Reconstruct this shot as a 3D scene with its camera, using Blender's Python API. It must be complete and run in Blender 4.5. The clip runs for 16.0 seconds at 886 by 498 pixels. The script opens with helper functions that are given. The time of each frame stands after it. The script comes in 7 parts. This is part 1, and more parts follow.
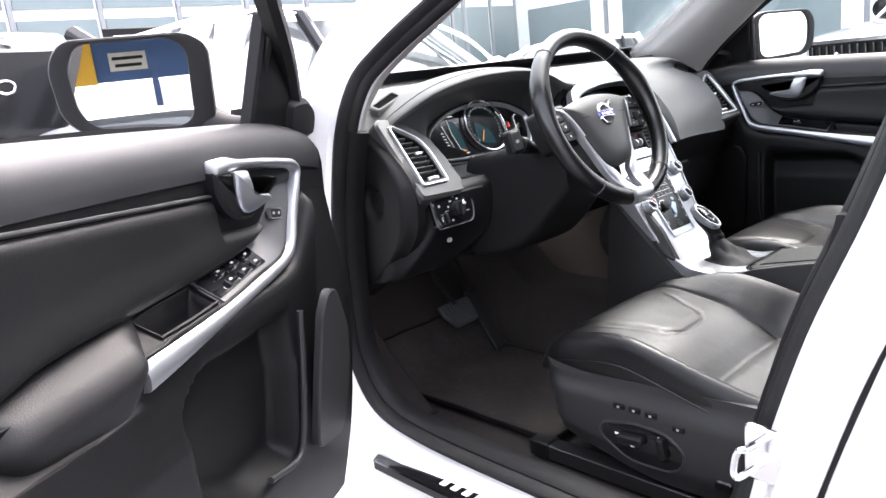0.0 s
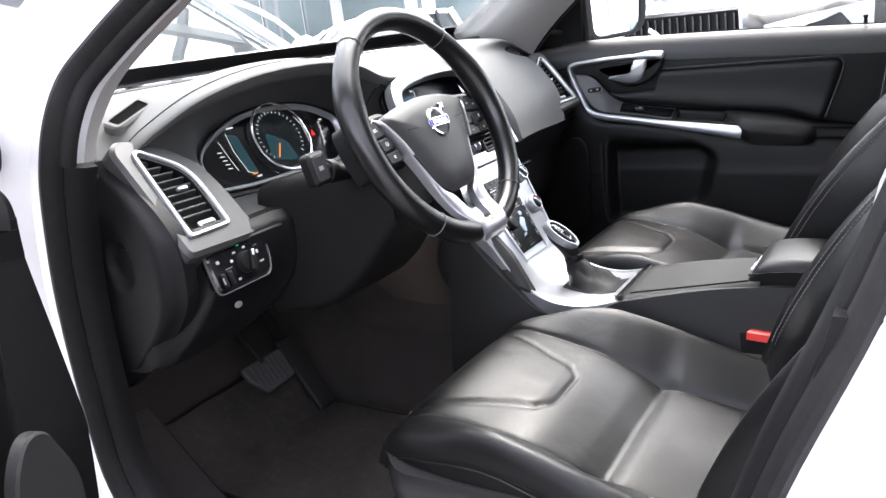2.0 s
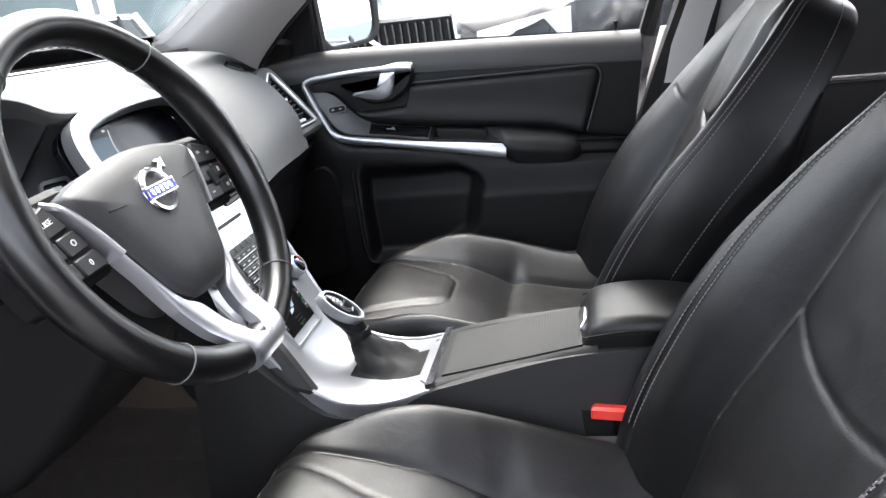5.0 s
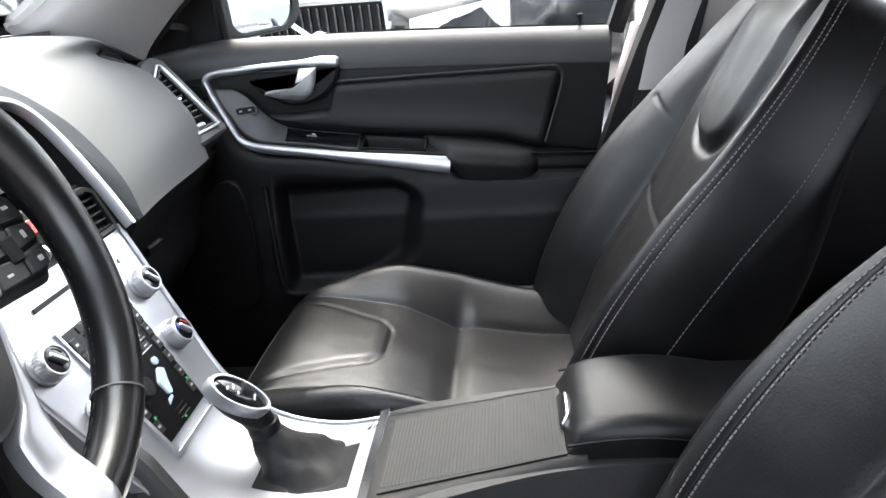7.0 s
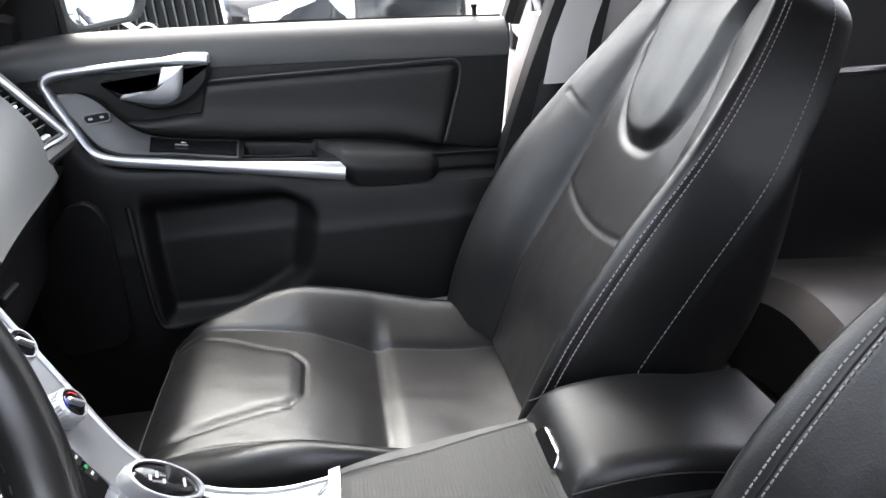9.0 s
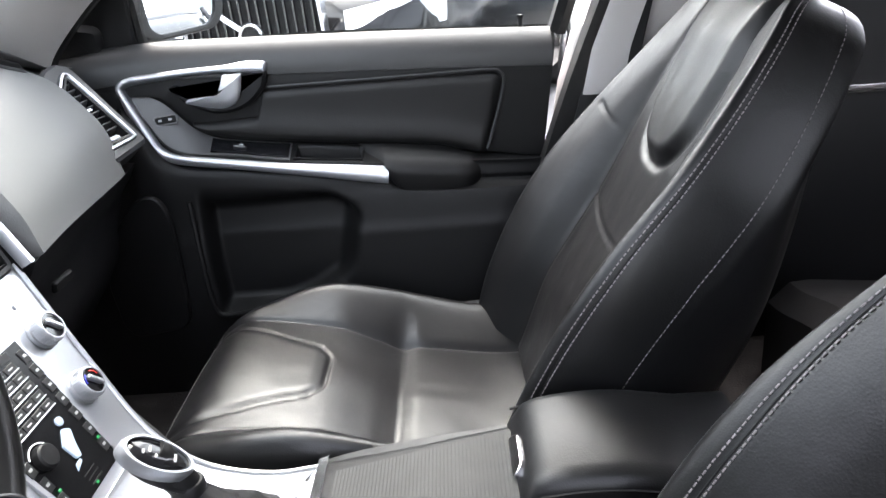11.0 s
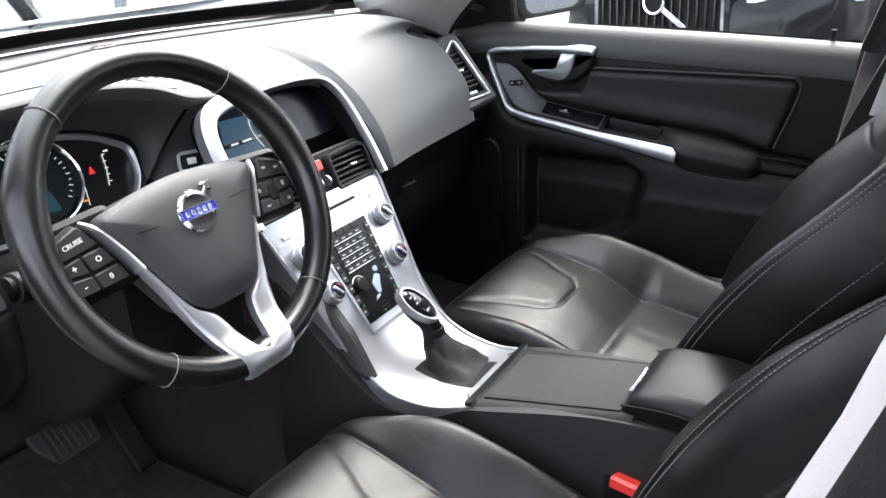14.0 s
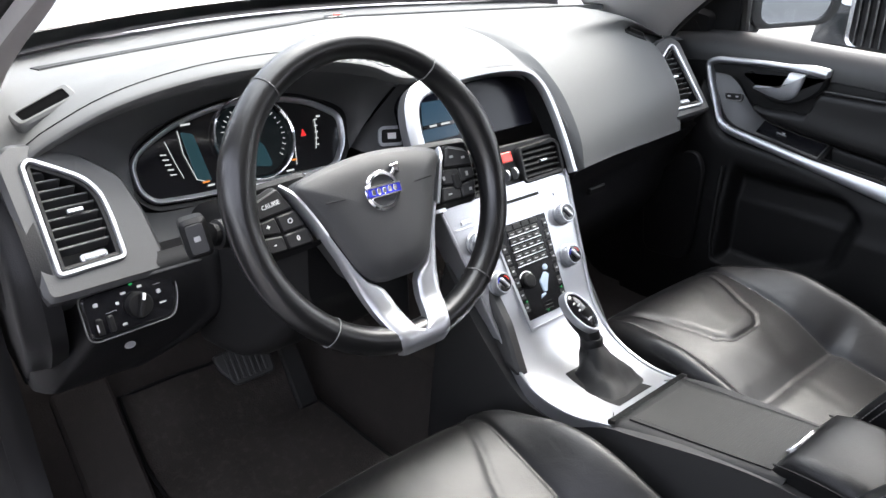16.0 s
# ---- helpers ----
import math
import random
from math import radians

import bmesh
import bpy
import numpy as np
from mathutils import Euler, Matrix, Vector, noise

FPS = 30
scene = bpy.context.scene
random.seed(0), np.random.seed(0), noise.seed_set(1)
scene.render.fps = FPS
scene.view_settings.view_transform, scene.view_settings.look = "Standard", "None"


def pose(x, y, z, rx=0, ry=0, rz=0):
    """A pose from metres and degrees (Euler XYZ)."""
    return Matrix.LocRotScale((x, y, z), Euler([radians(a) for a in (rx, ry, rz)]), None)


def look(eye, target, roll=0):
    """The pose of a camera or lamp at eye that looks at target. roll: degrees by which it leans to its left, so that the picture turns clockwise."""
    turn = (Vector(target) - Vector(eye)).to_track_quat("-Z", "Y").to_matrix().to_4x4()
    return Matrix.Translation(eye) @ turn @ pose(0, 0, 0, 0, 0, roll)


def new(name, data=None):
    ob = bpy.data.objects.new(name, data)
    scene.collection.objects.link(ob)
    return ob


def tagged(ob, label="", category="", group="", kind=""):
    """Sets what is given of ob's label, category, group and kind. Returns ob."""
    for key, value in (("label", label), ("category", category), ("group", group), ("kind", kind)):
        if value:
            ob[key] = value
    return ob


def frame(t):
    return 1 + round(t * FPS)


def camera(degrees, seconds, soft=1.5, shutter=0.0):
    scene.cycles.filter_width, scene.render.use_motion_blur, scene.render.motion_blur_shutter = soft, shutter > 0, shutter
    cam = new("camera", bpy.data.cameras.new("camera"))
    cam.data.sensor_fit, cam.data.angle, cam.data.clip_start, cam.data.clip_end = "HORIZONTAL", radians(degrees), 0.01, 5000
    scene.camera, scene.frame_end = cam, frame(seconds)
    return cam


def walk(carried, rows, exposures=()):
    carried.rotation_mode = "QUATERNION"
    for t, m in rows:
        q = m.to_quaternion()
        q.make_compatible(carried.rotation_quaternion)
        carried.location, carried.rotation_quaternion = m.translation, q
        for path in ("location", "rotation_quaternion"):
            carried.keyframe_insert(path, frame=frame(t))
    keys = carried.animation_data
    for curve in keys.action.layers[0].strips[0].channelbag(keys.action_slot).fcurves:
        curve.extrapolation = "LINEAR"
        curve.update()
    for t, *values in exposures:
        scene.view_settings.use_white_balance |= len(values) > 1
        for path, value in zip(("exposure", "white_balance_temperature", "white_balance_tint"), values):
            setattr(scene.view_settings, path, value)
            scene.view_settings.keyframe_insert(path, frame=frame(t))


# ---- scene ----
# ---- camera and walk ----
cam = camera(61.9, 16.0)
PATH = [
    (0, (-1.671, -0.57, 1.231), (-0.361, 0.868, 0.77), -6.4),
    (0.5, (-1.582, -0.494, 1.232), (-0.197, 0.865, 0.746), -6.9),
    (1, (-1.476, -0.413, 1.242), (-0.019, 0.854, 0.72), -7.3),
    (1.5, (-1.385, -0.351, 1.253), (0.136, 0.824, 0.699), -7.5),
    (2, (-1.328, -0.317, 1.253), (0.252, 0.766, 0.679), -7.2),
    (2.5, (-1.288, -0.259, 1.255), (0.372, 0.687, 0.663), -6.7),
    (3, (-1.248, -0.181, 1.263), (0.502, 0.568, 0.649), -6.6),
    (3.5, (-1.223, -0.122, 1.266), (0.579, 0.48, 0.643), -6.7),
    (6, (-0.842, -0.091, 1.253), (1.011, 0.256, 0.584), -6.4),
    (6.5, (-0.78, -0.087, 1.251), (1.073, 0.221, 0.567), -5.5),
    (7, (-0.712, -0.032, 1.254), (1.15, 0.175, 0.554), -5.0),
    (7.5, (-0.654, 0.029, 1.255), (1.21, 0.107, 0.536), -4.8),
    (8, (-0.618, 0.079, 1.257), (1.237, -0.007, 0.515), -4.5),
    (8.5, (-0.583, 0.104, 1.255), (1.254, -0.131, 0.499), -4.1),
    (11, (-0.625, -0.033, 1.277), (1.23, 0.023, 0.531), -4.9),
    (11.5, (-0.672, -0.081, 1.275), (1.173, 0.162, 0.542), -5.8),
    (12, (-0.724, -0.124, 1.296), (1.098, 0.252, 0.561), -5.9),
    (12.5, (-0.801, -0.182, 1.328), (0.988, 0.321, 0.588), -5.0),
    (13, (-0.869, -0.258, 1.36), (0.862, 0.397, 0.6), -4.7),
    (13.5, (-0.888, -0.3, 1.38), (0.765, 0.501, 0.588), -4.0),
    (14, (-0.871, -0.344, 1.391), (0.649, 0.678, 0.588), -3.5),
    (14.5, (-0.866, -0.383, 1.413), (0.541, 0.778, 0.592), -2.7),
    (15, (-0.867, -0.379, 1.422), (0.45, 0.882, 0.6), -1.4),
    (15.5, (-0.86, -0.372, 1.424), (0.377, 0.963, 0.595), -0.4),
    (16, (-0.855, -0.361, 1.421), (0.318, 1.023, 0.579), 0.4),
]
EXPOSURES = [(0.0, 3.75, 6700, 17), (2.5, 3.9, 6700, 17), (6.5, 3.95, 6800, 14), (8.5, 4.33, 6750, 14), (11.5, 4.38, 6750, 14), (13.0, 4.0, 6700, 15), (16.0, 3.72, 6700, 15)]
walk(cam, [(t, look(eye, target, roll)) for t, eye, target, roll in PATH], EXPOSURES)

# ---- daylight: a bright overcast sky ----
world = bpy.data.worlds.new("overcast_sky")
scene.world = world
world.use_nodes = True
wn = world.node_tree
sky = wn.nodes.new("ShaderNodeTexSky")
sky.sky_type = "NISHITA"
sky.sun_disc = False
sky.sun_elevation, sky.sun_rotation = radians(57), radians(76)
sky.air_density, sky.dust_density, sky.ozone_density = 1.0, 4.0, 1.5
wn.nodes["Background"].inputs["Strength"].default_value = 0.15
veil = wn.nodes.new("ShaderNodeHueSaturation")
veil.inputs["Saturation"].default_value = 0.40
wn.links.new(sky.outputs["Color"], veil.inputs["Color"])
wn.links.new(veil.outputs["Color"], wn.nodes["Background"].inputs["Color"])
sun = new("sun", bpy.data.lights.new("sun", "SUN"))
sun.data.energy, sun.data.angle, sun.data.color = 0.55, radians(80), (0.94, 0.97, 1.0)
sun.matrix_world = look((2.6, 2.0, 9.0), (0.0, 0.0, 0.0))

# ---- shape tools: geometry is a pair (points, faces) ----
def spline(pts, n, closed=False):
    """Smooth curve through pts, as n points."""
    pts = [Vector(p) for p in pts]
    m = len(pts)
    spans = m if closed else m - 1
    out = []
    for i in range(n):
        f = i / (n if closed else n - 1) * spans
        k = min(int(f), spans - 1)
        u = f - k
        if closed:
            a, b, c, d = (pts[(k + j) % m] for j in (-1, 0, 1, 2))
        else:
            b, c = pts[k], pts[k + 1]
            a = pts[k - 1] if k else b * 2 - c
            d = pts[k + 2] if k + 2 < m else c * 2 - b
        out.append(0.5 * (2 * b + (c - a) * u + (2 * a - 5 * b + 4 * c - d) * u * u + (3 * b - a - 3 * c + d) * u ** 3))
    return out


def curve1(keys):
    """A smooth function through (x, y) pairs."""
    xs, ys = [k[0] for k in keys], [k[1] for k in keys]

    def f(x):
        if x <= xs[0]:
            return ys[0]
        if x >= xs[-1]:
            return ys[-1]
        k = max(i for i in range(len(xs) - 1) if xs[i] <= x)
        u = (x - xs[k]) / (xs[k + 1] - xs[k])
        s0 = (ys[k + 1] - ys[k - 1]) / (xs[k + 1] - xs[k - 1]) if k else (ys[1] - ys[0]) / (xs[1] - xs[0])
        s1 = (ys[k + 2] - ys[k]) / (xs[k + 2] - xs[k]) if k + 2 < len(xs) else (ys[-1] - ys[-2]) / (xs[-1] - xs[-2])
        h = xs[k + 1] - xs[k]
        return ((2 * u ** 3 - 3 * u * u + 1) * ys[k] + (u ** 3 - 2 * u * u + u) * h * s0
                + (3 * u * u - 2 * u ** 3) * ys[k + 1] + (u ** 3 - u * u) * h * s1)
    return f


def step(a, b, x):
    t = min(max((x - a) / (b - a), 0.0), 1.0)
    return t * t * (3 - 2 * t)


def bell(x, w):
    return math.exp(-(x / w) ** 2)


def move(geo, m):
    m = m if isinstance(m, Matrix) else Matrix.Translation(m)
    v, f = geo
    f2 = [tuple(reversed(q)) for q in f] if m.determinant() < 0 else f
    return [m @ Vector(p) for p in v], f2


def merge(*geos):
    v, f = [], []
    for gv, gf in geos:
        k = len(v)
        v += gv
        f += [tuple(i + k for i in q) for q in gf]
    return v, f


def loft(rows, around=False, caps=False):
    """Skin over rows of points; around: every row is a loop."""
    n, v, f = len(rows[0]), [p for r in rows for p in r], []
    for i in range(len(rows) - 1):
        for j in range(n if around else n - 1):
            k = (j + 1) % n
            f.append((i * n + j, i * n + k, (i + 1) * n + k, (i + 1) * n + j))
    if caps:
        f.append(tuple(reversed(range(n))))
        f.append(tuple(range(len(v) - n, len(v))))
    return v, f


def sheet(fn, nu, nv, back):
    """A solid whose face is fn(u, v), u and v from 0 to 1, and whose rear is that face moved by back (a vector or a function)."""
    top = [Vector(fn(i / (nu - 1), j / (nv - 1))) for j in range(nv) for i in range(nu)]
    if callable(back):
        low = [Vector(back(i / (nu - 1), j / (nv - 1))) for j in range(nv) for i in range(nu)]
    else:
        low = [p + Vector(back) for p in top]
    f, m = [], len(top)
    for j in range(nv - 1):
        for i in range(nu - 1):
            a = j * nu + i
            f.append((a, a + 1, a + nu + 1, a + nu))
            f.append((m + a + nu, m + a + nu + 1, m + a + 1, m + a))
    rim = [i for i in range(nu)] + [j * nu + nu - 1 for j in range(1, nv)] + [(nv - 1) * nu + i for i in range(nu - 2, -1, -1)] + [j * nu for j in range(nv - 2, 0, -1)]
    for a, b in zip(rim, rim[1:] + rim[:1]):
        f.append((b, a, m + a, m + b))
    return top + low, f


def tube(path, r, n=10, closed=False, squash=1.0, up=None):
    """A round bar along path; r: one radius, or one for each point."""
    path = [Vector(p) for p in path]
    m, rows, side = len(path), [], None
    for i, p in enumerate(path):
        a = path[(i - 1) % m] if closed or i else p
        b = path[(i + 1) % m] if closed or i + 1 < m else p
        d = (b - a).normalized()
        if up is not None:
            side = d.cross(Vector(up)).normalized()
        elif side is None:
            side = d.orthogonal().normalized()
        else:
            side = (side - d * side.dot(d)).normalized()
        o = side.cross(d)
        rad = r[i] if isinstance(r, (list, tuple)) else r
        rows.append([p + side * math.cos(2 * math.pi * k / n) * rad + o * math.sin(2 * math.pi * k / n) * rad * squash for k in range(n)])
    if closed:
        rows.append(rows[0])
        v, f = loft(rows, True)
        k = len(v) - n
        return v[:k], [tuple(i % k for i in q) for q in f]
    return loft(rows, True, True)


def band(path, prof, normal, closed=False):
    """A profile (pairs: across, out) carried along path; normal: the out direction, one or one for each point."""
    path = [Vector(p) for p in path]
    m, rows = len(path), []
    for i, p in enumerate(path):
        a = path[(i - 1) % m] if closed or i else p
        b = path[(i + 1) % m] if closed or i + 1 < m else p
        d = (b - a).normalized()
        nn = Vector(normal[i] if isinstance(normal, list) else normal).normalized()
        side = d.cross(nn).normalized()
        out = side.cross(d).normalized()
        rows.append([p + side * x + out * y for x, y in prof])
    if closed:
        rows.append(rows[0])
        v, f = loft(rows, True)
        k = len(v) - len(prof)
        return v[:k], [tuple(i % k for i in q) for q in f]
    return loft(rows, True, True)


def rounded(pts, r, n=5):
    """A polygon in the plane with its corners rounded by r (one or one for each corner)."""
    out, m = [], len(pts)
    for i in range(m):
        p, a, b = (Vector(pts[k % m][:2]) for k in (i, i - 1, i + 1))
        rr = r[i] if isinstance(r, (list, tuple)) else r
        da, db = a - p, b - p
        t = min(rr, da.length * 0.48, db.length * 0.48)
        s, e = p + da.normalized() * t, p + db.normalized() * t
        for k in range(n + 1):
            u = k / n
            out.append(s * (1 - u) ** 2 + p * 2 * u * (1 - u) + e * u * u)
    return out


def inset(pts, d):
    """The polygon drawn in by d."""
    m, out = len(pts), []
    area = sum(pts[i].x * pts[(i + 1) % m].y - pts[(i + 1) % m].x * pts[i].y for i in range(m))
    s = 1 if area > 0 else -1
    for i in range(m):
        e1, e2 = (pts[i] - pts[i - 1]), (pts[(i + 1) % m] - pts[i])
        n1 = Vector((-e1.y, e1.x)).normalized() if e1.length > 1e-9 else Vector((0, 0))
        n2 = Vector((-e2.y, e2.x)).normalized() if e2.length > 1e-9 else n1
        nn = (n1 + n2)
        nn = nn.normalized() if nn.length > 1e-6 else n1
        k = min(1 / max(nn.dot(n2), 0.4), 1.6)
        out.append(pts[i] + nn * d * k * s)
    return out


def plate(outline, lo, hi, bevel=0.001, m=Matrix(), dome=0.0):
    """A flat piece with a bevelled front edge: the outline in x and y, from z = lo to hi."""
    o = [Vector(p[:2]) for p in outline]
    if sum(o[i].x * o[(i + 1) % len(o)].y - o[(i + 1) % len(o)].x * o[i].y for i in range(len(o))) < 0:
        o.reverse()
    inner = inset(o, bevel)
    rows = [[p.to_3d() + Vector((0, 0, lo)) for p in o], [p.to_3d() + Vector((0, 0, hi - bevel)) for p in o],
            [(p * 0.3 + q * 0.7).to_3d() + Vector((0, 0, hi - bevel * 0.3)) for p, q in zip(o, inner)],
            [p.to_3d() + Vector((0, 0, hi)) for p in inner]]
    if dome:
        c = sum(inner, Vector((0, 0))) / len(inner)
        for k in (0.66, 0.33):
            rows.append([(c + (p - c) * k).to_3d() + Vector((0, 0, hi + dome * (1 - k * k))) for p in inner])
    return move(loft(rows, True, True), m)


def around(pts, n):
    """The outline as n points at even turns about its middle."""
    c = sum((Vector(p[:2]) for p in pts), Vector((0, 0))) / len(pts)
    out = []
    for k in range(n):
        a = 2 * math.pi * k / n
        d = Vector((math.cos(a), math.sin(a)))
        best = 0.0
        for i in range(len(pts)):
            p, q = Vector(pts[i - 1][:2]) - c, Vector(pts[i][:2]) - c
            e = q - p
            den = d.x * e.y - d.y * e.x
            if abs(den) > 1e-12:
                t, u = (p.x * e.y - p.y * e.x) / den, (p.x * d.y - p.y * d.x) / den
                if t > best and -1e-6 <= u <= 1 + 1e-6:
                    best = t
        out.append(c + d * best)
    return out


def holed(outer, inner, lo, hi, bevel, m=Matrix(), n=72):
    """A flat piece with a hole through it."""
    a, b = around(outer, n), around(inner, n)
    rows = [[p.to_3d() + Vector((0, 0, z)) for p in o] for o, z in ((a, lo), (a, hi - bevel), (inset(a, bevel), hi), (b, hi), (b, lo), (a, lo))]
    v, f = loft(rows, True)
    k = len(v) - n
    return move((v[:k], [tuple(i % k for i in q) for q in f]), m)


def box(w, d, h, r=0.004, m=Matrix(), bevel=None):
    """A block w x d, rounded in plan by r, from z = 0 to h."""
    o = rounded([(-w / 2, -d / 2), (w / 2, -d / 2), (w / 2, d / 2), (-w / 2, d / 2)], r, 4)
    return plate(o, 0, h, min(h * 0.4, r * 0.6) if bevel is None else bevel, m)


def lathe(prof, n=24, m=Matrix()):
    """Turns (radius, height) pairs about z."""
    rows = [[Vector((r * math.cos(2 * math.pi * k / n), r * math.sin(2 * math.pi * k / n), z)) for k in range(n)] for r, z in prof]
    return move(loft(rows, True, True), m)


def axes(origin, x, y, z):
    """A pose from an origin and three directions."""
    m = Matrix((Vector(x).normalized(), Vector(y).normalized(), Vector(z).normalized())).transposed().to_4x4()
    m.translation = origin
    return m


def facing(origin, out, up=(0, 0, 1)):
    """A pose whose z points out and whose y points up as nearly as it can."""
    z = Vector(out).normalized()
    x = Vector(up).cross(z).normalized()
    return axes(origin, x, z.cross(x), z)


IN_PLACE = set()  # things whose parts are drawn in the car's own coordinates


def part(name, geo, material, parent=None, label="", sharp=40):
    """Links a geometry as one mesh object, under a thing or under a part."""
    me = bpy.data.meshes.new(name)
    v, f = geo
    me.from_pydata([tuple(p) for p in v], [], f)
    bm = bmesh.new()
    bm.from_mesh(me)
    bmesh.ops.recalc_face_normals(bm, faces=bm.faces)
    bm.to_mesh(me)
    bm.free()
    me.shade_smooth()
    me.set_sharp_from_angle(angle=radians(sharp))
    me.materials.append(material)
    ob = new(name, me)
    if parent is not None:
        ob.parent = parent
        root = parent.parent or parent
        if root.name in IN_PLACE:
            me.transform(Matrix.Translation(-root.location))
    return tagged(ob, label)


def thing(name, label, category, at=(0, 0, 0), group="", kind=""):
    """An empty at the base of a thing, which parents its parts."""
    ob = new(name)
    ob.empty_display_size = 0.05
    ob.location = at
    return tagged(ob, label, category, group, kind)


def lettering(words, size, m):
    """The built-in font as geometry: words of that letter height, centred, 0.4 mm thick."""
    cu = bpy.data.curves.new("letters", "FONT")
    cu.body, cu.size, cu.extrude, cu.align_x, cu.align_y, cu.resolution_u = words, size * 1.38, 0.0003, "CENTER", "CENTER", 2
    ob = bpy.data.objects.new("letters", cu)
    scene.collection.objects.link(ob)
    me = bpy.data.meshes.new_from_object(ob.evaluated_get(bpy.context.evaluated_depsgraph_get()))
    geo = [v.co.copy() for v in me.vertices], [tuple(p.vertices) for p in me.polygons]
    bpy.data.objects.remove(ob)
    bpy.data.curves.remove(cu)
    bpy.data.meshes.remove(me)
    return move(geo, m)


# ---- materials ----
def material(name, colour, rough, metal=0.0, grain=0.0, size=400.0, vary=0.15, spec=0.5, coat=0.0, blotch=6.0, dirt=0.0, crease=0.0):
    """A surface with grain (a fine relief of that size per metre), and colour and gloss that vary over it."""
    m = bpy.data.materials.new(name)
    m.use_nodes = True
    nt = m.node_tree
    b = nt.nodes["Principled BSDF"]
    b.inputs["Metallic"].default_value = metal
    b.inputs["Specular IOR Level"].default_value = spec
    b.inputs["Coat Weight"].default_value = coat
    b.inputs["Coat Roughness"].default_value = 0.05
    co = nt.nodes.new("ShaderNodeTexCoord")
    big = nt.nodes.new("ShaderNodeTexNoise")
    big.inputs["Scale"].default_value, big.inputs["Detail"].default_value = blotch, 5.0
    nt.links.new(co.outputs["Object"], big.inputs["Vector"])
    mix = nt.nodes.new("ShaderNodeMix")
    mix.data_type = "RGBA"
    mix.inputs["A"].default_value = (*[c * (1 - vary) for c in colour], 1)
    mix.inputs["B"].default_value = (*[min(c * (1 + vary), 1) for c in colour], 1)
    nt.links.new(big.outputs["Fac"], mix.inputs["Factor"])
    out = mix.outputs["Result"]
    if dirt:
        sm = nt.nodes.new("ShaderNodeTexNoise")
        sm.inputs["Scale"].default_value, sm.inputs["Detail"].default_value, sm.inputs["Roughness"].default_value = blotch * 7, 8.0, 0.7
        nt.links.new(co.outputs["Object"], sm.inputs["Vector"])
        ramp = nt.nodes.new("ShaderNodeMapRange")
        ramp.inputs["From Min"].default_value, ramp.inputs["From Max"].default_value = 0.5, 0.75
        ramp.inputs["To Max"].default_value = dirt
        nt.links.new(sm.outputs["Fac"], ramp.inputs["Value"])
        dm = nt.nodes.new("ShaderNodeMix")
        dm.data_type = "RGBA"
        dm.inputs["B"].default_value = (0.16, 0.15, 0.13, 1)
        nt.links.new(ramp.outputs["Result"], dm.inputs["Factor"])
        nt.links.new(out, dm.inputs["A"])
        out = dm.outputs["Result"]
    nt.links.new(out, b.inputs["Base Color"])
    rr = nt.nodes.new("ShaderNodeMapRange")
    rr.inputs["To Min"].default_value, rr.inputs["To Max"].default_value = rough * 0.85, min(rough * 1.2, 1)
    nt.links.new(big.outputs["Fac"], rr.inputs["Value"])
    nt.links.new(rr.outputs["Result"], b.inputs["Roughness"])
    if grain:
        vo = nt.nodes.new("ShaderNodeTexVoronoi")
        vo.inputs["Scale"].default_value = size
        nt.links.new(co.outputs["Object"], vo.inputs["Vector"])
        bu = nt.nodes.new("ShaderNodeBump")
        bu.inputs["Strength"].default_value, bu.inputs["Distance"].default_value = grain, 0.0006
        nt.links.new(vo.outputs["Distance"], bu.inputs["Height"])
        if crease:
            wr = nt.nodes.new("ShaderNodeTexNoise")
            wr.inputs["Scale"].default_value, wr.inputs["Detail"].default_value, wr.inputs["Distortion"].default_value = 26.0, 3.0, 1.2
            nt.links.new(co.outputs["Object"], wr.inputs["Vector"])
            b2 = nt.nodes.new("ShaderNodeBump")
            b2.inputs["Strength"].default_value, b2.inputs["Distance"].default_value = crease, 0.004
            nt.links.new(wr.outputs["Fac"], b2.inputs["Height"])
            nt.links.new(bu.outputs["Normal"], b2.inputs["Normal"])
            nt.links.new(b2.outputs["Normal"], b.inputs["Normal"])
        else:
            nt.links.new(bu.outputs["Normal"], b.inputs["Normal"])
    return m


def glow(name, colour, strength, base=(0.01, 0.01, 0.01)):
    """A lit display or lamp behind glossy cover."""
    m = material(name, base, 0.15, vary=0.05)
    b = m.node_tree.nodes["Principled BSDF"]
    b.inputs["Specular IOR Level"].default_value = 0.12
    b.inputs["Emission Color"].default_value = (*colour, 1)
    b.inputs["Emission Strength"].default_value = strength * 0.07
    return m


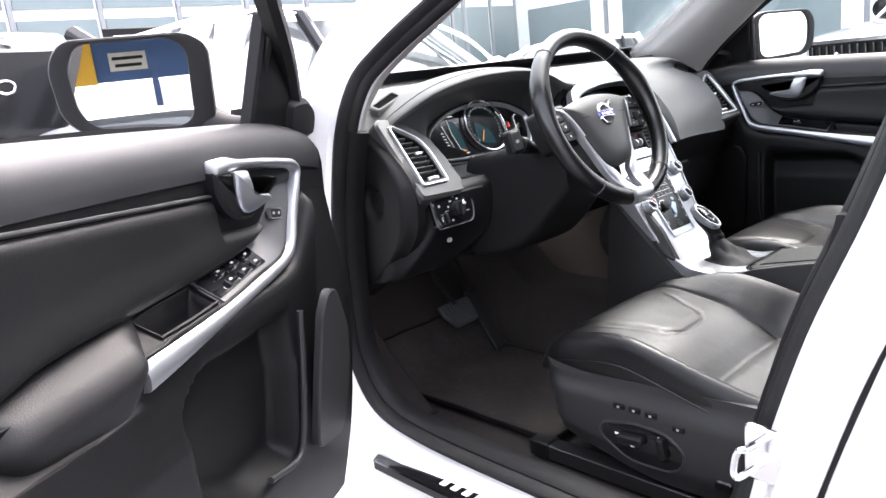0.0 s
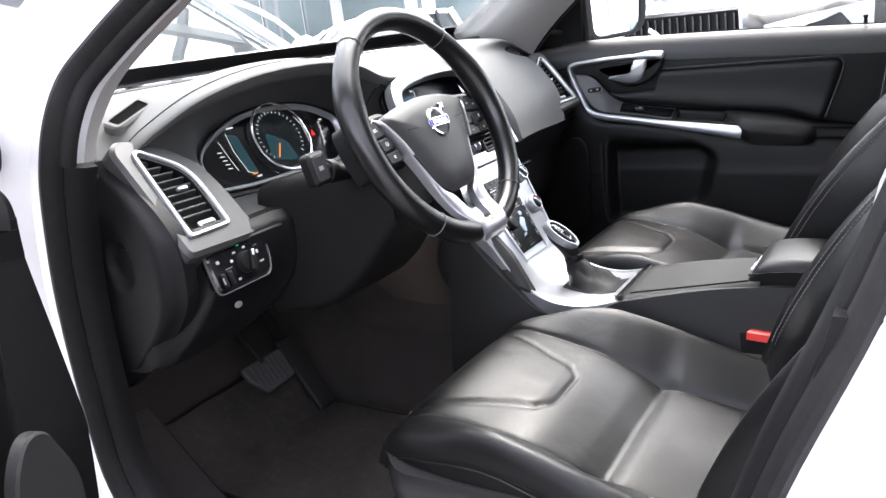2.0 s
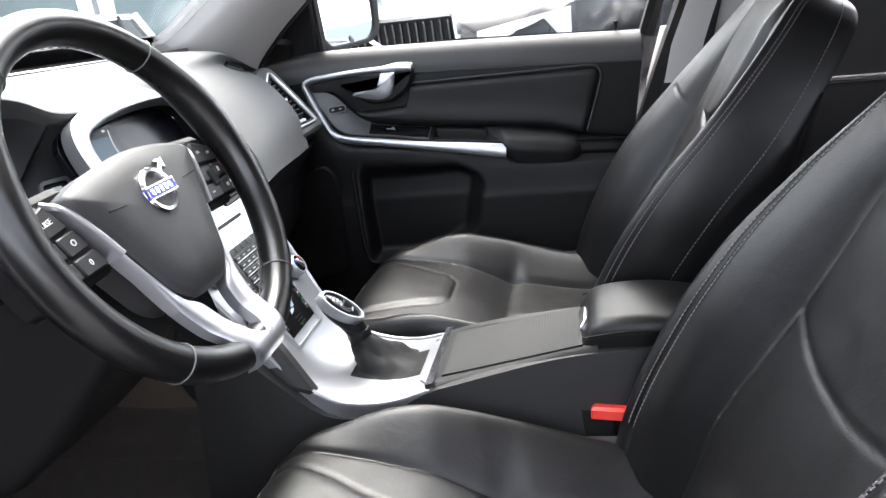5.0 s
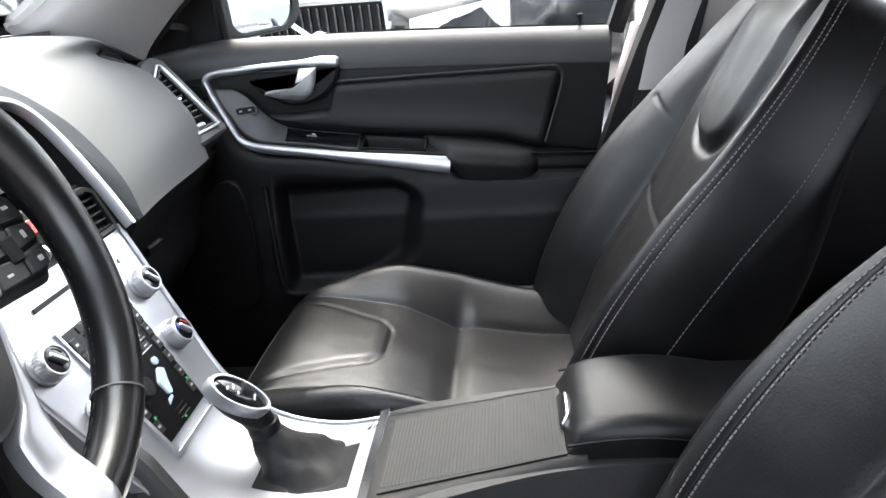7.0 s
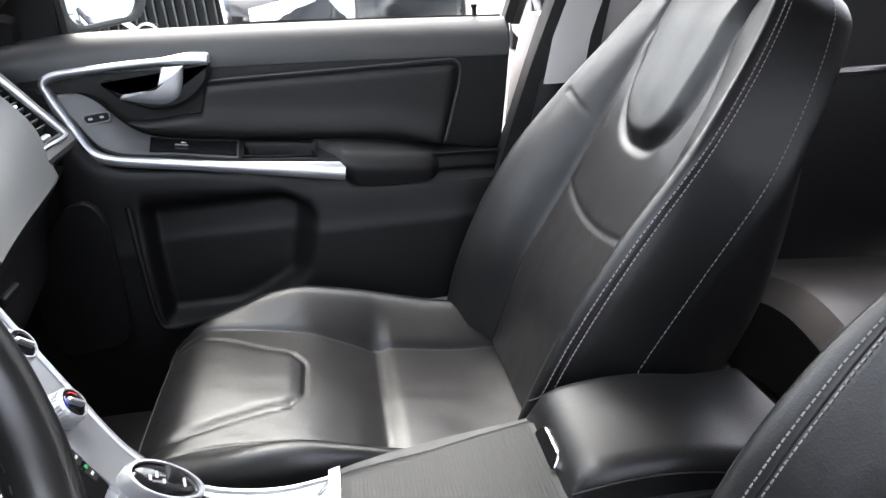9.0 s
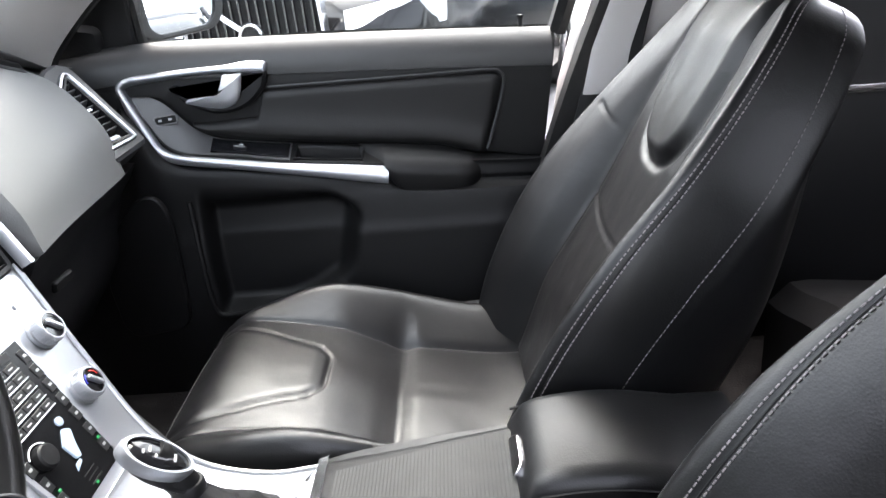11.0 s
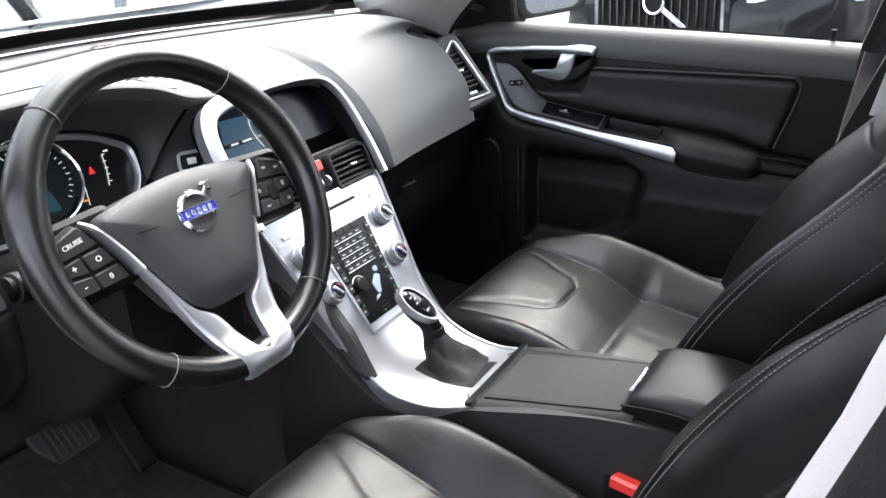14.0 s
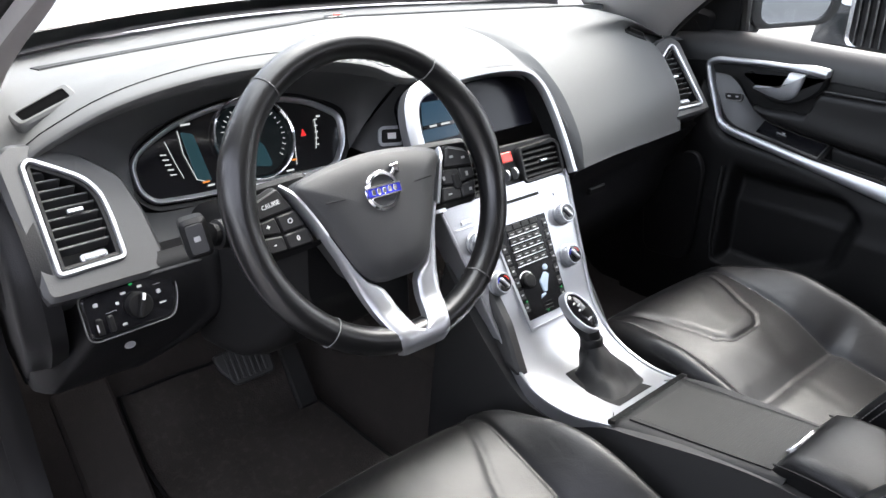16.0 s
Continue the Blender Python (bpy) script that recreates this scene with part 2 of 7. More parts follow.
def clear(name, tint=(0.92, 0.95, 0.94), rough=0.0):
    """Thin window glass: clear, with a faint mirror."""
    m = bpy.data.materials.new(name)
    m.use_nodes = True
    nt = m.node_tree
    nt.nodes.remove(nt.nodes["Principled BSDF"])
    tr, gl, mi, fr, po, mu = (nt.nodes.new(k) for k in ("ShaderNodeBsdfTransparent", "ShaderNodeBsdfGlossy", "ShaderNodeMixShader", "ShaderNodeLayerWeight", "ShaderNodeMath", "ShaderNodeMath"))
    tr.inputs["Color"].default_value = (*tint, 1)
    gl.inputs["Roughness"].default_value = rough
    po.operation, mu.operation = "POWER", "MULTIPLY_ADD"
    po.inputs[1].default_value = 4.0
    mu.inputs[1].default_value, mu.inputs[2].default_value = 0.4, 0.025
    nt.links.new(fr.outputs["Facing"], po.inputs[0])
    nt.links.new(po.outputs["Value"], mu.inputs[0])
    nt.links.new(mu.outputs["Value"], mi.inputs["Fac"])
    nt.links.new(tr.outputs["BSDF"], mi.inputs[1])
    nt.links.new(gl.outputs["BSDF"], mi.inputs[2])
    nt.links.new(mi.outputs["Shader"], nt.nodes["Material Output"].inputs["Surface"])
    return m


LEATHER = material("black_leather", (0.0042, 0.0042, 0.0046), 0.36, grain=0.16, size=520, vary=0.3, spec=0.34, blotch=9, crease=0.10)
LEATHER_WORN = material("black_leather_worn", (0.0045, 0.0045, 0.0048), 0.40, grain=0.14, size=480, vary=0.3, spec=0.32, blotch=14, crease=0.14)
RIM_SKIN = material("rim_leather", (0.0045, 0.0045, 0.0048), 0.29, grain=0.08, size=480, vary=0.15, spec=0.5, blotch=14, crease=0.02)
# Paler than SOFT: the dash top's daylight sheen is put into its colour.
DASH_TOP = material("sheen_lightened_dash_skin", (0.094, 0.095, 0.095), 0.6, grain=0.26, size=620, vary=0.08, spec=0.14, dirt=0.02)
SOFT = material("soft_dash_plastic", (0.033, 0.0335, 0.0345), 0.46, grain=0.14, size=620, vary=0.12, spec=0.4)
HARD = material("hard_black_plastic", (0.0055, 0.0055, 0.006), 0.50, grain=0.25, size=600, vary=0.25, spec=0.19)
DARK = material("matt_black_plastic", (0.004, 0.004, 0.0043), 0.6, grain=0.15, size=700, vary=0.2, spec=0.18)
HOLLOW = material("unlit_black_hollow", (0.0015, 0.0015, 0.0016), 0.9, vary=0.1, spec=0.02)
GLOSS = material("gloss_black", (0.006, 0.006, 0.007), 0.10, vary=0.1)
SILVER = material("satin_silver_trim", (0.40, 0.41, 0.43), 0.34, metal=0.85, grain=0.03, size=1500, vary=0.05)
CHROME = material("satin_chrome", (0.82, 0.82, 0.84), 0.14, metal=1.0, vary=0.04)
GREY = material("grey_pillar_trim", (0.34, 0.325, 0.317), 0.7, grain=0.2, size=700, vary=0.06)
RUBBER = material("black_rubber_seal", (0.005, 0.005, 0.0053), 0.6, grain=0.2, size=300, vary=0.25, spec=0.3, dirt=0.04)
CARPET = material("black_carpet", (0.027, 0.0240, 0.0225), 0.95, grain=1.0, size=300, vary=0.35, spec=0.1, dirt=0.04)
WHITE = material("white_car_paint", (0.78, 0.78, 0.78), 0.25, vary=0.02, coat=0.6)
RED = material("red_plastic", (0.62, 0.035, 0.025), 0.4, vary=0.08)
PRINT = material("white_print", (0.75, 0.75, 0.74), 0.5, vary=0.03)
DIM = material("dim_print", (0.30, 0.30, 0.30), 0.5, vary=0.05)
THREAD = material("grey_thread", (0.13, 0.118, 0.122), 0.7, vary=0.2)
BLUE = material("blue_enamel", (0.02, 0.025, 0.30), 0.2, vary=0.05)
# Also the daylit tone of the open door's speaker cover and pocket lip.
VALANCE = material("grey_valance_and_daylit_plastic", (0.018, 0.018, 0.0185), 0.5, grain=0.3, size=600, vary=0.15, spec=0.35)
BUTTON = material("satin_button_black", (0.014, 0.014, 0.0145), 0.42, grain=0.1, size=900, vary=0.1, spec=0.35)
WINDOW = clear("window_glass")
MIRROR = material("mirror_glass", (0.9, 0.91, 0.92), 0.01, metal=1.0, vary=0.01)

# ---- the car's own shell: floor, pillars, roof, glass ----
OPENING = [(-0.662, 0.08, 1.53), (-0.698, 0.26, 1.44), (-0.728, 0.42, 1.36), (-0.745, 0.495, 1.32), (-0.760, 0.552, 1.285), (-0.782, 0.588, 1.25), (-0.802, 0.604, 1.21), (-0.814, 0.622, 1.16), (-0.816, 0.650, 1.09),
           (-0.807, 0.700, 0.947), (-0.801, 0.724, 0.756), (-0.80, 0.715, 0.63), (-0.80, 0.645, 0.535), (-0.80, 0.49, 0.503), (-0.80, 0.2, 0.495),
           (-0.80, -0.05, 0.498), (-0.80, -0.142, 0.56), (-0.80, -0.184, 0.70), (-0.795, -0.239, 0.88), (-0.775, -0.304, 1.05), (-0.733, -0.382, 1.30),
           (-0.673, -0.438, 1.50), (-0.643, -0.37, 1.56), (-0.645, -0.15, 1.57)]
FLIP = Matrix.Diagonal((-1, 1, 1, 1))


def opening_normals(path):
    """Outward direction of the body side: straight out low down, leaning up above the belt."""
    return [(-1, 0, 0.45 * step(1.0, 1.3, p.z)) for p in path]


body = thing("car_body", "white estate car shell with grey pillar trim and black door seals", "car body", kind="structure")
loop = spline(OPENING, 160, True)
outs = opening_normals(loop)
for side, m in (("driver", Matrix()), ("passenger", FLIP)):
    seal_prof = [(-0.004, -0.012), (-0.004, 0.004), (0.002, 0.013), (0.009, 0.014), (0.015, 0.009), (0.018, -0.004), (0.018, -0.02)]
    lining = [(0.016, -0.05), (0.015, -0.010), (0.021, -0.010), (0.027, -0.018), (0.031, -0.032), (0.030, -0.05)]
    flange = [(-0.002, -0.05), (-0.002, 0.004), (-0.010, 0.010), (-0.020, 0.012), (-0.028, 0.030), (-0.040, 0.046), (-0.075, 0.052), (-0.085, 0.046), (-0.085, -0.05)]
    if side == "passenger":
        continue
    part("door_seal", move(band(loop, [(-a, b) for a, b in seal_prof], outs, True), m), RUBBER, body, "black rubber door seal")
    cut = [i for i, p in enumerate(loop) if p.z < 1.15]
    low, high = loop[cut[0]:] + loop[:1], loop[:cut[0] + 1]
    part("opening_lining", move(band(low, [(-a, b) for a, b in lining], opening_normals(low)), m), HARD, body, "black plastic lining of the door opening")
    part("upper_lining", move(band(high, [(-a, b) for a, b in [(0.008, -0.024), (0.012, -0.004), (0.018, -0.004), (0.023, -0.008), (0.026, -0.014), (0.027, -0.020), (0.025, -0.024)]], opening_normals(high)), m), RUBBER, body, "black lining of the upper opening")
    part("opening_flange", move(band(loop, [(-a, b) for a, b in flange], outs, True), m), WHITE, body, "white painted door opening")

# front edge of the rear door behind the open driver's door
rear_line = spline([(-0.80, 0.02, 0.47), (-0.80, -0.10, 0.52), (-0.80, -0.15, 0.62), (-0.80, -0.185, 0.75), (-0.795, -0.225, 0.88), (-0.775, -0.28, 1.05), (-0.73, -0.36, 1.30), (-0.67, -0.41, 1.50)], 50)
rear_outs = opening_normals(rear_line)
far_line, far_outs = rear_line, rear_outs
rear_line = [p + Vector((0, -0.035 * step(0.95, 1.30, p.z), 0)) for p in rear_line]
part("rear_door_gap", band(rear_line, [(0.083, -0.03), (0.083, 0.038), (0.108, 0.036), (0.108, -0.03)], rear_outs), RUBBER, body, "black gap before the rear door")
part("rear_door_edge", band(rear_line, [(0.106, -0.03), (0.106, 0.048), (0.112, 0.058), (0.30, 0.070), (0.30, -0.03)], rear_outs), WHITE, body, "white front edge of the rear door")

part("rear_seal", move(band(far_line, [(-a, b) for a, b in [(-0.05, -0.05), (-0.05, 0.03), (-0.004, 0.010), (0.016, 0.016), (0.03, -0.004), (0.03, -0.05)]], far_outs), FLIP), RUBBER, body, "black rubber seal on the middle pillar")

# floor pan with its two foot wells
def floor_fn(u, v):
    x, y = -0.79 + 1.58 * u, -1.0 + 2.12 * v
    z = 0.43 + 0.24 * step(0.80, 1.08, y) + 0.004 * noise.noise(Vector((x * 9, y * 9, 0)))
    z += 0.17 * (1 - step(0.07, 0.17, abs(x))) + 0.05 * step(0.70, 0.79, abs(x))
    return x, y, z


part("floor_carpet", sheet(floor_fn, 70, 70, (0, 0, -0.04)), CARPET, body, "black carpet with dust in the foot wells")
part("firewall", sheet(lambda u, v: (-0.79 + 1.58 * u, 1.06 + 0.03 * v, 0.62 + 0.58 * v), 4, 4, (0, 0.04, 0)), DARK, body)
# kick panels ahead of the doors
for s in (-1, 1):
    part("kick_panel", sheet(lambda u, v: ((0.742 if s > 0 else -0.768) - s * 0.005 * v, (0.66 if s > 0 else 0.71) + 0.36 * u, 0.44 + (0.38 if s < 0 else 0.60) * v), 6, 6, (s * 0.03, 0, 0)), HARD, body)
# roof, with its lining
part("roof_panel", sheet(lambda u, v: (-0.66 + 1.32 * u, 0.12 - 2.3 * v, 1.60 + 0.05 * math.sin(math.pi * u) * math.sin(math.pi * (0.15 + 0.7 * v))), 14, 14, (0, 0, 0.02)), WHITE, body)
part("headlining", sheet(lambda u, v: (-0.655 + 1.31 * u, 0.14 - 2.3 * v, 1.575 + 0.04 * math.sin(math.pi * u)), 10, 10, (0, 0, 0.02)), GREY, body, "light grey headlining")


# windscreen, its black border, and the pillars beside it
def screen_base(x):
    return Vector((x, 1.165 - 0.62 * x * x, 1.225))


def screen_head(x):
    return Vector((x * 0.86, 0.16 - 0.10 * x * x, 1.60 - 0.05 * x * x))


def screen_fn(u, v):
    x = -0.70 + 1.40 * u
    p, q = screen_base(x), screen_head(x)
    return p.lerp(q, v) + Vector((0, 0.25, 0.35)).normalized() * 0.05 * math.sin(math.pi * v)


part("windscreen", sheet(screen_fn, 24, 14, (0, 0.004, 0.004)), WINDOW, body, "clear windscreen")
part("windscreen_border", sheet(lambda u, v: Vector(screen_fn(u, 0.075 * v - 0.02)) + Vector((0, -0.004, -0.003)), 24, 3, (0, -0.003, -0.003)), GLOSS, body, "black border along the foot of the windscreen")
part("bonnet", sheet(lambda u, v: (-0.85 + 1.7 * u, 1.24 - 0.55 * (1.4 * u - 0.7) ** 2 + (0.85 + 0.15 * math.sin(math.pi * u)) * v,
                                   1.165 - 0.13 * v - 0.16 * v ** 4 - 0.16 * abs(2 * u - 1) ** 3), 26, 18, (0, 0, -0.03)), WHITE, body, "white bonnet")
part("scuttle", sheet(lambda u, v: (-0.72 + 1.44 * u, 1.15 - 0.60 * (1.44 * u - 0.72) ** 2 + 0.10 * v, 1.195 - 0.03 * v), 24, 3, (0, 0, -0.03)), DARK, body)
for s, m in ((-1, FLIP), (1, Matrix())):
    if s > 0:
        inner = spline([(0.645, 0.845, 1.205), (0.62, 0.78, 1.225), (0.60, 0.60, 1.335), (0.565, 0.36, 1.475), (0.54, 0.15, 1.575)], 24)
        outer = spline([(0.785, 0.725, 1.105), (0.772, 0.690, 1.155), (0.758, 0.625, 1.215), (0.742, 0.555, 1.268), (0.70, 0.33, 1.43), (0.655, 0.07, 1.565)], 24)
    else:
        inner = spline([(0.716, 0.690, 1.112), (0.706, 0.682, 1.16), (0.700, 0.652, 1.20), (0.690, 0.612, 1.24), (0.680, 0.545, 1.28), (0.665, 0.475, 1.32), (0.645, 0.40, 1.37), (0.60, 0.22, 1.48), (0.57, 0.08, 1.57)], 24)
        outer = spline([(0.758, 0.674, 1.114), (0.750, 0.664, 1.15), (0.738, 0.640, 1.19), (0.720, 0.605, 1.24), (0.703, 0.550, 1.28), (0.690, 0.470, 1.32), (0.667, 0.395, 1.37), (0.62, 0.20, 1.48), (0.59, 0.05, 1.56)], 24)
    rows, webs = [], []
    for k, (a, b) in enumerate(zip(inner, outer)):
        c = (a + b) / 2 + (Vector((-0.02, -0.02, -0.012)) if s > 0 else Vector((-0.002, -0.006, -0.003)))
        webs.append(Vector((0.0, 0.07, 0.03)) if s > 0 else Vector((0.012, 0.21 - 0.15 * k / 23, 0.02)))
        curve = spline([a + Vector((0.0, 0.035, 0.0)), a, a.lerp(c, 0.55), c.lerp(b, 0.5), b, b + Vector((0.02, 0.03, 0.01))], 14)
        rows.append(curve + [b + Vector((0.01, 0.06, 0.03)), a + webs[-1]])
    part("pillar_trim", move(loft(rows, True, True), m), GREY, body, "light grey windscreen pillar trim")
    if s > 0:
        part("pillar_seal", tube([p + Vector((0.008, 0.004, 0.002)) for p in outer], 0.010, 8), RUBBER, body, "black rubber seal along the pillar")
    w = 0.05 if s > 0 else 0.035
    skin = [[a + q + Vector((-0.01, -0.02, -0.005)), (a + b) / 2 + Vector((0.03, 0.09, 0.045)), b + Vector((w, 0.055, 0.02)), b + Vector((w * 0.6, 0.04, 0.0)), a + Vector((0.01, 0.045, 0.005))] for a, b, q in zip(inner, outer, webs)]
    part("pillar_skin", move(loft(skin, True, True), m), WHITE, body, "white windscreen pillar")
    # front wing, between bonnet and door
    part("front_wing", move(sheet(lambda u, v: (0.80 + 0.09 * step(0, 0.25, u) - 0.03 * u * v, 0.70 + 0.10 * (1 - v) + 1.3 * u, 0.50 + 0.62 * v + 0.04 * v * math.sin(2 * u)), 16, 12, (-0.04, 0, 0)), m), WHITE, body, "white front wing")
    back = 0.008 if s < 0 else 0.0
    # middle pillar, grey above the belt and black below
    post = [[(x, y, z) for x, y in ((0.688 - k, -0.270 - t - back), (0.682 - k, -0.265 - t - back), (0.675 - k, -0.278 - t - back), (0.675 - k, -0.40 - t), (0.70 - k, -0.42 - t), (0.735 - k, -0.40 - t))]
            for z, t, k in ((1.02, 0.0, -0.02), (1.10, 0.015, -0.01), (1.25, 0.067, 0.025), (1.40, 0.107, 0.065), (1.58, 0.14, 0.12))]
    part("middle_pillar_trim", move(loft([[Vector(p) for p in r] for r in post], True, True), m), GREY, body, "light grey middle pillar trim")
    foot = [[Vector(p) for p in ((0.79 - k, -0.20 - t, z), (0.735 - k, -0.20 - t, z), (0.72 - k, -0.23 - t, z), (0.72 - k, -0.40 - t, z), (0.79 - k, -0.40 - t, z))]
            for z, t, k in ((0.47, -0.04, 0), (0.70, -0.01, 0), (0.90, 0.04, 0.002), (1.025, 0.068, 0.006))]
    part("pillar_foot", move(loft(foot, True, True), m), HARD, body, "black lower pillar cover")
    if s > 0:
        jamb = [[Vector(p) for p in ((0.86, -0.225 - t, z), (0.78, -0.235 - t, z), (0.765, -0.30 - t, z), (0.86, -0.32 - t, z))] for z, t in ((0.50, -0.02), (0.90, 0.0), (1.02, 0.018), (1.13, 0.05))]
        part("door_jamb", loft(jamb, True, True), GREY, body, "pale edge of the middle pillar behind the door")
    # rear door with its window, closed
    part("rear_door_skin", move(sheet(lambda u, v: (0.865 + 0.03 * math.sin(math.pi * v), -0.335 - 0.06 * v - 0.9 * u, 0.42 + 0.70 * v), 8, 10, (-0.05, 0, 0)), m), WHITE, body, "white rear door")
    part("rear_door_panel", move(sheet(lambda u, v: (0.76 + 0.05 * v - 0.03 * math.sin(math.pi * v), -0.44 - 0.75 * u, 0.46 + 0.68 * v + 0.03 * u), 8, 10, (0.03, 0, 0)), m), HARD, body, "black rear door panel")
    part("rear_door_strip", move(tube(spline([(0.735, -0.50, 0.99), (0.735, -0.75, 0.985), (0.74, -1.0, 0.98)], 10), 0.008, 8), m), CHROME, body, "thin chrome strip on the rear door")
    part("quarter_panel", move(sheet(lambda u, v: (0.87 - 0.10 * v * v, -1.25 - 0.8 * u, 0.40 + 1.0 * v), 6, 8, (-0.06, 0, 0)), m), WHITE, body)
    part("roof_rail", move(tube(spline([(0.655, 0.06, 1.57), (0.645, -0.3, 1.60), (0.63, -1.0, 1.60), (0.60, -1.9, 1.50)], 14), 0.03, 8), m), WHITE, body)
    part("sill", move(sheet(lambda u, v: (0.80 + 0.10 * u, 0.78 - 1.95 * v, 0.452 - 0.02 * u - 0.25 * step(0.6, 1.0, u)), 8, 4, (-0.05, 0, -0.06)), m), WHITE, body, "white door sill")
part("scuff_plate", plate(rounded([(-0.872, 0.06), (-0.800, 0.06), (-0.800, 0.630), (-0.872, 0.600)], 0.012), 0.448, 0.467, 0.003), GLOSS, body, "glossy black scuff plate on the sill")
for k in range(5):
    part("scuff_letter", plate(rounded([(-0.852, 0.40 - 0.03 * k), (-0.832, 0.40 - 0.03 * k), (-0.832, 0.416 - 0.03 * k), (-0.852, 0.416 - 0.03 * k)], 0.003), 0.460, 0.4678, 0.0004), PRINT, body, "pale mark on the plate")
striker = merge(tube(spline([(-0.835, -0.205, 0.745), (-0.875, -0.20, 0.748), (-0.878, -0.19, 0.742), (-0.878, -0.185, 0.715), (-0.875, -0.19, 0.706), (-0.835, -0.195, 0.703)], 20), 0.0045, 8),
                move(box(0.05, 0.075, 0.006, 0.008), facing((-0.836, -0.205, 0.725), (-1, 0.15, 0))))
part("door_striker", striker, CHROME, body, "bare metal door striker loop")
part("tailgate", sheet(lambda u, v: (-0.75 + 1.5 * u, -1.95 + 0.25 * v * v, 0.5 + 1.05 * v), 6, 6, (0, -0.05, 0)), WHITE, body)
part("load_floor", sheet(lambda u, v: (-0.75 + 1.5 * u, -1.1 - 0.85 * v, 0.62), 3, 3, (0, 0, -0.05)), CARPET, body)

# ---- dashboard ----
dash = thing("dashboard", "soft dark grey dashboard with silver framed vents and screen", "dashboard", (0, 0.7, 0.95))
IN_PLACE.add(dash.name)


def slot_y(x):
    return 1.003 - 0.24 * abs(x) * min(1, abs(x) / 0.1) - 0.13 * x * x


def low_edge(x):
    return 0.455 + 0.20 * max(x - 0.153, 0), 0.985 - 0.03 * step(0.15, 0.75, x)


BROW_Z = curve1([(-0.80, 1.10), (-0.70, 1.125), (-0.66, 1.152), (-0.58, 1.192), (-0.48, 1.214), (-0.38, 1.220), (-0.28, 1.216), (-0.20, 1.200), (-0.14, 1.175), (-0.05, 1.166), (0.10, 1.164), (0.135, 1.15)])
BROW_Y = curve1([(-0.80, 0.665), (-0.70, 0.645), (-0.66, 0.632), (-0.58, 0.605), (-0.48, 0.592), (-0.38, 0.59), (-0.28, 0.592), (-0.20, 0.592), (-0.14, 0.59), (-0.05, 0.592), (0.10, 0.588), (0.135, 0.58)])


def pad_fn(u, v):
    """The soft top: from the windscreen to the lower edge before the passenger, or to the brow over the dials and screen."""
    x = -0.775 + 1.55 * u
    ys = slot_y(x)
    yl, zl = low_edge(x)
    pass_y = curve1([(0, yl), (0.12, yl + 0.014), (0.26, yl + 0.045), (0.40, yl + 0.085), (0.55, yl + 0.155), (0.72, yl * 0.45 + ys * 0.55), (0.88, ys), (1, screen_base(x).y)])(v)
    pass_z = curve1([(0, zl), (0.12, 1.035), (0.26, 1.085), (0.40, 1.127), (0.55, 1.170), (0.72, 1.200), (0.88, 1.210), (1, 1.207)])(v)
    by, bz = BROW_Y(x), BROW_Z(x)
    w = ys - by
    mid = step(-0.22, -0.08, x)
    left_y = curve1([(0, by + 0.002), (0.06, by - 0.004), (0.14, by + 0.004 + 0.04 * w), (0.30, by + 0.27 * w), (0.55, by + 0.58 * w), (0.88, ys), (1, screen_base(x).y)])(v)
    left_z = curve1([(0, bz - 0.010), (0.06, bz - 0.001), (0.14, bz + 0.006), (0.30, (bz + 0.012) * (1 - mid) + 1.190 * mid), (0.55, (bz * 0.45 + 1.214 * 0.55) * (1 - mid) + 1.206 * mid), (0.88, 1.210), (1, 1.207)])(v)
    k = step(0.156, 0.180, x)
    y, z = left_y + (pass_y - left_y) * k, left_z + (pass_z - left_z) * k
    z -= 0.014 * step(0.66, 0.775, abs(x)) * v
    y += 0.045 * step(0.636, 0.650, x) * step(0.56, 0.36, v)
    z -= 0.060 * step(0.54, 0.74, x) * step(0.40, 0.75, v)
    return x, y, z


part("top_pad", sheet(pad_fn, 150, 44, lambda u, v: Vector(pad_fn(u, v)) + Vector((0, 0.022, -0.012))), DASH_TOP, dash, "soft grey dashboard top, lightened for its sheen")
# sewn fold of the cover above the dials
part("cover_fold", tube([Vector(pad_fn((x + 0.775) / 1.55, 0.175)) + Vector((0, 0, 0.0002)) for x in [-0.735 + 0.60 * i / 40 for i in range(41)]], 0.0012, 5), HARD, dash)
# long slot for the air to the windscreen
slot = [Vector((x, slot_y(x), 1.2105 - 0.014 * step(0.66, 0.775, abs(x)))) for x in [-0.62 + 1.24 * i / 40 for i in range(41)]]
part("defroster_slot", band(slot, [(-0.0075, -0.008), (-0.0075, 0.0012), (0.0075, 0.0012), (0.0075, -0.008)], (0, -0.05, 1)), DARK, dash, "narrow black slot below the windscreen")
part("slot_lip", band(slot, [(0.0075, -0.008), (0.0075, 0.0022), (0.0105, 0.0026), (0.0125, -0.008)], (0, -0.05, 1)), SOFT, dash)
sensor = move(box(0.05, 0.016, 0.006, 0.005), (0.0, slot_y(0) - 0.004, 1.209))
part("light_sensor", sensor, GLOSS, dash, "small dark light sensor")
part("sensor_lens", move(box(0.014, 0.008, 0.003, 0.003), (0.004, slot_y(0) - 0.004, 1.2145)), RED, dash)


# the face below the top pad, before the passenger
def glove_fn(u, v):
    x = 0.165 + 0.60 * u
    yl, zl = low_edge(x)
    y = curve1([(0, yl + 0.006), (0.08, yl + 0.020), (0.22, yl + 0.05), (0.6, yl + 0.075), (1, yl + 0.16)])(v)
    return x, y, zl - 0.004 - 0.30 * v


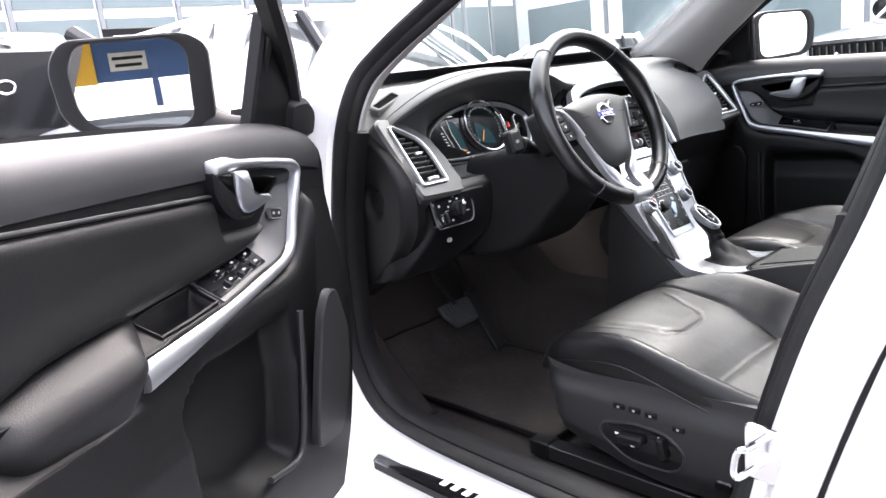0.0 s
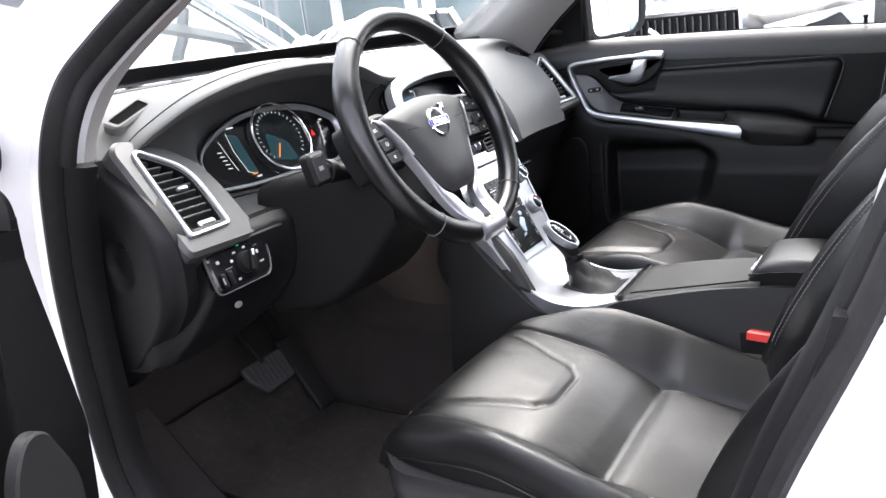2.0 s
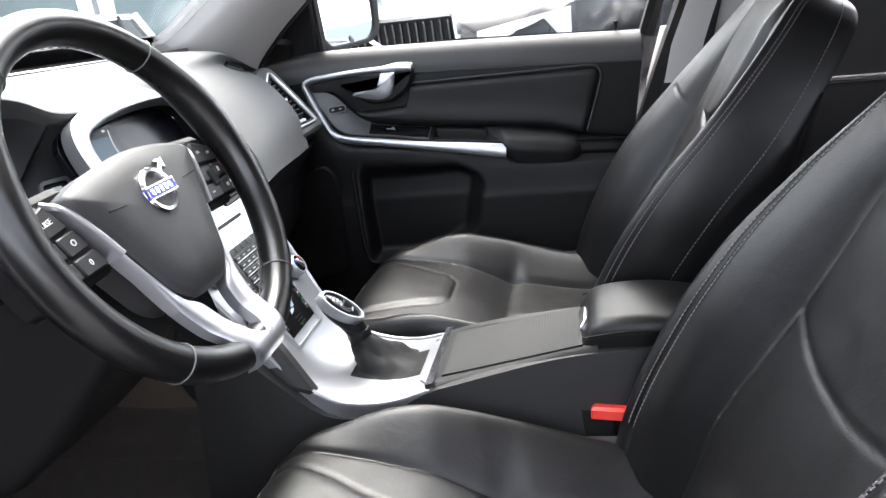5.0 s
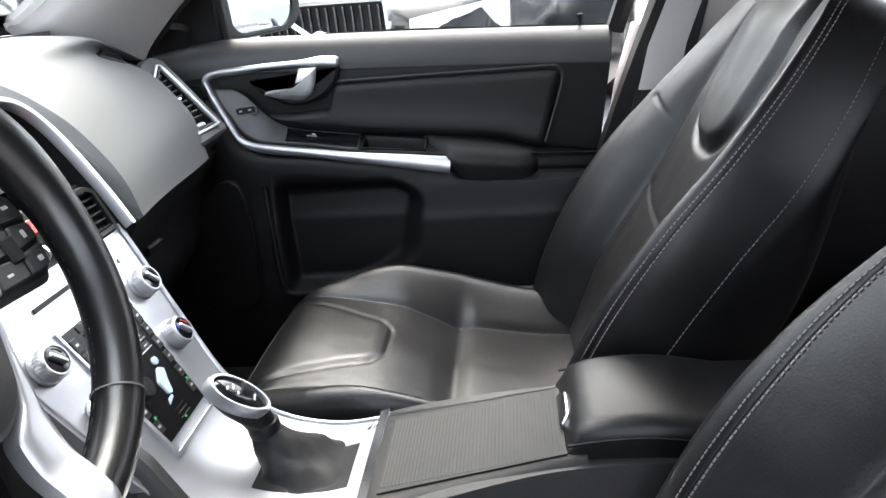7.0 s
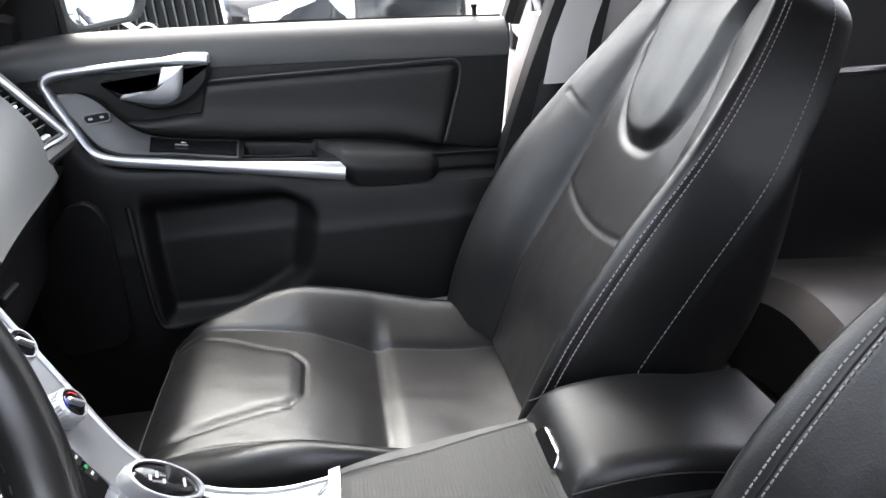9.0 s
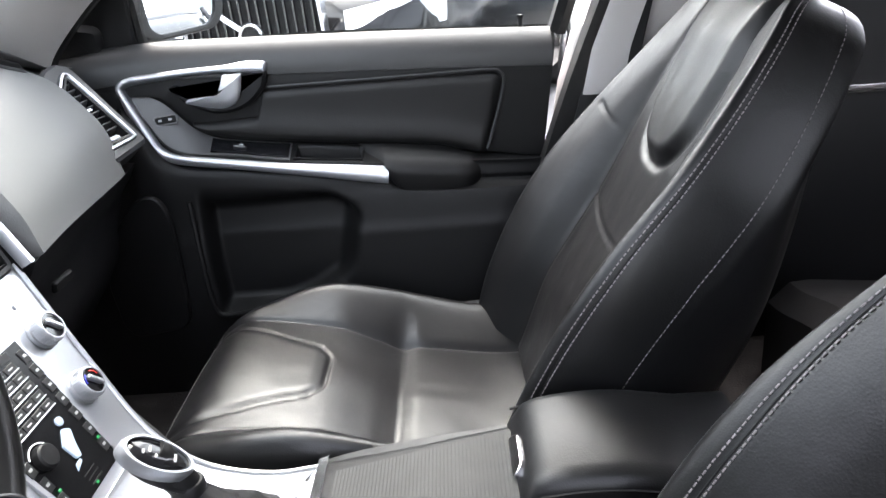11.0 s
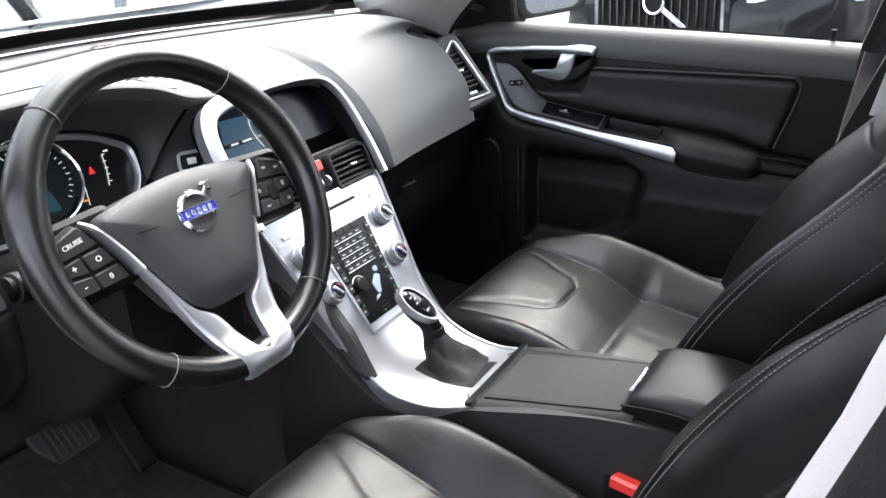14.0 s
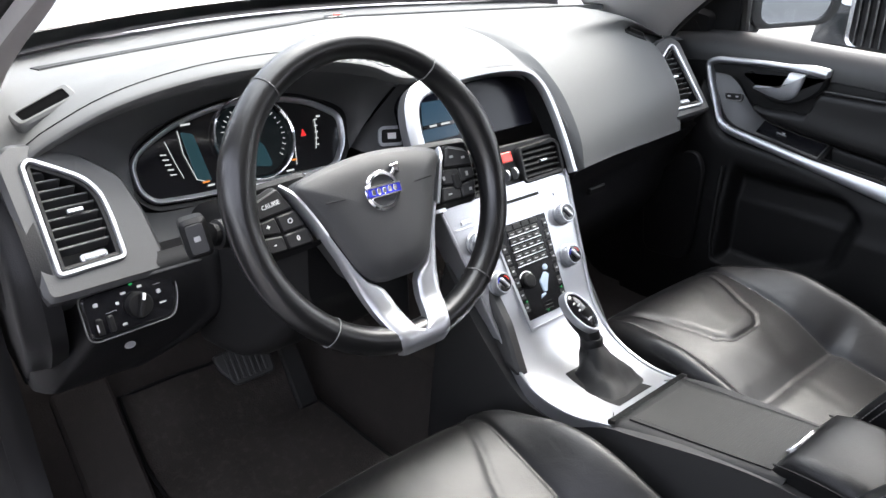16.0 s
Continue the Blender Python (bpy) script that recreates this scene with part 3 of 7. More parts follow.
part("glove_box", sheet(glove_fn, 24, 20, (0, 0.03, 0)), HARD, dash, "black glove box face")
part("glove_latch", move(box(0.05, 0.016, 0.006, 0.004), facing((0.30, 0.522, 0.90), (0, -0.9, -0.2))), DARK, dash)


# ---- outer vents ----
VENT_RING = [(-0.009, 0.0), (0.080, 0.001), (0.0855, 0.058), (0.0855, 0.094), (0.074, 0.1185), (0.046, 0.1395), (0.017, 0.158), (0.004, 0.150)]
VENT_ROUND = [0.010, 0.010, 0.03, 0.02, 0.02, 0.03, 0.008, 0.010]


def outer_vent(m, name):
    """A corner vent in its own plane: x along the foot, y up, z out."""
    edge = rounded(VENT_RING, VENT_ROUND, 5)
    path = [p.to_3d() for p in inset(edge, 0.003)]
    whole = name == "left"
    if not whole:
        path = spline([(0.080, 0.1085, 0), (0.073, 0.1170, 0), (0.046, 0.1370, 0), (0.022, 0.1525, 0), (0.012, 0.1545, 0), (0.0055, 0.147, 0), (0.002, 0.110, 0), (-0.003, 0.040, 0), (-0.0055, 0.010, 0), (-0.001, 0.0035, 0), (0.030, 0.0025, 0), (0.078, 0.003, 0)], 70)
    v = part("vent_frame", move(band(path, [(-0.0036, -0.006), (-0.0036, 0.002), (-0.0018, 0.0042), (0.0018, 0.0042), (0.0036, 0.002), (0.0036, -0.006)], (0, 0, 1), whole), m), SILVER, dash, "silver frame round the corner vent")
    part("vent_well", plate(inset(edge, 0.004), -0.05, -0.030, 0.002, m), DARK, v)
    part("vent_lip", move(band([p.to_3d() for p in inset(edge, 0.008)], [(-0.004, -0.032), (-0.004, 0.0), (0.0, 0.001), (0.004, -0.003), (0.004, -0.032)], (0, 0, 1), True), m), HARD, v)
    for k in range(9):
        y = 0.034 + 0.0128 * k
        x1 = 0.079 if y < 0.092 else 0.079 - (y - 0.092) * 1.05
        x0 = -0.001 + 0.09 * y
        part("slat", move(box(x1 - x0, 0.016, 0.0026, 0.002), m @ pose((x0 + x1) / 2, y, -0.012, 68, 0, 0)), SOFT, v)
    part("slider", move(box(0.020, 0.006, 0.005, 0.002), m @ pose(0.043, 0.078, 0.0, 0, 0, 0)), SILVER, v, "small silver slider")
    part("vent_wheel", move(merge(box(0.034, 0.012, 0.004, 0.005), box(0.028, 0.007, 0.007, 0.003)), m @ pose(0.043, 0.016, -0.004)), SILVER, v, "ribbed wheel that shuts the vent")
    return v


vent_x, vent_y = Vector((0.984, 0.172, -0.049)), Vector((-0.068, 0.613, 0.787))
LEFT_VENT = axes((-0.69, 0.536, 1.013), vent_x, vent_y, vent_x.cross(vent_y))
RIGHT_VENT = FLIP @ axes((-0.690, 0.545, 1.008), vent_x, vent_y, vent_x.cross(vent_y))
outer_vent(LEFT_VENT, "left")
outer_vent(RIGHT_VENT, "right")


# ends of the dashboard, round the vents
def end_panel(m, whole):
    o = rounded([(-0.030, -0.026 if whole else -0.014), (0.130 if whole else 0.092, -0.030 if whole else -0.022), (0.130 if whole else 0.092, 0.060), (0.120 if whole else 0.090, 0.115), (0.085, 0.150), (0.045, 0.176), (0.0, 0.182), (-0.022, 0.165)], 0.012, 5)
    return holed(o, inset(rounded(VENT_RING, VENT_ROUND, 5), -0.001), -0.06, -0.001, 0.006, m, 96)


part("vent_panel", end_panel(LEFT_VENT, True), SOFT, dash, "dark grey panel round the corner vent")
part("vent_panel", end_panel(RIGHT_VENT, False), SOFT, dash, "dark grey panel round the corner vent")
def on_pad(corners, lift):
    """A patch that lies on the dashboard's top, between four of its places."""
    a, b, c, d = (Vector(q) for q in corners)

    def fn(u, v):
        q = a.lerp(b, u).lerp(d.lerp(c, u), v)
        edge = min(u, 1 - u, v, 1 - v)
        return Vector(pad_fn(q.x, q.y)) + Vector((0, -0.3, 0.95)) * lift * min(1, edge * 8)
    return fn


def shrink(corners, k, j):
    a, b, c, d = (Vector(q) for q in corners)
    return [a.lerp(b, k).lerp(d.lerp(c, k), j), a.lerp(b, 1 - k).lerp(d.lerp(c, 1 - k), j), a.lerp(b, 1 - k).lerp(d.lerp(c, 1 - k), 1 - j), a.lerp(b, k).lerp(d.lerp(c, k), 1 - j)]


# slot that clears the driver's window, in the corner of the top
CORNER = axes((-0.640, 0.690, 1.182), (0.052, 0.004, 0.019), (-0.30, 0.80, 0.30), (-0.25, -0.30, 0.92))
MOUTH = rounded([(-0.035, -0.010), (0.031, -0.011), (0.034, 0.011), (-0.033, 0.010)], 0.004)
side_vent = part("side_window_vent", holed(rounded([(-0.044, -0.016), (0.040, -0.018), (0.044, 0.018), (-0.042, 0.016)], 0.010), MOUTH, -0.03, 0.0055, 0.003, CORNER), DASH_TOP, dash, "small vent for the side window")
# Flat near-black plate: its colour stands for the shade inside the mouth.
part("vent_mouth", plate(inset(MOUTH, -0.001), -0.01, 0.0042, 0.0003, CORNER), HOLLOW, side_vent, "black plate for the shade in the vent's mouth")
for corners in [[(0.868, 0.53), (0.902, 0.46), (0.908, 0.49), (0.874, 0.565)]]:
    side_vent = part("side_window_vent", sheet(on_pad(corners, 0.005), 20, 12, (0, 0.004, -0.010)), HARD, dash, "small vent for the side window")
    part("vent_mouth", sheet(on_pad(shrink(corners, 0.07, 0.16), 0.012), 16, 8, (0, 0.002, -0.006)), DARK, side_vent)


# ---- driver's side below the brow ----
# hollow over the dials
DIALS = facing((-0.366, 0.668, 1.092), (0, -0.91, 0.41))
HOOD_EDGE = [DIALS @ p for p in spline([(-0.196, -0.045, 0.004), (-0.184, 0.018, 0.006), (-0.122, 0.050, 0.006), (-0.03, 0.068, 0.006), (0.06, 0.064, 0.006), (0.116, 0.049, 0.006), (0.166, 0.018, 0.006), (0.158, -0.045, 0.004)], 33)]
rows = []
for i in range(33):
    u = i / 32
    x = -0.665 + 0.53 * u
    a = Vector((x, BROW_Y(x) + 0.010, BROW_Z(x) - 0.008))
    b = HOOD_EDGE[i]
    rows.append([a.lerp(b, k / 6) + Vector((0, 0, 0.008 * math.sin(math.pi * k / 6))) for k in range(7)])
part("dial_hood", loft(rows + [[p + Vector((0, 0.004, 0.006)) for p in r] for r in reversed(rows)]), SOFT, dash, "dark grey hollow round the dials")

bezel = rounded([(-0.186, -0.040), (-0.170, -0.058), (-0.109, -0.063), (0.019, -0.0645), (0.124, -0.066), (0.150, -0.030), (0.156, 0.013), (0.109, 0.0425), (0.055, 0.057), (-0.045, 0.0595), (-0.120, 0.042), (-0.172, 0.0145), (-0.187, -0.004)], [0.012, 0.010, 0.02, 0.03, 0.014, 0.014, 0.014, 0.02, 0.03, 0.03, 0.03, 0.02, 0.012], 4)
cluster = part("dial_panel", plate(inset(bezel, 0.002), -0.03, 0.0, 0.002, DIALS), GLOSS, dash, "digital instrument cluster behind black glass")
part("cluster_rim", move(band([p.to_3d() for p in bezel], [(-0.004, -0.004), (-0.003, 0.002), (0.001, 0.008), (0.003, 0.009), (0.005, 0.006), (0.005, -0.004)], (0, 0, 1), True), DIALS), SILVER, cluster, "silver rim round the dials")
part("cluster_surround", move(band([p.to_3d() for p in bezel], [(0.007, -0.010), (0.008, 0.003), (0.014, 0.005), (0.02, -0.01)], (0, 0, 1), True), DIALS), DARK, cluster)
ring = [Vector((0.064 * math.cos(a), 0.064 * math.sin(a), 0)) for a in [2 * math.pi * k / 48 for k in range(48)]]
part("speedometer_ring", move(tube([p + Vector((0, 0.004, 0.010)) for p in ring], 0.0022, 6, True), DIALS), CHROME, cluster, "thin chrome ring")
LCD = glow("blue_display", (0.05, 0.20, 0.25), 0.27)
LCD_DIM = glow("dim_display", (0.012, 0.04, 0.05), 0.09)
LIT = glow("lit_figures", (0.85, 0.95, 0.95), 0.9)
AMBER = glow("amber_pointer", (1.0, 0.34, 0.06), 1.0)
REDLIT = glow("red_warning_lamp", (1.0, 0.04, 0.04), 1.0)
GREENLIT = glow("green_lamp", (0.03, 0.7, 0.2), 0.6)
part("speedometer_face", plate([Vector((0.058 * math.cos(2 * math.pi * k / 40), 0.004 + 0.058 * math.sin(2 * math.pi * k / 40))) for k in range(40)], -0.002, 0.003, 0.0005, DIALS), LCD_DIM, cluster)
part("speedometer_glow", plate(rounded([(-0.040, -0.032), (0.020, -0.046), (0.012, -0.006), (-0.030, 0.020)], 0.012), 0.0, 0.0040, 0.0003, DIALS), LCD, cluster)
for k in range(27):
    a = radians(222 - 264 * k / 26)
    r, l = 0.049, (0.006 if k % 2 == 0 else 0.0035)
    part("speed_mark", move(box(0.0011, l, 0.0006, 0.0003), DIALS @ pose(r * math.cos(a), 0.004 + r * math.sin(a), 0.0042, 0, 0, math.degrees(a) - 90)), LIT, cluster)
part("pointer", plate([(-0.0035, -0.040), (-0.001, -0.040), (0.006, -0.012), (0.004, -0.012)], 0.004, 0.006, 0.0003, DIALS @ pose(-0.010, 0.006, 0, 0, 0, -18)), AMBER, cluster, "orange pointer")
part("left_readout", plate(rounded([(-0.103, -0.042), (-0.082, -0.046), (-0.090, 0.026), (-0.108, 0.032)], 0.004), 0, 0.002, 0.0004, DIALS), LCD, cluster, "blue bar readout")
part("left_readout_edge", move(tube([Vector((-0.112, 0.034, 0.003)), Vector((-0.113, 0.0, 0.003)), Vector((-0.104, -0.040, 0.003)), Vector((-0.088, -0.047, 0.003))], 0.0007, 5), DIALS), LIT, cluster)
part("right_readout", plate(rounded([(0.046, -0.050), (0.058, -0.050), (0.066, 0.016), (0.055, 0.034)], 0.004), 0, 0.002, 0.0004, DIALS), LCD_DIM, cluster)
part("right_readout_edge", move(tube([Vector((0.056, 0.036, 0.003)), Vector((0.066, 0.016, 0.003)), Vector((0.066, -0.010, 0.003)), Vector((0.058, -0.050, 0.003))], 0.0007, 5), DIALS), LIT, cluster)
part("fuel_bar", move(tube([Vector((0.110, 0.014, 0.003)), Vector((0.107, -0.008, 0.003)), Vector((0.099, -0.032, 0.003))], 0.0008, 5), DIALS), LIT, cluster)
for k in range(5):
    part("fuel_mark", move(box(0.006, 0.0016, 0.0008, 0.0003), DIALS @ pose(0.112 - 0.002 * k, 0.014 - 0.010 * k, 0.002)), LIT, cluster)
    part("temperature_bar", move(box(0.009, 0.0018, 0.0008, 0.0005), DIALS @ pose(-0.141 + 0.0015 * k, 0.004 - 0.0075 * k, 0.002, 0, 0, -8)), LIT, cluster)
part("temperature_mark", move(tube([Vector((-0.134, 0.022, 0.003)), Vector((-0.128, -0.01, 0.003)), Vector((-0.122, -0.034, 0.003))], 0.0006, 5), DIALS), LIT, cluster)
part("warning_lamp", plate([(0.080, -0.008), (0.089, -0.0085), (0.0855, 0.003)], 0, 0.0025, 0.0003, DIALS), REDLIT, cluster, "small red warning lamp")
for x, y, w, mt in ((-0.098, 0.041, 0.020, LIT), (-0.086, -0.052, 0.014, LIT), (-0.092, -0.046, 0.014, AMBER), (0.044, -0.057, 0.018, LIT), (0.056, -0.042, 0.012, AMBER), (0.118, 0.018, 0.010, LIT)):
    part("readout", move(box(w * 0.75, 0.0028, 0.0008, 0.0005), DIALS @ pose(x, y, 0.003)), mt, cluster)


# shelf below the dials, with the column shroud
def ledge_fn(u, v):
    return -0.60 + 0.46 * u, LEDGE_Y(v), LEDGE_Z(v)


LEDGE_Y = curve1([(0, 0.655), (0.15, 0.63), (0.5, 0.565), (0.8, 0.540), (1, 0.575)])
LEDGE_Z = curve1([(0, 1.032), (0.15, 1.022), (0.5, 0.998), (0.8, 0.982), (1, 0.970)])
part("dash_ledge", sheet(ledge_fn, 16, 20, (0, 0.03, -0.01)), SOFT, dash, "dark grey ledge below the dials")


KNEE_LEFT = curve1([(0.70, -0.745), (0.82, -0.742), (0.845, -0.738), (0.88, -0.716), (0.935, -0.684), (0.975, -0.696), (1.01, -0.72)])
KNEE_RIGHT = curve1([(0.70, -0.62), (0.82, -0.60), (0.843, -0.565), (0.862, -0.532), (0.90, -0.492), (0.97, -0.493), (1.01, -0.493)])
KNEE_Y = curve1([(0, 0.556), (0.08, 0.541), (0.30, 0.545), (0.52, 0.566), (0.68, 0.600), (0.76, 0.632), (1, 0.72)])
KNEE_Z = curve1([(0, 1.005), (0.08, 0.985), (0.30, 0.925), (0.52, 0.865), (0.68, 0.821), (0.76, 0.808), (1, 0.800)])


def knee_fn(u, v):
    """Lower panel under the lamp switches: a flap with rounded ends, set back on both sides of it."""
    x, z = -0.742 + 0.587 * u, KNEE_Z(v)
    left = step(0.0, 0.050, KNEE_LEFT(z) + 0.030 - x)
    right = step(0.0, 0.022, x - KNEE_RIGHT(z))
    return x, KNEE_Y(v) + 0.052 * left ** 1.5 + 0.034 * right - 0.004 * bell(x - KNEE_RIGHT(z) + 0.012, 0.012), z


part("knee_panel", sheet(knee_fn, 150, 90, (0, 0.03, 0)), HARD, dash, "black lower dashboard panel")
part("knee_edge", tube([Vector((-0.480 + 0.30 * k / 16, 0.636, 0.809 - 0.008 * k / 16)) for k in range(17)], 0.004, 8), HARD, dash)
# round cover at the dashboard's end, seen with the door open
CAP_Y = curve1([(0.76, 0.735), (0.795, 0.685), (0.862, 0.595), (0.91, 0.550), (0.945, 0.536), (1.01, 0.536), (1.05, 0.560), (1.09, 0.602), (1.14, 0.665)])


def cap_fn(u, v):
    z = 0.76 + 0.37 * v
    y = CAP_Y(z) + 0.17 * u
    q = math.hypot(y - 0.640, (z - 0.985) * 0.8)
    return -0.736 - 0.014 * math.sin(math.pi * v) * step(0, 0.15, u) + 0.014 * step(0.10, 0.0, u) + 0.012 * step(0.034, 0.020, q), y, z


part("end_cap", sheet(cap_fn, 40, 60, (0.02, 0, 0)), HARD, dash, "black end of the dashboard with a finger hollow")

# lamp switches
RIM_LINE = material("dull_rim_line", (0.10, 0.10, 0.10), 0.4, vary=0.05)
LAMPS = facing((-0.622, 0.536, 0.950), (0.08, -0.95, 0.28))
sw = part("lamp_switch_panel", plate(rounded([(-0.060, -0.028), (0.048, -0.030), (0.060, 0.0), (0.058, 0.034), (-0.060, 0.031)], 0.012), -0.01, 0.006, 0.003, LAMPS), GLOSS, dash, "black panel with lamp switches")
part("panel_rim", move(band([p.to_3d() for p in rounded([(-0.062, -0.030), (0.050, -0.032), (0.062, 0.0), (0.060, 0.036), (-0.062, 0.033)], 0.013)], [(-0.0006, 0), (-0.0006, 0.0045), (0.0006, 0.005), (0.0006, 0)], (0, 0, 1), True), LAMPS), RIM_LINE, sw)
part("lamp_knob", lathe([(0.017, 0.0), (0.0165, 0.010), (0.015, 0.013), (0.0, 0.0135)], 28, LAMPS @ pose(0.006, 0.0, 0.005)), DARK, sw, "round black lamp switch")
part("knob_grip", move(box(0.007, 0.032, 0.008, 0.003), LAMPS @ pose(0.006, 0.0, 0.017, 0, 0, -20)), DARK, sw)
part("knob_mark", move(box(0.004, 0.009, 0.0012, 0.001), LAMPS @ pose(0.010, 0.011, 0.0250, 0, 0, -20)), PRINT, sw)
for x, y in ((-0.046, -0.012), (-0.032, -0.012)):
    part("thumb_wheel", move(box(0.008, 0.022, 0.006, 0.003), LAMPS @ pose(x, y, 0.005)), DARK, sw)
part("wheel_mark", move(box(0.002, 0.010, 0.001, 0.0008), LAMPS @ pose(-0.050, -0.012, 0.0105)), DIM, sw)
for x, y, w, h in ((-0.044, 0.016, 0.009, 0.009), (-0.016, -0.019, 0.009, 0.006), (-0.018, 0.010, 0.007, 0.007), (-0.008, 0.020, 0.010, 0.005), (0.014, 0.022, 0.009, 0.006), (0.036, 0.008, 0.008, 0.010), (0.038, -0.008, 0.014, 0.004), (0.022, -0.004, 0.007, 0.006), (-0.028, 0.002, 0.020, 0.0008), (0.036, 0.018, 0.014, 0.0008)):
    part("symbol", move(box(w * 0.7, h * 0.6, 0.0007, min(w, h) * 0.2), LAMPS @ pose(x, y, 0.0056)), DIM, sw)
part("green_light", move(box(0.005, 0.0022, 0.001, 0.0008), LAMPS @ pose(0.004, 0.028, 0.0056)), GREENLIT, sw)
part("bonnet_symbol", move(lathe([(0.0055, 0.0005), (0.0075, 0.0005), (0.0075, 0.0012), (0.0055, 0.0012), (0.0055, 0.0005)], 20), facing((-0.630, 0.5495, 0.887), (0, -0.95, 0.1)) @ Matrix.Diagonal((1, 0.65, 1, 1))), DIM, dash, "small white release symbol")

# ---- steering wheel and column ----
WHEEL = axes((-0.377, 0.320, 1.111), (1, 0, 0), (0, 0.400, 0.9165), (0, -0.9165, 0.400))
wheel = thing("steering_wheel", "black leather steering wheel with silver lower spokes", "steering wheel", (-0.377, 0.320, 1.111))
LOCAL = Matrix.Translation((0.377, -0.320, -1.111)) @ WHEEL @ Matrix.Scale(1.035, 4)
R = 0.1710


RIM_N = 96
rows = []
for i in range(RIM_N):
    a = 2 * math.pi * i / RIM_N
    fat = 1.0 + 0.16 * bell(abs(math.sin((a - math.pi / 2) / 2)) - math.sin(math.radians(36)), 0.10)
    d = Vector((math.cos(a), math.sin(a), 0))
    rows.append([d * (R + 0.0165 * fat * math.cos(b)) + Vector((0, 0, 0.0185 * fat * math.sin(b))) for b in [2 * math.pi * k / 16 for k in range(16)]])
rows.append(rows[0])
v, f = loft(rows, True)
v, f = v[:-16], [tuple(i % (RIM_N * 16) for i in q) for q in f]
part("rim", move((v, f), LOCAL), RIM_SKIN, wheel, "black leather rim, a little shiny from use")
for deg in (128, 50, 231, 309):
    a = radians(deg)
    d, t = Vector((math.cos(a), math.sin(a), 0)), Vector((-math.sin(a), math.cos(a), 0))
    ring = [d * (R + 0.0172 * math.cos(b)) + Vector((0, 0, 0.0192 * math.sin(b))) for b in [2 * math.pi * k / 20 for k in range(20)]]
    part("rim_seam", move(tube(ring, 0.0008, 5, True), LOCAL), RIM_LINE, wheel, "sewn seam in the rim")
# sewing along the rim's inner side
stitches = []
for i in range(84):
    a = 2 * math.pi * i / 84
    stitches.append(move(box(0.0010, 0.005, 0.0006, 0.0002), axes(Vector((math.cos(a), math.sin(a), 0)) * (R - 0.0168) + Vector((0, 0, -0.004)), (0, 0, 1), (-math.sin(a), math.cos(a), 0), (-math.cos(a), -math.sin(a), 0))))
tagged(part("rim_stitching", move(merge(*stitches), LOCAL), DARK, wheel), kind="stuff")

HUB = LOCAL @ Matrix.Translation((0, 0, -0.026))
hub = rounded([(-0.108, 0.030), (-0.078, -0.020), (-0.050, -0.086), (-0.028, -0.102), (0.028, -0.102), (0.050, -0.086), (0.078, -0.020), (0.104, 0.032), (0.060, 0.044), (0.0, 0.049), (-0.060, 0.042)],
              [0.016, 0.03, 0.02, 0.012, 0.012, 0.02, 0.03, 0.016, 0.03, 0.03, 0.03], 5)
part("airbag_cover", plate(hub, -0.03, 0.026, 0.006, HUB, 0.007), SOFT, wheel, "dark grey airbag cover")
for s in (-1, 1):
    part("cover_crease", move(box(0.036, 0.0012, 0.001, 0.0004), HUB @ pose(s * 0.056, 0.002, 0.0300, 0, 0, s * 3)), DARK, wheel)
# round badge: ring, bar and arrow, unlettered
part("badge_ring", lathe([(0.0180, 0.0), (0.0225, 0.0), (0.0235, 0.003), (0.0215, 0.0055), (0.0185, 0.0050), (0.0175, 0.0)], 36, HUB @ pose(0, 0.001, 0.030)), CHROME, wheel, "chrome ring badge with a blue bar")
part("badge_bar", move(box(0.046, 0.0115, 0.006, 0.0015), HUB @ pose(0, 0.001, 0.0305)), BLUE, wheel, "blue bar")
part("badge_bar_edge", move(band([Vector((-0.0228, -0.0057, 0)), Vector((0.0228, -0.0057, 0)), Vector((0.0228, 0.0057, 0)), Vector((-0.0228, 0.0057, 0))], [(-0.0007, 0), (-0.0007, 0.0066), (0.0007, 0.0066), (0.0007, 0)], (0, 0, 1), True), HUB @ pose(0, 0.001, 0.0305)), CHROME, wheel)
part("badge_letters", merge(*[move(box(0.0046, 0.0062, 0.0006, 0.0012), HUB @ pose(-0.015 + 0.0075 * k, 0.001, 0.0363)) for k in range(5)]), CHROME, wheel, "pale marks on the bar")
part("badge_arrow", move(plate(rounded([(0.012, 0.014), (0.020, 0.022), (0.016, 0.026), (0.029, 0.028), (0.027, 0.015), (0.023, 0.019), (0.016, 0.011)], 0.001, 2), 0.0, 0.005, 0.001), HUB @ pose(0, 0.001, 0.030)), CHROME, wheel)

SPOKE_IN = curve1([(-0.188, 0.0), (-0.166, 0.0), (-0.160, 0.008), (-0.150, 0.0125), (-0.112, 0.0235), (-0.104, 0.030), (-0.094, 0.043), (-0.060, 0.061), (-0.028, 0.0755)])
SPOKE_OUT = curve1([(-0.188, 0.031), (-0.165, 0.039), (-0.142, 0.045), (-0.091, 0.060), (-0.060, 0.069), (-0.041, 0.0765), (-0.028, 0.0815)])
SPOKE_Z = curve1([(-0.188, 0.040), (-0.178, 0.046), (-0.165, 0.0465), (-0.152, 0.040), (-0.130, 0.028), (-0.090, 0.021), (-0.028, 0.0195)])


def spoke_fn(u, v):
    y = -0.028 - 0.160 * v
    a, b = max(SPOKE_IN(y), 0.0), SPOKE_OUT(y)
    return a + (b - a) * u, y, SPOKE_Z(y) - 0.004 * abs(2 * u - 1) ** 4 * (1.0 if a > 0.001 or u > 0.5 else 0.0) - 0.003 * step(0.95, 1.0, v)


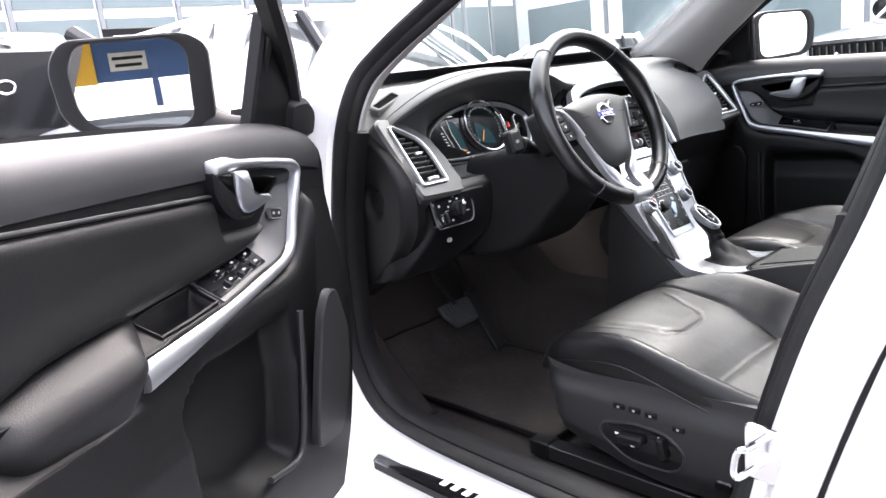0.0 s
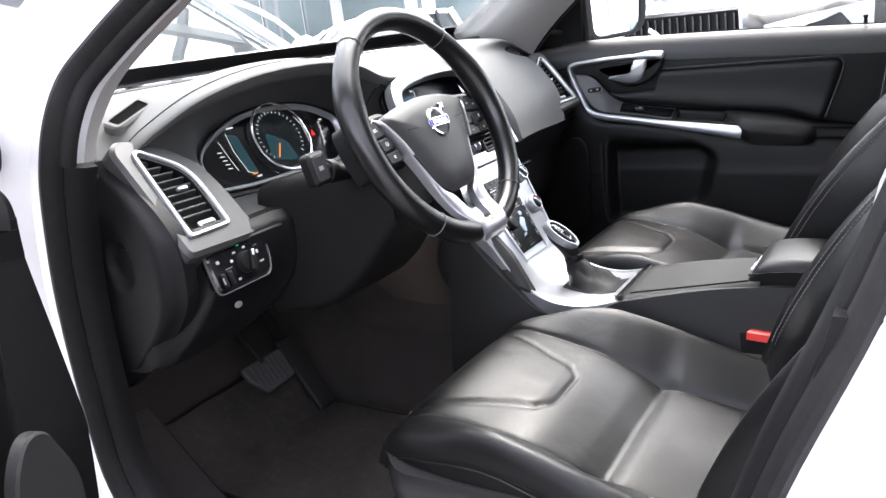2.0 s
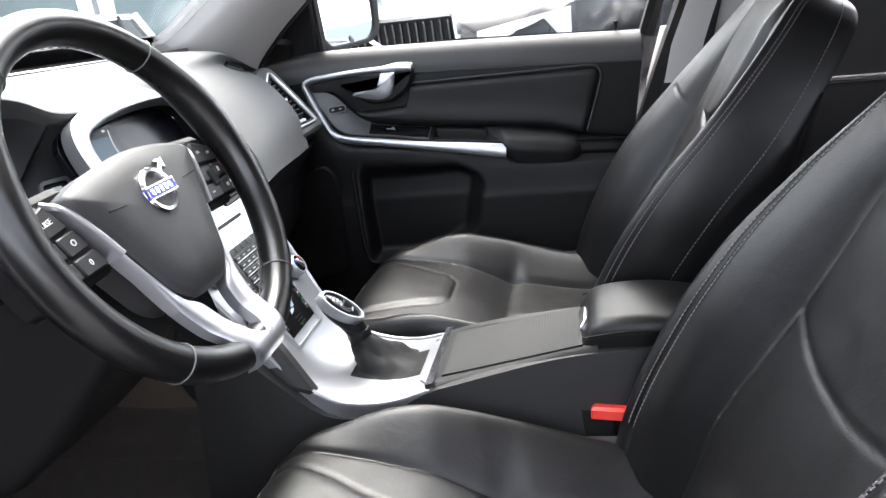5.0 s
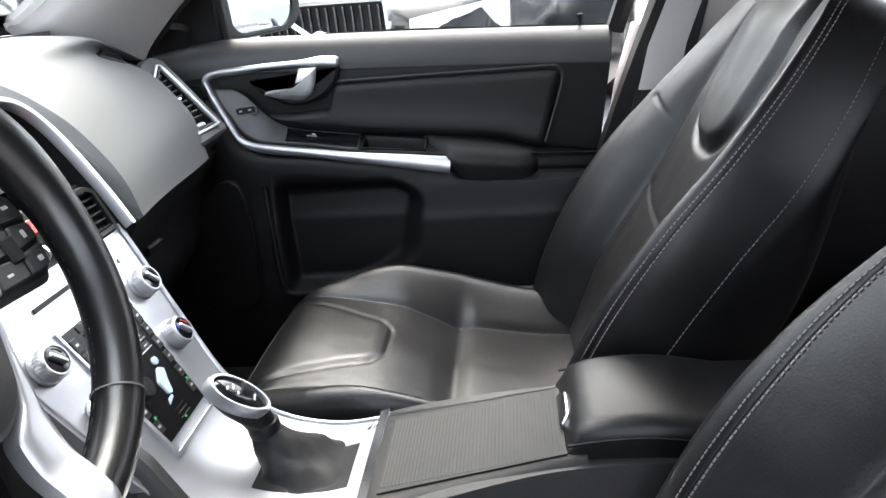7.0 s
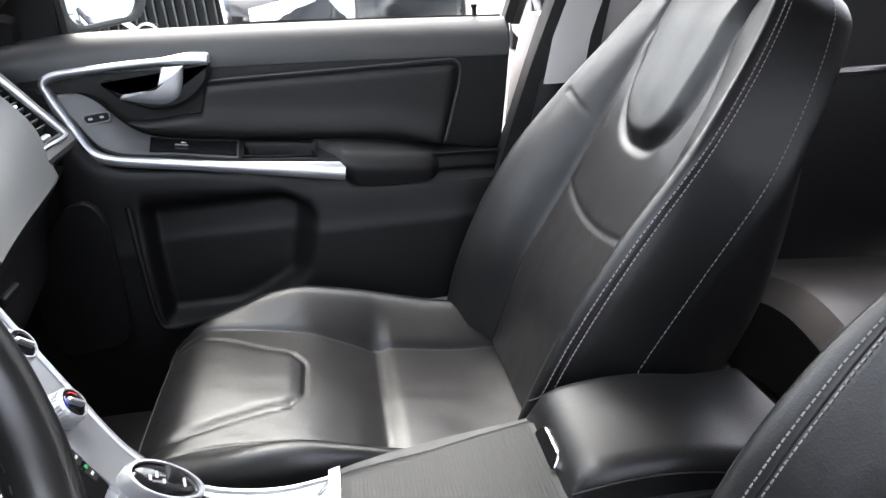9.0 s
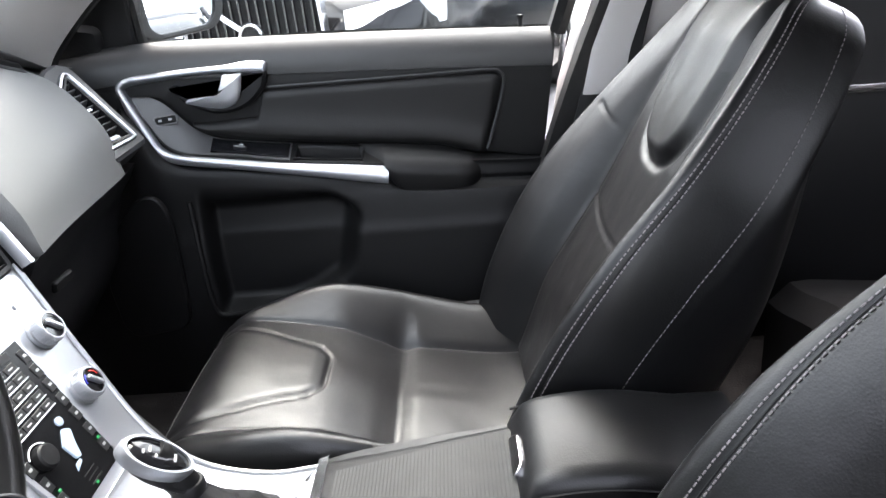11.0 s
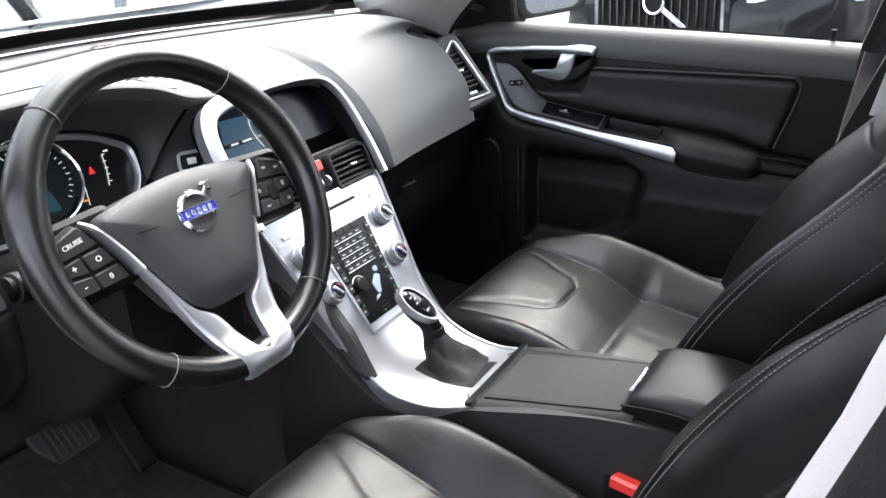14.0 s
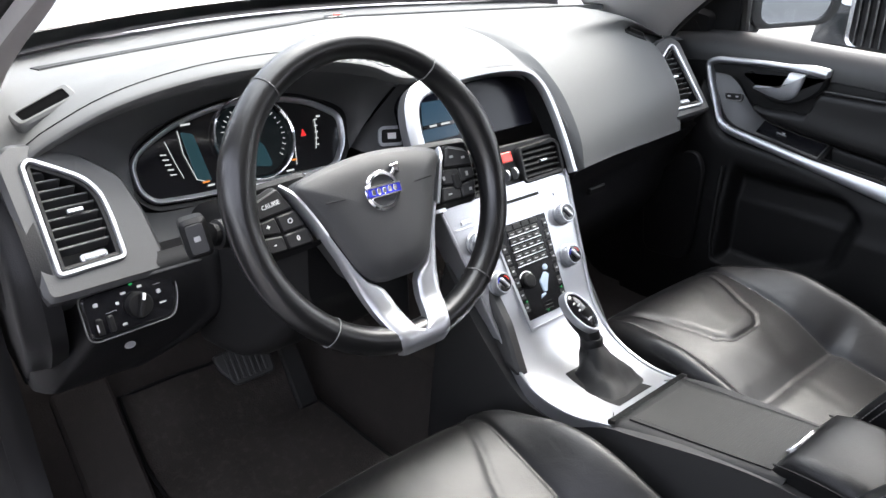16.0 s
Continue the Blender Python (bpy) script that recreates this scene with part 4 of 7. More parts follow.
# silver spokes: a V that frames the cover and runs down to the rim
for s in (-1, 1):
    mm = HUB if s > 0 else HUB @ Matrix.Diagonal((-1, 1, 1, 1))
    frame_path = spline([(0.110, 0.031, 0.004), (0.102, 0.019, 0.014), (0.089, -0.008, 0.017), (0.079, -0.032, 0.0175)], 14)
    part("spoke_edge", move(band(frame_path, [(-0.0035, -0.02), (-0.0035, 0.005), (-0.001, 0.008), (0.002, 0.007), (0.003, -0.02)], (0, 0, 1)), mm), SILVER, wheel, "silver edge of the spoke")
    part("lower_spoke", move(sheet(spoke_fn, 16, 44, (0, 0, -0.012)), mm), SILVER, wheel, "satin silver lower spoke")
    back = rounded([(0.07, 0.045), (0.165, 0.040), (0.168, 0.0), (0.160, -0.045), (0.07, -0.04)], 0.012, 4)
    part("spoke_back", move(plate(back, -0.024, 0.004, 0.006), mm), HARD, wheel, "black spoke behind the buttons")
    # four buttons a side
    pad = rounded([(0.120, 0.036), (0.152, 0.025), (0.158, -0.008), (0.147, -0.037), (0.089, -0.036), (0.099, -0.004)], 0.006, 4)
    pod = part("button_pod", move(plate(pad, 0.0, 0.014, 0.004), mm), DARK, wheel, "black pod with control buttons")
    for o in ([(0.119, 0.032), (0.149, 0.022), (0.153, 0.003), (0.107, 0.008)], [(0.152, 0.000), (0.130, 0.003), (0.127, -0.015), (0.152, -0.013)],
              [(0.128, 0.003), (0.105, 0.005), (0.098, -0.013), (0.125, -0.015)], [(0.151, -0.016), (0.127, -0.018), (0.125, -0.034), (0.146, -0.034)], [(0.125, -0.018), (0.097, -0.016), (0.092, -0.033), (0.123, -0.034)]):
        part("button", move(plate(rounded(o, 0.003, 3), 0.010, 0.0165, 0.0014), mm), BUTTON, pod)
    if s < 0:
        for words, x, y, size in (("CRUISE", -0.131, 0.0165, 0.0050), ("+", -0.140, -0.006, 0.0075), ("O", -0.114, -0.005, 0.0060), ("-", -0.138, -0.025, 0.0085), ("0", -0.110, -0.025, 0.0058)):
            part("button_mark", lettering(words, size, HUB @ pose(x, y, 0.0168, 0, 0, 8)), PRINT, pod, "white print")
    else:
        for x, y, w, h in ((0.122, 0.019, 0.006, 0.003), (0.140, 0.015, 0.006, 0.003), (0.140, -0.006, 0.004, 0.006), (0.102, -0.005, 0.004, 0.005), (0.140, -0.026, 0.005, 0.004), (0.106, -0.026, 0.006, 0.002)):
            part("button_mark", move(box(w, h, 0.0006, 0.0005), HUB @ pose(x, y, 0.0163)), DIM, pod)
        part("roller", move(box(0.013, 0.020, 0.005, 0.003), HUB @ pose(0.121, -0.012, 0.0140)), HARD, pod, "small roller between the buttons")
part("spoke_gap", move(plate(rounded([(-0.030, -0.100), (0.030, -0.100), (0.014, -0.160), (-0.014, -0.160)], 0.004), -0.022, -0.004, 0.002), HUB), DARK, wheel)
part("wheel_boss", lathe([(0.040, -0.08), (0.042, -0.05), (0.044, -0.03), (0.044, -0.022), (0.0, -0.020)], 28, HUB), HARD, wheel)

column = thing("steering_column", "black steering column shroud with control stalks", "steering column", (-0.384, 0.42, 0.98))
CB = Matrix.Translation((0.384, -0.42, -0.98))
rows = []
for k in range(7):
    t = k / 6
    y = 0.36 + 0.24 * t
    w = 0.078 + 0.055 * t
    zt, zb = 1.085 - 0.045 * t, 0.965 - 0.15 * t - 0.05 * math.sin(math.pi * t)
    o = rounded([(-w, zb), (w, zb), (w * 0.92, zt), (-w * 0.92, zt)], 0.028, 5)
    rows.append([Vector((-0.384 + p.x, y, p.y)) for p in o])
part("shroud", move(loft(rows, True, True), CB), DARK, column, "matt black column shroud")
for s in (-1, 1):
    stem = spline([(-0.384 + s * 0.08, 0.43, 1.055), (-0.384 + s * 0.13, 0.41, 1.066), (-0.384 + s * 0.175, 0.400, 1.078)], 8)
    part("stalk", move(tube(stem, [0.011, 0.011, 0.012, 0.013, 0.014, 0.014, 0.014, 0.014], 12), CB), DARK, column, "black control stalk")
    tip = facing((-0.384 + s * 0.196, 0.388, 1.086), (-0.25, -1, 0.15))
    part("stalk_tip", move(box(0.030, 0.046, 0.024, 0.008), CB @ tip @ pose(0, 0, -0.014, 0, 0, s * -8)), HARD, column)
    part("stalk_wheel", move(lathe([(0.0150, -0.011), (0.0175, -0.009), (0.0175, 0.009), (0.0150, 0.011)], 20), CB @ facing((-0.384 + s * 0.158, 0.404, 1.074), (s, -0.2, 0.2))), HARD, column, "ribbed stalk wheel")
    part("tip_plate", move(box(0.019, 0.034, 0.0015, 0.004), CB @ tip @ pose(0, 0, 0.0095, 0, 0, s * -8)), SOFT, column)
    part("tip_mark", move(box(0.007, 0.006, 0.0008, 0.001), CB @ tip @ pose(0, 0, 0.0108, 0, 0, s * -8)), DIM, column)

# start button beside the column, on the screen's frame

# ---- centre stack and tunnel console ----
console = thing("centre_console", "silver centre stack and tunnel console with black armrest", "console", (0, 0.15, 0.44))
CC = Matrix.Translation((0, -0.15, -0.44))
SPINE_Y = curve1([(0, 0.480), (0.18, 0.441), (0.36, 0.402), (0.52, 0.362), (0.62, 0.325), (0.72, 0.280), (0.85, 0.215), (1, 0.150)])
SPINE_Z = curve1([(0, 0.986), (0.18, 0.918), (0.36, 0.850), (0.52, 0.782), (0.62, 0.742), (0.72, 0.718), (0.85, 0.712), (1, 0.726)])
HALF = curve1([(0, 0.157), (0.18, 0.143), (0.36, 0.130), (0.52, 0.119), (0.62, 0.116), (0.72, 0.114), (0.85, 0.106), (1, 0.095)])


def stack_point(x, s, out=0.0):
    """A place on the silver stack: x across, s along from its top to the deck's rear, out from the surface."""
    e = 0.004
    a, b = Vector((0, SPINE_Y(s - e), SPINE_Z(s - e))), Vector((0, SPINE_Y(s + e), SPINE_Z(s + e)))
    d = (b - a).normalized()
    n = Vector((0, d.z, -d.y))
    return Vector((x, SPINE_Y(s), SPINE_Z(s))) + n * out, n


def stack_pose(x, s, out=0.0):
    p, n = stack_point(x, s, out)
    up = Vector((0, -n.z, n.y)) if n.y < 0 else Vector((0, 0, 1))
    return facing(p, n, (0, 0.3, 1))


def fascia_fn(u, v):
    t = 2 * u - 1
    edge = step(0.80, 1.0, abs(t))
    p, n = stack_point(0, v)
    w = HALF(v)
    x = w * (min(abs(t), 0.92) / 0.92) * (1 if t > 0 else -1)
    return Vector((x, 0, 0)) + p - n * (0.004 * abs(t) ** 3 + 0.030 * step(0.90, 1.0, abs(t)))


part("fascia", move(sheet(fascia_fn, 46, 60, lambda u, v: Vector(fascia_fn(u, v)) - stack_point(0, v)[1] * 0.012), CC), SILVER, console, "satin silver fascia running down to the gear lever")
# raised edge along the fascia
for s in (-1, 1):
    rim = []
    for k in range(40):
        q = k / 39
        p, n = stack_point(s * (HALF(q) - 0.004), q, -0.002)
        rim.append(p)
    part("fascia_edge", move(tube(rim, 0.0035, 8), CC), SILVER, console)
# control panel with keys
PANEL_BLACK = material("dull_gloss_black", (0.004, 0.004, 0.0045), 0.22, vary=0.1, spec=0.14)
KEY_BLACK = material("satin_key_black", (0.012, 0.012, 0.0125), 0.45, vary=0.1, spec=0.22)
keypad = part("control_panel", move(loft([[stack_point(x, s, o)[0] for s, w in ((0.145, 0.062), (0.505, 0.048)) for x in ((-w, w) if s < 0.3 else (w, -w))] for o in (-0.004, 0.003)], True, True), CC), PANEL_BLACK, console, "black climate and audio control panel")
part("panel_frame", move(band([stack_point(x, s, 0.0)[0] for x, s in ((-0.064, 0.138), (-0.057, 0.33), (-0.050, 0.535), (0.050, 0.535), (0.057, 0.33), (0.064, 0.138))], [(-0.003, -0.002), (-0.003, 0.003), (0.003, 0.003), (0.003, -0.002)], (0, -0.86, 0.5), True), CC), SILVER, console)
for r in range(5):
    for c in range(4):
        x = (-0.027 + 0.018 * c)
        part("key", move(box(0.0168, 0.0086, 0.0022, 0.0008), CC @ stack_pose(x, 0.185 + 0.030 * r, 0.0028)), KEY_BLACK, keypad)
        part("key_mark", move(box(0.0075, 0.0016, 0.0005, 0.0004), CC @ stack_pose(x, 0.185 + 0.030 * r, 0.0048)), DIM, keypad)
for s in (-1, 1):
    for r in range(7):
        w = 0.0545 - 0.011 * (r / 6) * 0.9
        part("side_key", move(box(0.011, 0.0155, 0.0016, 0.0008), CC @ stack_pose(s * w, 0.185 + 0.046 * r, 0.0028)), KEY_BLACK, keypad)
        part("side_key_mark", move(box(0.005, 0.003, 0.0006, 0.0006), CC @ stack_pose(s * w, 0.185 + 0.046 * r, 0.0043)), DIM, keypad)
for r in range(5):
    part("key_line", move(box(0.073, 0.0012, 0.0012, 0.0005), CC @ stack_pose(0, 0.185 + 0.030 * r + 0.0115, 0.0040)), SILVER, keypad)
for c in range(4):
    part("top_key", move(box(0.018, 0.009, 0.0016, 0.0008), CC @ stack_pose(-0.030 + 0.020 * c, 0.158, 0.0028)), KEY_BLACK, keypad)
# the little seated figure made of plain plates, the fan knob beside it
FIG = CC @ stack_pose(0.012, 0.385, 0.0030) @ Matrix.Diagonal((1.0, 0.95, 1, 1))
FIGURE = glow("figure_keys", (0.45, 0.62, 0.80), 0.22, (0.26, 0.31, 0.38))
part("seat_key", plate(rounded([(-0.012, -0.004), (0.004, 0.010), (0.013, 0.003), (0.004, -0.012), (-0.002, -0.026), (-0.010, -0.024)], 0.003), 0, 0.003, 0.0008, FIG), FIGURE, keypad, "pale blue seat-shaped key")
part("head_key", lathe([(0.0052, 0), (0.0052, 0.002), (0.0, 0.003)], 16, FIG @ pose(0.010, 0.017, 0)), FIGURE, keypad)
part("feet_key", plate(rounded([(-0.020, -0.034), (-0.006, -0.030), (-0.006, -0.026), (-0.016, -0.027)], 0.001), 0, 0.002, 0.0005, FIG), FIGURE, keypad)
part("fan_knob", lathe([(0.0135, 0), (0.013, 0.008), (0.011, 0.010), (0.0, 0.0105)], 24, CC @ stack_pose(-0.026, 0.375, 0.003)), HARD, keypad, "round black fan knob")
part("fan_knob_ring", move(tube([Vector((0.0165 * math.cos(a), 0.0165 * math.sin(a), 0.0008)) for a in [radians(20 + 130 * k / 12) for k in range(13)]], 0.0008, 5), CC @ stack_pose(-0.026, 0.375, 0.003)), PRINT, keypad)
for k in range(3):
    part("vent_line", move(box(0.022, 0.0016, 0.0008, 0.0005), CC @ stack_pose(0.004, 0.468 + 0.012 * k, 0.0030)), HARD, keypad)
for x, s in ((-0.043, 0.44), (0.043, 0.44), (0.0, 0.497)):
    part("key_light", move(box(0.004, 0.003, 0.0012, 0.001), CC @ stack_pose(x, s, 0.0060 if x else 0.003)), GREENLIT, keypad)
# rotary knobs
for x, s in ((0.103, 0.175), (0.087, 0.345), (-0.103, 0.175), (-0.087, 0.345)):
    m = CC @ stack_pose(x, s, 0.0)
    knob = part("rotary_knob", lathe([(0.0205, 0.0), (0.0205, 0.004), (0.0185, 0.005), (0.0180, 0.016), (0.0165, 0.0185), (0.0150, 0.0185), (0.0150, 0.016), (0.0, 0.016)], 40, m), SILVER, console, "ribbed silver rotary knob")
    part("knob_face", lathe([(0.0148, 0.0155), (0.0148, 0.0172), (0.0, 0.0178)], 28, m), GLOSS, knob)
    part("knob_pointer", move(box(0.006, 0.021, 0.006, 0.0028), m @ pose(0, 0, 0.0170, 0, 0, 35)), SILVER, knob)
    for a0, mt in ((110, BLUE), (10, RED)):
        part("knob_arc", move(tube([Vector((0.0115 * math.cos(radians(a0 + 60 * k / 6)), 0.0115 * math.sin(radians(a0 + 60 * k / 6)), 0.0178)) for k in range(7)], 0.0007, 5), m), mt if s > 0.3 else HARD, knob)
    part("knob_ribs", merge(*[move(box(0.0012, 0.0010, 0.010, 0.0003), m @ pose(0.0183 * math.cos(2 * math.pi * k / 30), 0.0183 * math.sin(2 * math.pi * k / 30), 0.005)) for k in range(30)]), SILVER, knob)
# disc slot and the strip over it
part("disc_slot", move(box(0.130, 0.0055, 0.002, 0.001), CC @ stack_pose(0.0, 0.062, 0.0006)), DARK, console, "narrow disc slot")
part("fascia_joint", move(box(0.270, 0.0016, 0.0012, 0.0005), CC @ stack_pose(0.0, 0.105, -0.0004)), SILVER, console)
for s in (-1, 1):
    part("corner_key", move(box(0.020, 0.006, 0.0015, 0.001), CC @ stack_pose(s * 0.110, 0.085, 0.0)), SILVER, console)


# ---- screen, centre vents ----
FACE_N = Vector((0, -0.90, 0.43))


def face_pose(x, y, z):
    return CC @ facing((x, y, z), FACE_N)


arch_r = [(0.1575, 0.470, 0.980), (0.1590, 0.500, 1.035), (0.1555, 0.535, 1.095), (0.143, 0.558, 1.133), (0.115, 0.570, 1.152), (0.05, 0.576, 1.160)]
arch = spline(arch_r + [(-x, y, z) for x, y, z in reversed(arch_r)], 70)
rows = []
for i, p in enumerate(arch):
    d = (arch[min(i + 1, 69)] - arch[max(i - 1, 0)]).normalized()
    side = d.cross(Vector((0, -0.86, 0.5))).normalized()
    out = side.cross(d).normalized()
    w = 0.0050 + 0.0085 * step(0.06, -0.13, p.x)
    rows.append([p + side * a + out * (b + 0.007 * step(0.02, 0.12, p.x)) for a, b in ((-w, -0.02), (-w, 0.001), (-w * 0.7, 0.0035), (w * 0.7, 0.0035), (w, 0.001), (w, -0.02))])
part("screen_frame", move(loft(rows, True, True), CC), SILVER, console, "silver arch round the screen and vents")
part("screen_well", move(loft([[p + Vector((0, k, -k * 0.3)) for p in spline([Vector((x * 0.955, y, z - 0.004)) for x, y, z in arch_r] + [Vector((-x * 0.955, y, z - 0.004)) for x, y, z in reversed(arch_r)], 50)] for k in (0.0, 0.012, 0.03)]
                             + [[p + Vector((0, k, 0.004 - k * 0.3)) for p in spline([Vector((x * 0.97, y, z)) for x, y, z in arch_r] + [Vector((-x * 0.97, y, z)) for x, y, z in reversed(arch_r)], 50)] for k in (0.03, 0.004)]), CC), DARK, console)
SCREEN = face_pose(0, 0.583, 1.098)
SCREEN_GLASS = material("dull_screen_glass", (0.006, 0.006, 0.009), 0.22, vary=0.05, spec=0.16)
display = part("display", plate(rounded([(-0.148, -0.048), (0.148, -0.048), (0.146, 0.030), (0.118, 0.056), (-0.118, 0.056), (-0.146, 0.030)], 0.012), -0.01, 0.0, 0.001, SCREEN), SCREEN_GLASS, console, "wide dark screen, lit on the driver's half")
DISPLAY_BLUE = glow("display_glow", (0.03, 0.075, 0.12), 1.2)
part("lit_picture", plate(rounded([(-0.136, -0.040), (-0.020, -0.040), (-0.018, 0.042), (-0.118, 0.044)], 0.004), -0.002, 0.0012, 0.0003, SCREEN), glow("display_dark_blue", (0.004, 0.006, 0.022), 0.25), display)
part("lit_band", plate(rounded([(-0.128, -0.012), (-0.030, -0.012), (-0.036, 0.026), (-0.112, 0.028)], 0.008), 0, 0.0016, 0.0003, SCREEN), DISPLAY_BLUE, display)
part("lit_band_low", plate(rounded([(-0.130, -0.038), (-0.034, -0.038), (-0.030, -0.018), (-0.130, -0.018)], 0.006), 0, 0.0016, 0.0003, SCREEN), DISPLAY_BLUE, display)
part("title_bar", plate([(-0.132, -0.017), (-0.026, -0.017), (-0.026, -0.011), (-0.132, -0.011)], 0, 0.0018, 0.0002, SCREEN), GLOSS, display)
for x, y, w in ((-0.085, -0.014, 0.016), (-0.058, -0.014, 0.020), (-0.112, 0.034, 0.010), (-0.040, 0.035, 0.006), (-0.120, -0.032, 0.012)):
    part("screen_text", move(box(w, 0.0034, 0.0008, 0.0004), SCREEN @ pose(x, y, 0.0015)), LIT, display)
part("screen_arc", move(tube([Vector((-0.030 - 0.010 * math.sin(math.pi * k / 10), -0.034 + 0.0068 * k, 0.0018)) for k in range(11)], 0.0008, 5), SCREEN), LIT, display)


def centre_vent(cx, w, flipx):
    m = face_pose(cx, 0.492, 1.010)
    o = rounded([(-w / 2, -0.030), (w / 2, -0.028), (w / 2 + flipx * 0.004, 0.024), (w / 2 - 0.01, 0.032), (-w / 2 + 0.004, 0.028)], 0.007, 4)
    vent = part("centre_vent", move(band([p.to_3d() for p in o], [(-0.004, -0.01), (-0.004, 0.003), (0.001, 0.004), (0.004, 0.0), (0.004, -0.01)], (0, 0, 1), True), m), HARD, console, "black centre air vent")
    part("vent_well", plate(inset(o, 0.002), -0.035, -0.02, 0.002, m), DARK, vent)
    for k in range(6):
        part("slat", move(box(w - 0.006, 0.013, 0.0022, 0.0015), m @ pose(0, -0.024 + 0.0098 * k, -0.006, 60, 0, 0)), HARD, vent)
    part("slider", move(box(0.016, 0.004, 0.005, 0.001), m @ pose(0.006, 0.0, 0.0)), SILVER, vent)


centre_vent(0.094, 0.098, 1)
centre_vent(-0.094, 0.098, -1)
BETWEEN = face_pose(0.0, 0.494, 1.012)
part("vent_bar", plate(rounded([(-0.150, -0.036), (0.150, -0.036), (0.149, 0.040), (-0.149, 0.040)], 0.008), -0.045, -0.008, 0.003, BETWEEN), HARD, console, "black bar between screen and fascia")
part("hazard_button", move(box(0.026, 0.018, 0.010, 0.003), BETWEEN @ pose(0.018, 0.018, -0.008)), RED, console, "red hazard button")
for x in (0.010, 0.030):
    part("vent_thumb_wheel", lathe([(0.010, -0.002), (0.010, 0.002), (0.0, 0.0021)], 20, BETWEEN @ pose(x, -0.012, -0.004, 0, 90, 0)), SILVER, console)

# start button in its silver ring
START = facing((-0.1415, 0.6165, 1.070), (-0.42, -0.84, 0.34))
cheek = []
for k in range(7):
    t = k / 6
    q = Vector((-0.135, 0.602, 1.159)).lerp(Vector((-0.196, 0.668, 1.050)), t)
    leg = Vector((-0.112, 0.578, 1.150)).lerp(Vector((-0.162, 0.500, 1.020)), t)
    inner = leg + Vector((0.045, 0.078, -0.008)) * min(1, 0.25 + 1.5 * t)
    cheek.append([q, q.lerp(inner, 0.5), inner, inner.lerp(leg, 0.5), leg])
part("start_panel", move(loft(cheek + [[p + Vector((0.006, 0.006, 0)) for p in r] for r in reversed(cheek)]), CC), SOFT, console, "dark grey panel beside the dials")
part("start_ring", move(band([p.to_3d() for p in rounded([(-0.021, -0.014), (0.019, -0.014), (0.021, 0.014), (-0.019, 0.014)], 0.008)], [(-0.0025, -0.006), (-0.0025, 0.003), (0.0025, 0.003), (0.0025, -0.006)], (0, 0, 1), True), CC @ START), SILVER, console, "silver ring round the start button")
part("start_button", plate(rounded([(-0.018, -0.011), (0.016, -0.011), (0.018, 0.011), (-0.016, 0.011)], 0.006), -0.006, 0.002, 0.0015, CC @ START), HARD, console)
part("start_mark", plate([(-0.007, -0.005), (0.007, -0.005), (0.007, 0.005), (-0.007, 0.005)], 0.0, 0.0024, 0.0002, CC @ START), PRINT, console)


# ---- tunnel ----
ROLLER = material("satin_roller_cover", (0.0075, 0.0078, 0.0076), 0.48, vary=0.08, spec=0.20)
ARM_SKIN = material("armrest_leather", (0.0042, 0.0042, 0.0046), 0.40, grain=0.16, size=520, vary=0.3, spec=0.24, blotch=9, crease=0.06)
TUNNEL = material("tunnel_plastic", (0.012, 0.012, 0.0125), 0.5, grain=0.3, size=600, vary=0.2, spec=0.3)


def side_fn(s):
    def fn(u, v):
        y = 0.47 - 0.72 * u
        top = curve1([(-0.30, 0.775), (-0.08, 0.766), (0.14, 0.728), (0.22, 0.690), (0.30, 0.700), (0.36, 0.76), (0.42, 0.83), (0.48, 0.90)])(y)
        x = 0.101 - 0.018 * step(0.14, -0.08, y) * v + 0.045 * step(0.15, 0.45, y) * v ** 0.5 + 0.045 * (1 - v)
        return s * x + 0.008 * step(0.14, -0.08, y) * v, y + 0.04 * (1 - v) * step(0.3, 0.5, y), 0.46 + (top - 0.46) * v
    return fn


for s in (-1, 1):
    part("side_panel", move(sheet(side_fn(s), 40, 20, (-s * 0.02, 0, 0)), CC), TUNNEL, console, "black tunnel side panel")


CHEEK = rounded([(0.315, 0.735), (0.376, 0.739), (0.438, 0.692), (0.486, 0.700), (0.526, 0.740), (0.540, 0.785), (0.522, 0.840), (0.490, 0.880), (0.42, 0.87), (0.36, 0.81)], [0.004, 0.004, 0.012, 0.03, 0.04, 0.04, 0.03, 0.01, 0.01, 0.01], 5)
part("cheek_panel", plate(CHEEK, -0.02, 0.0, 0.006, CC @ axes((-0.163, 0, 0), (0, 1, 0), (0.06, 0, 1), (-1, 0, 0.06)) , 0.006), VALANCE, console, "dark grey cheek beside the driver's knee")


def tunnel_fn(u, v):
    t, y = 2 * u - 1, 0.148 - 0.24 * v
    return (0.099 - 0.018 * v) * t + 0.008 * v, y, 0.732 + 0.043 * v - 0.012 * abs(t) ** 8 + 0.004 * bell(abs(t) - 0.86, 0.06)


part("tunnel_top", move(sheet(tunnel_fn, 22, 14, (0, 0, -0.05)), CC), HARD, console, "black tunnel top")
cover = part("roller_cover", move(sheet(lambda u, v: (-0.072 + (0.144 - 0.016 * v) * u + 0.014 * v, 0.134 - 0.205 * v, 0.7365 + 0.0365 * v), 6, 6, (0, 0, -0.02)), CC), ROLLER, console, "finely ribbed roller cover over the cup holders")
RIBS = merge(*[move(box(0.128, 0.0030, 0.0005, 0.0002), CC @ Matrix.Translation((0.0065 * k / 47, 0.130 - 0.0042 * k, 0.7370 + 0.000748 * k))) for k in range(47)])
tagged(part("ribs", RIBS, ROLLER, cover), kind="stuff")
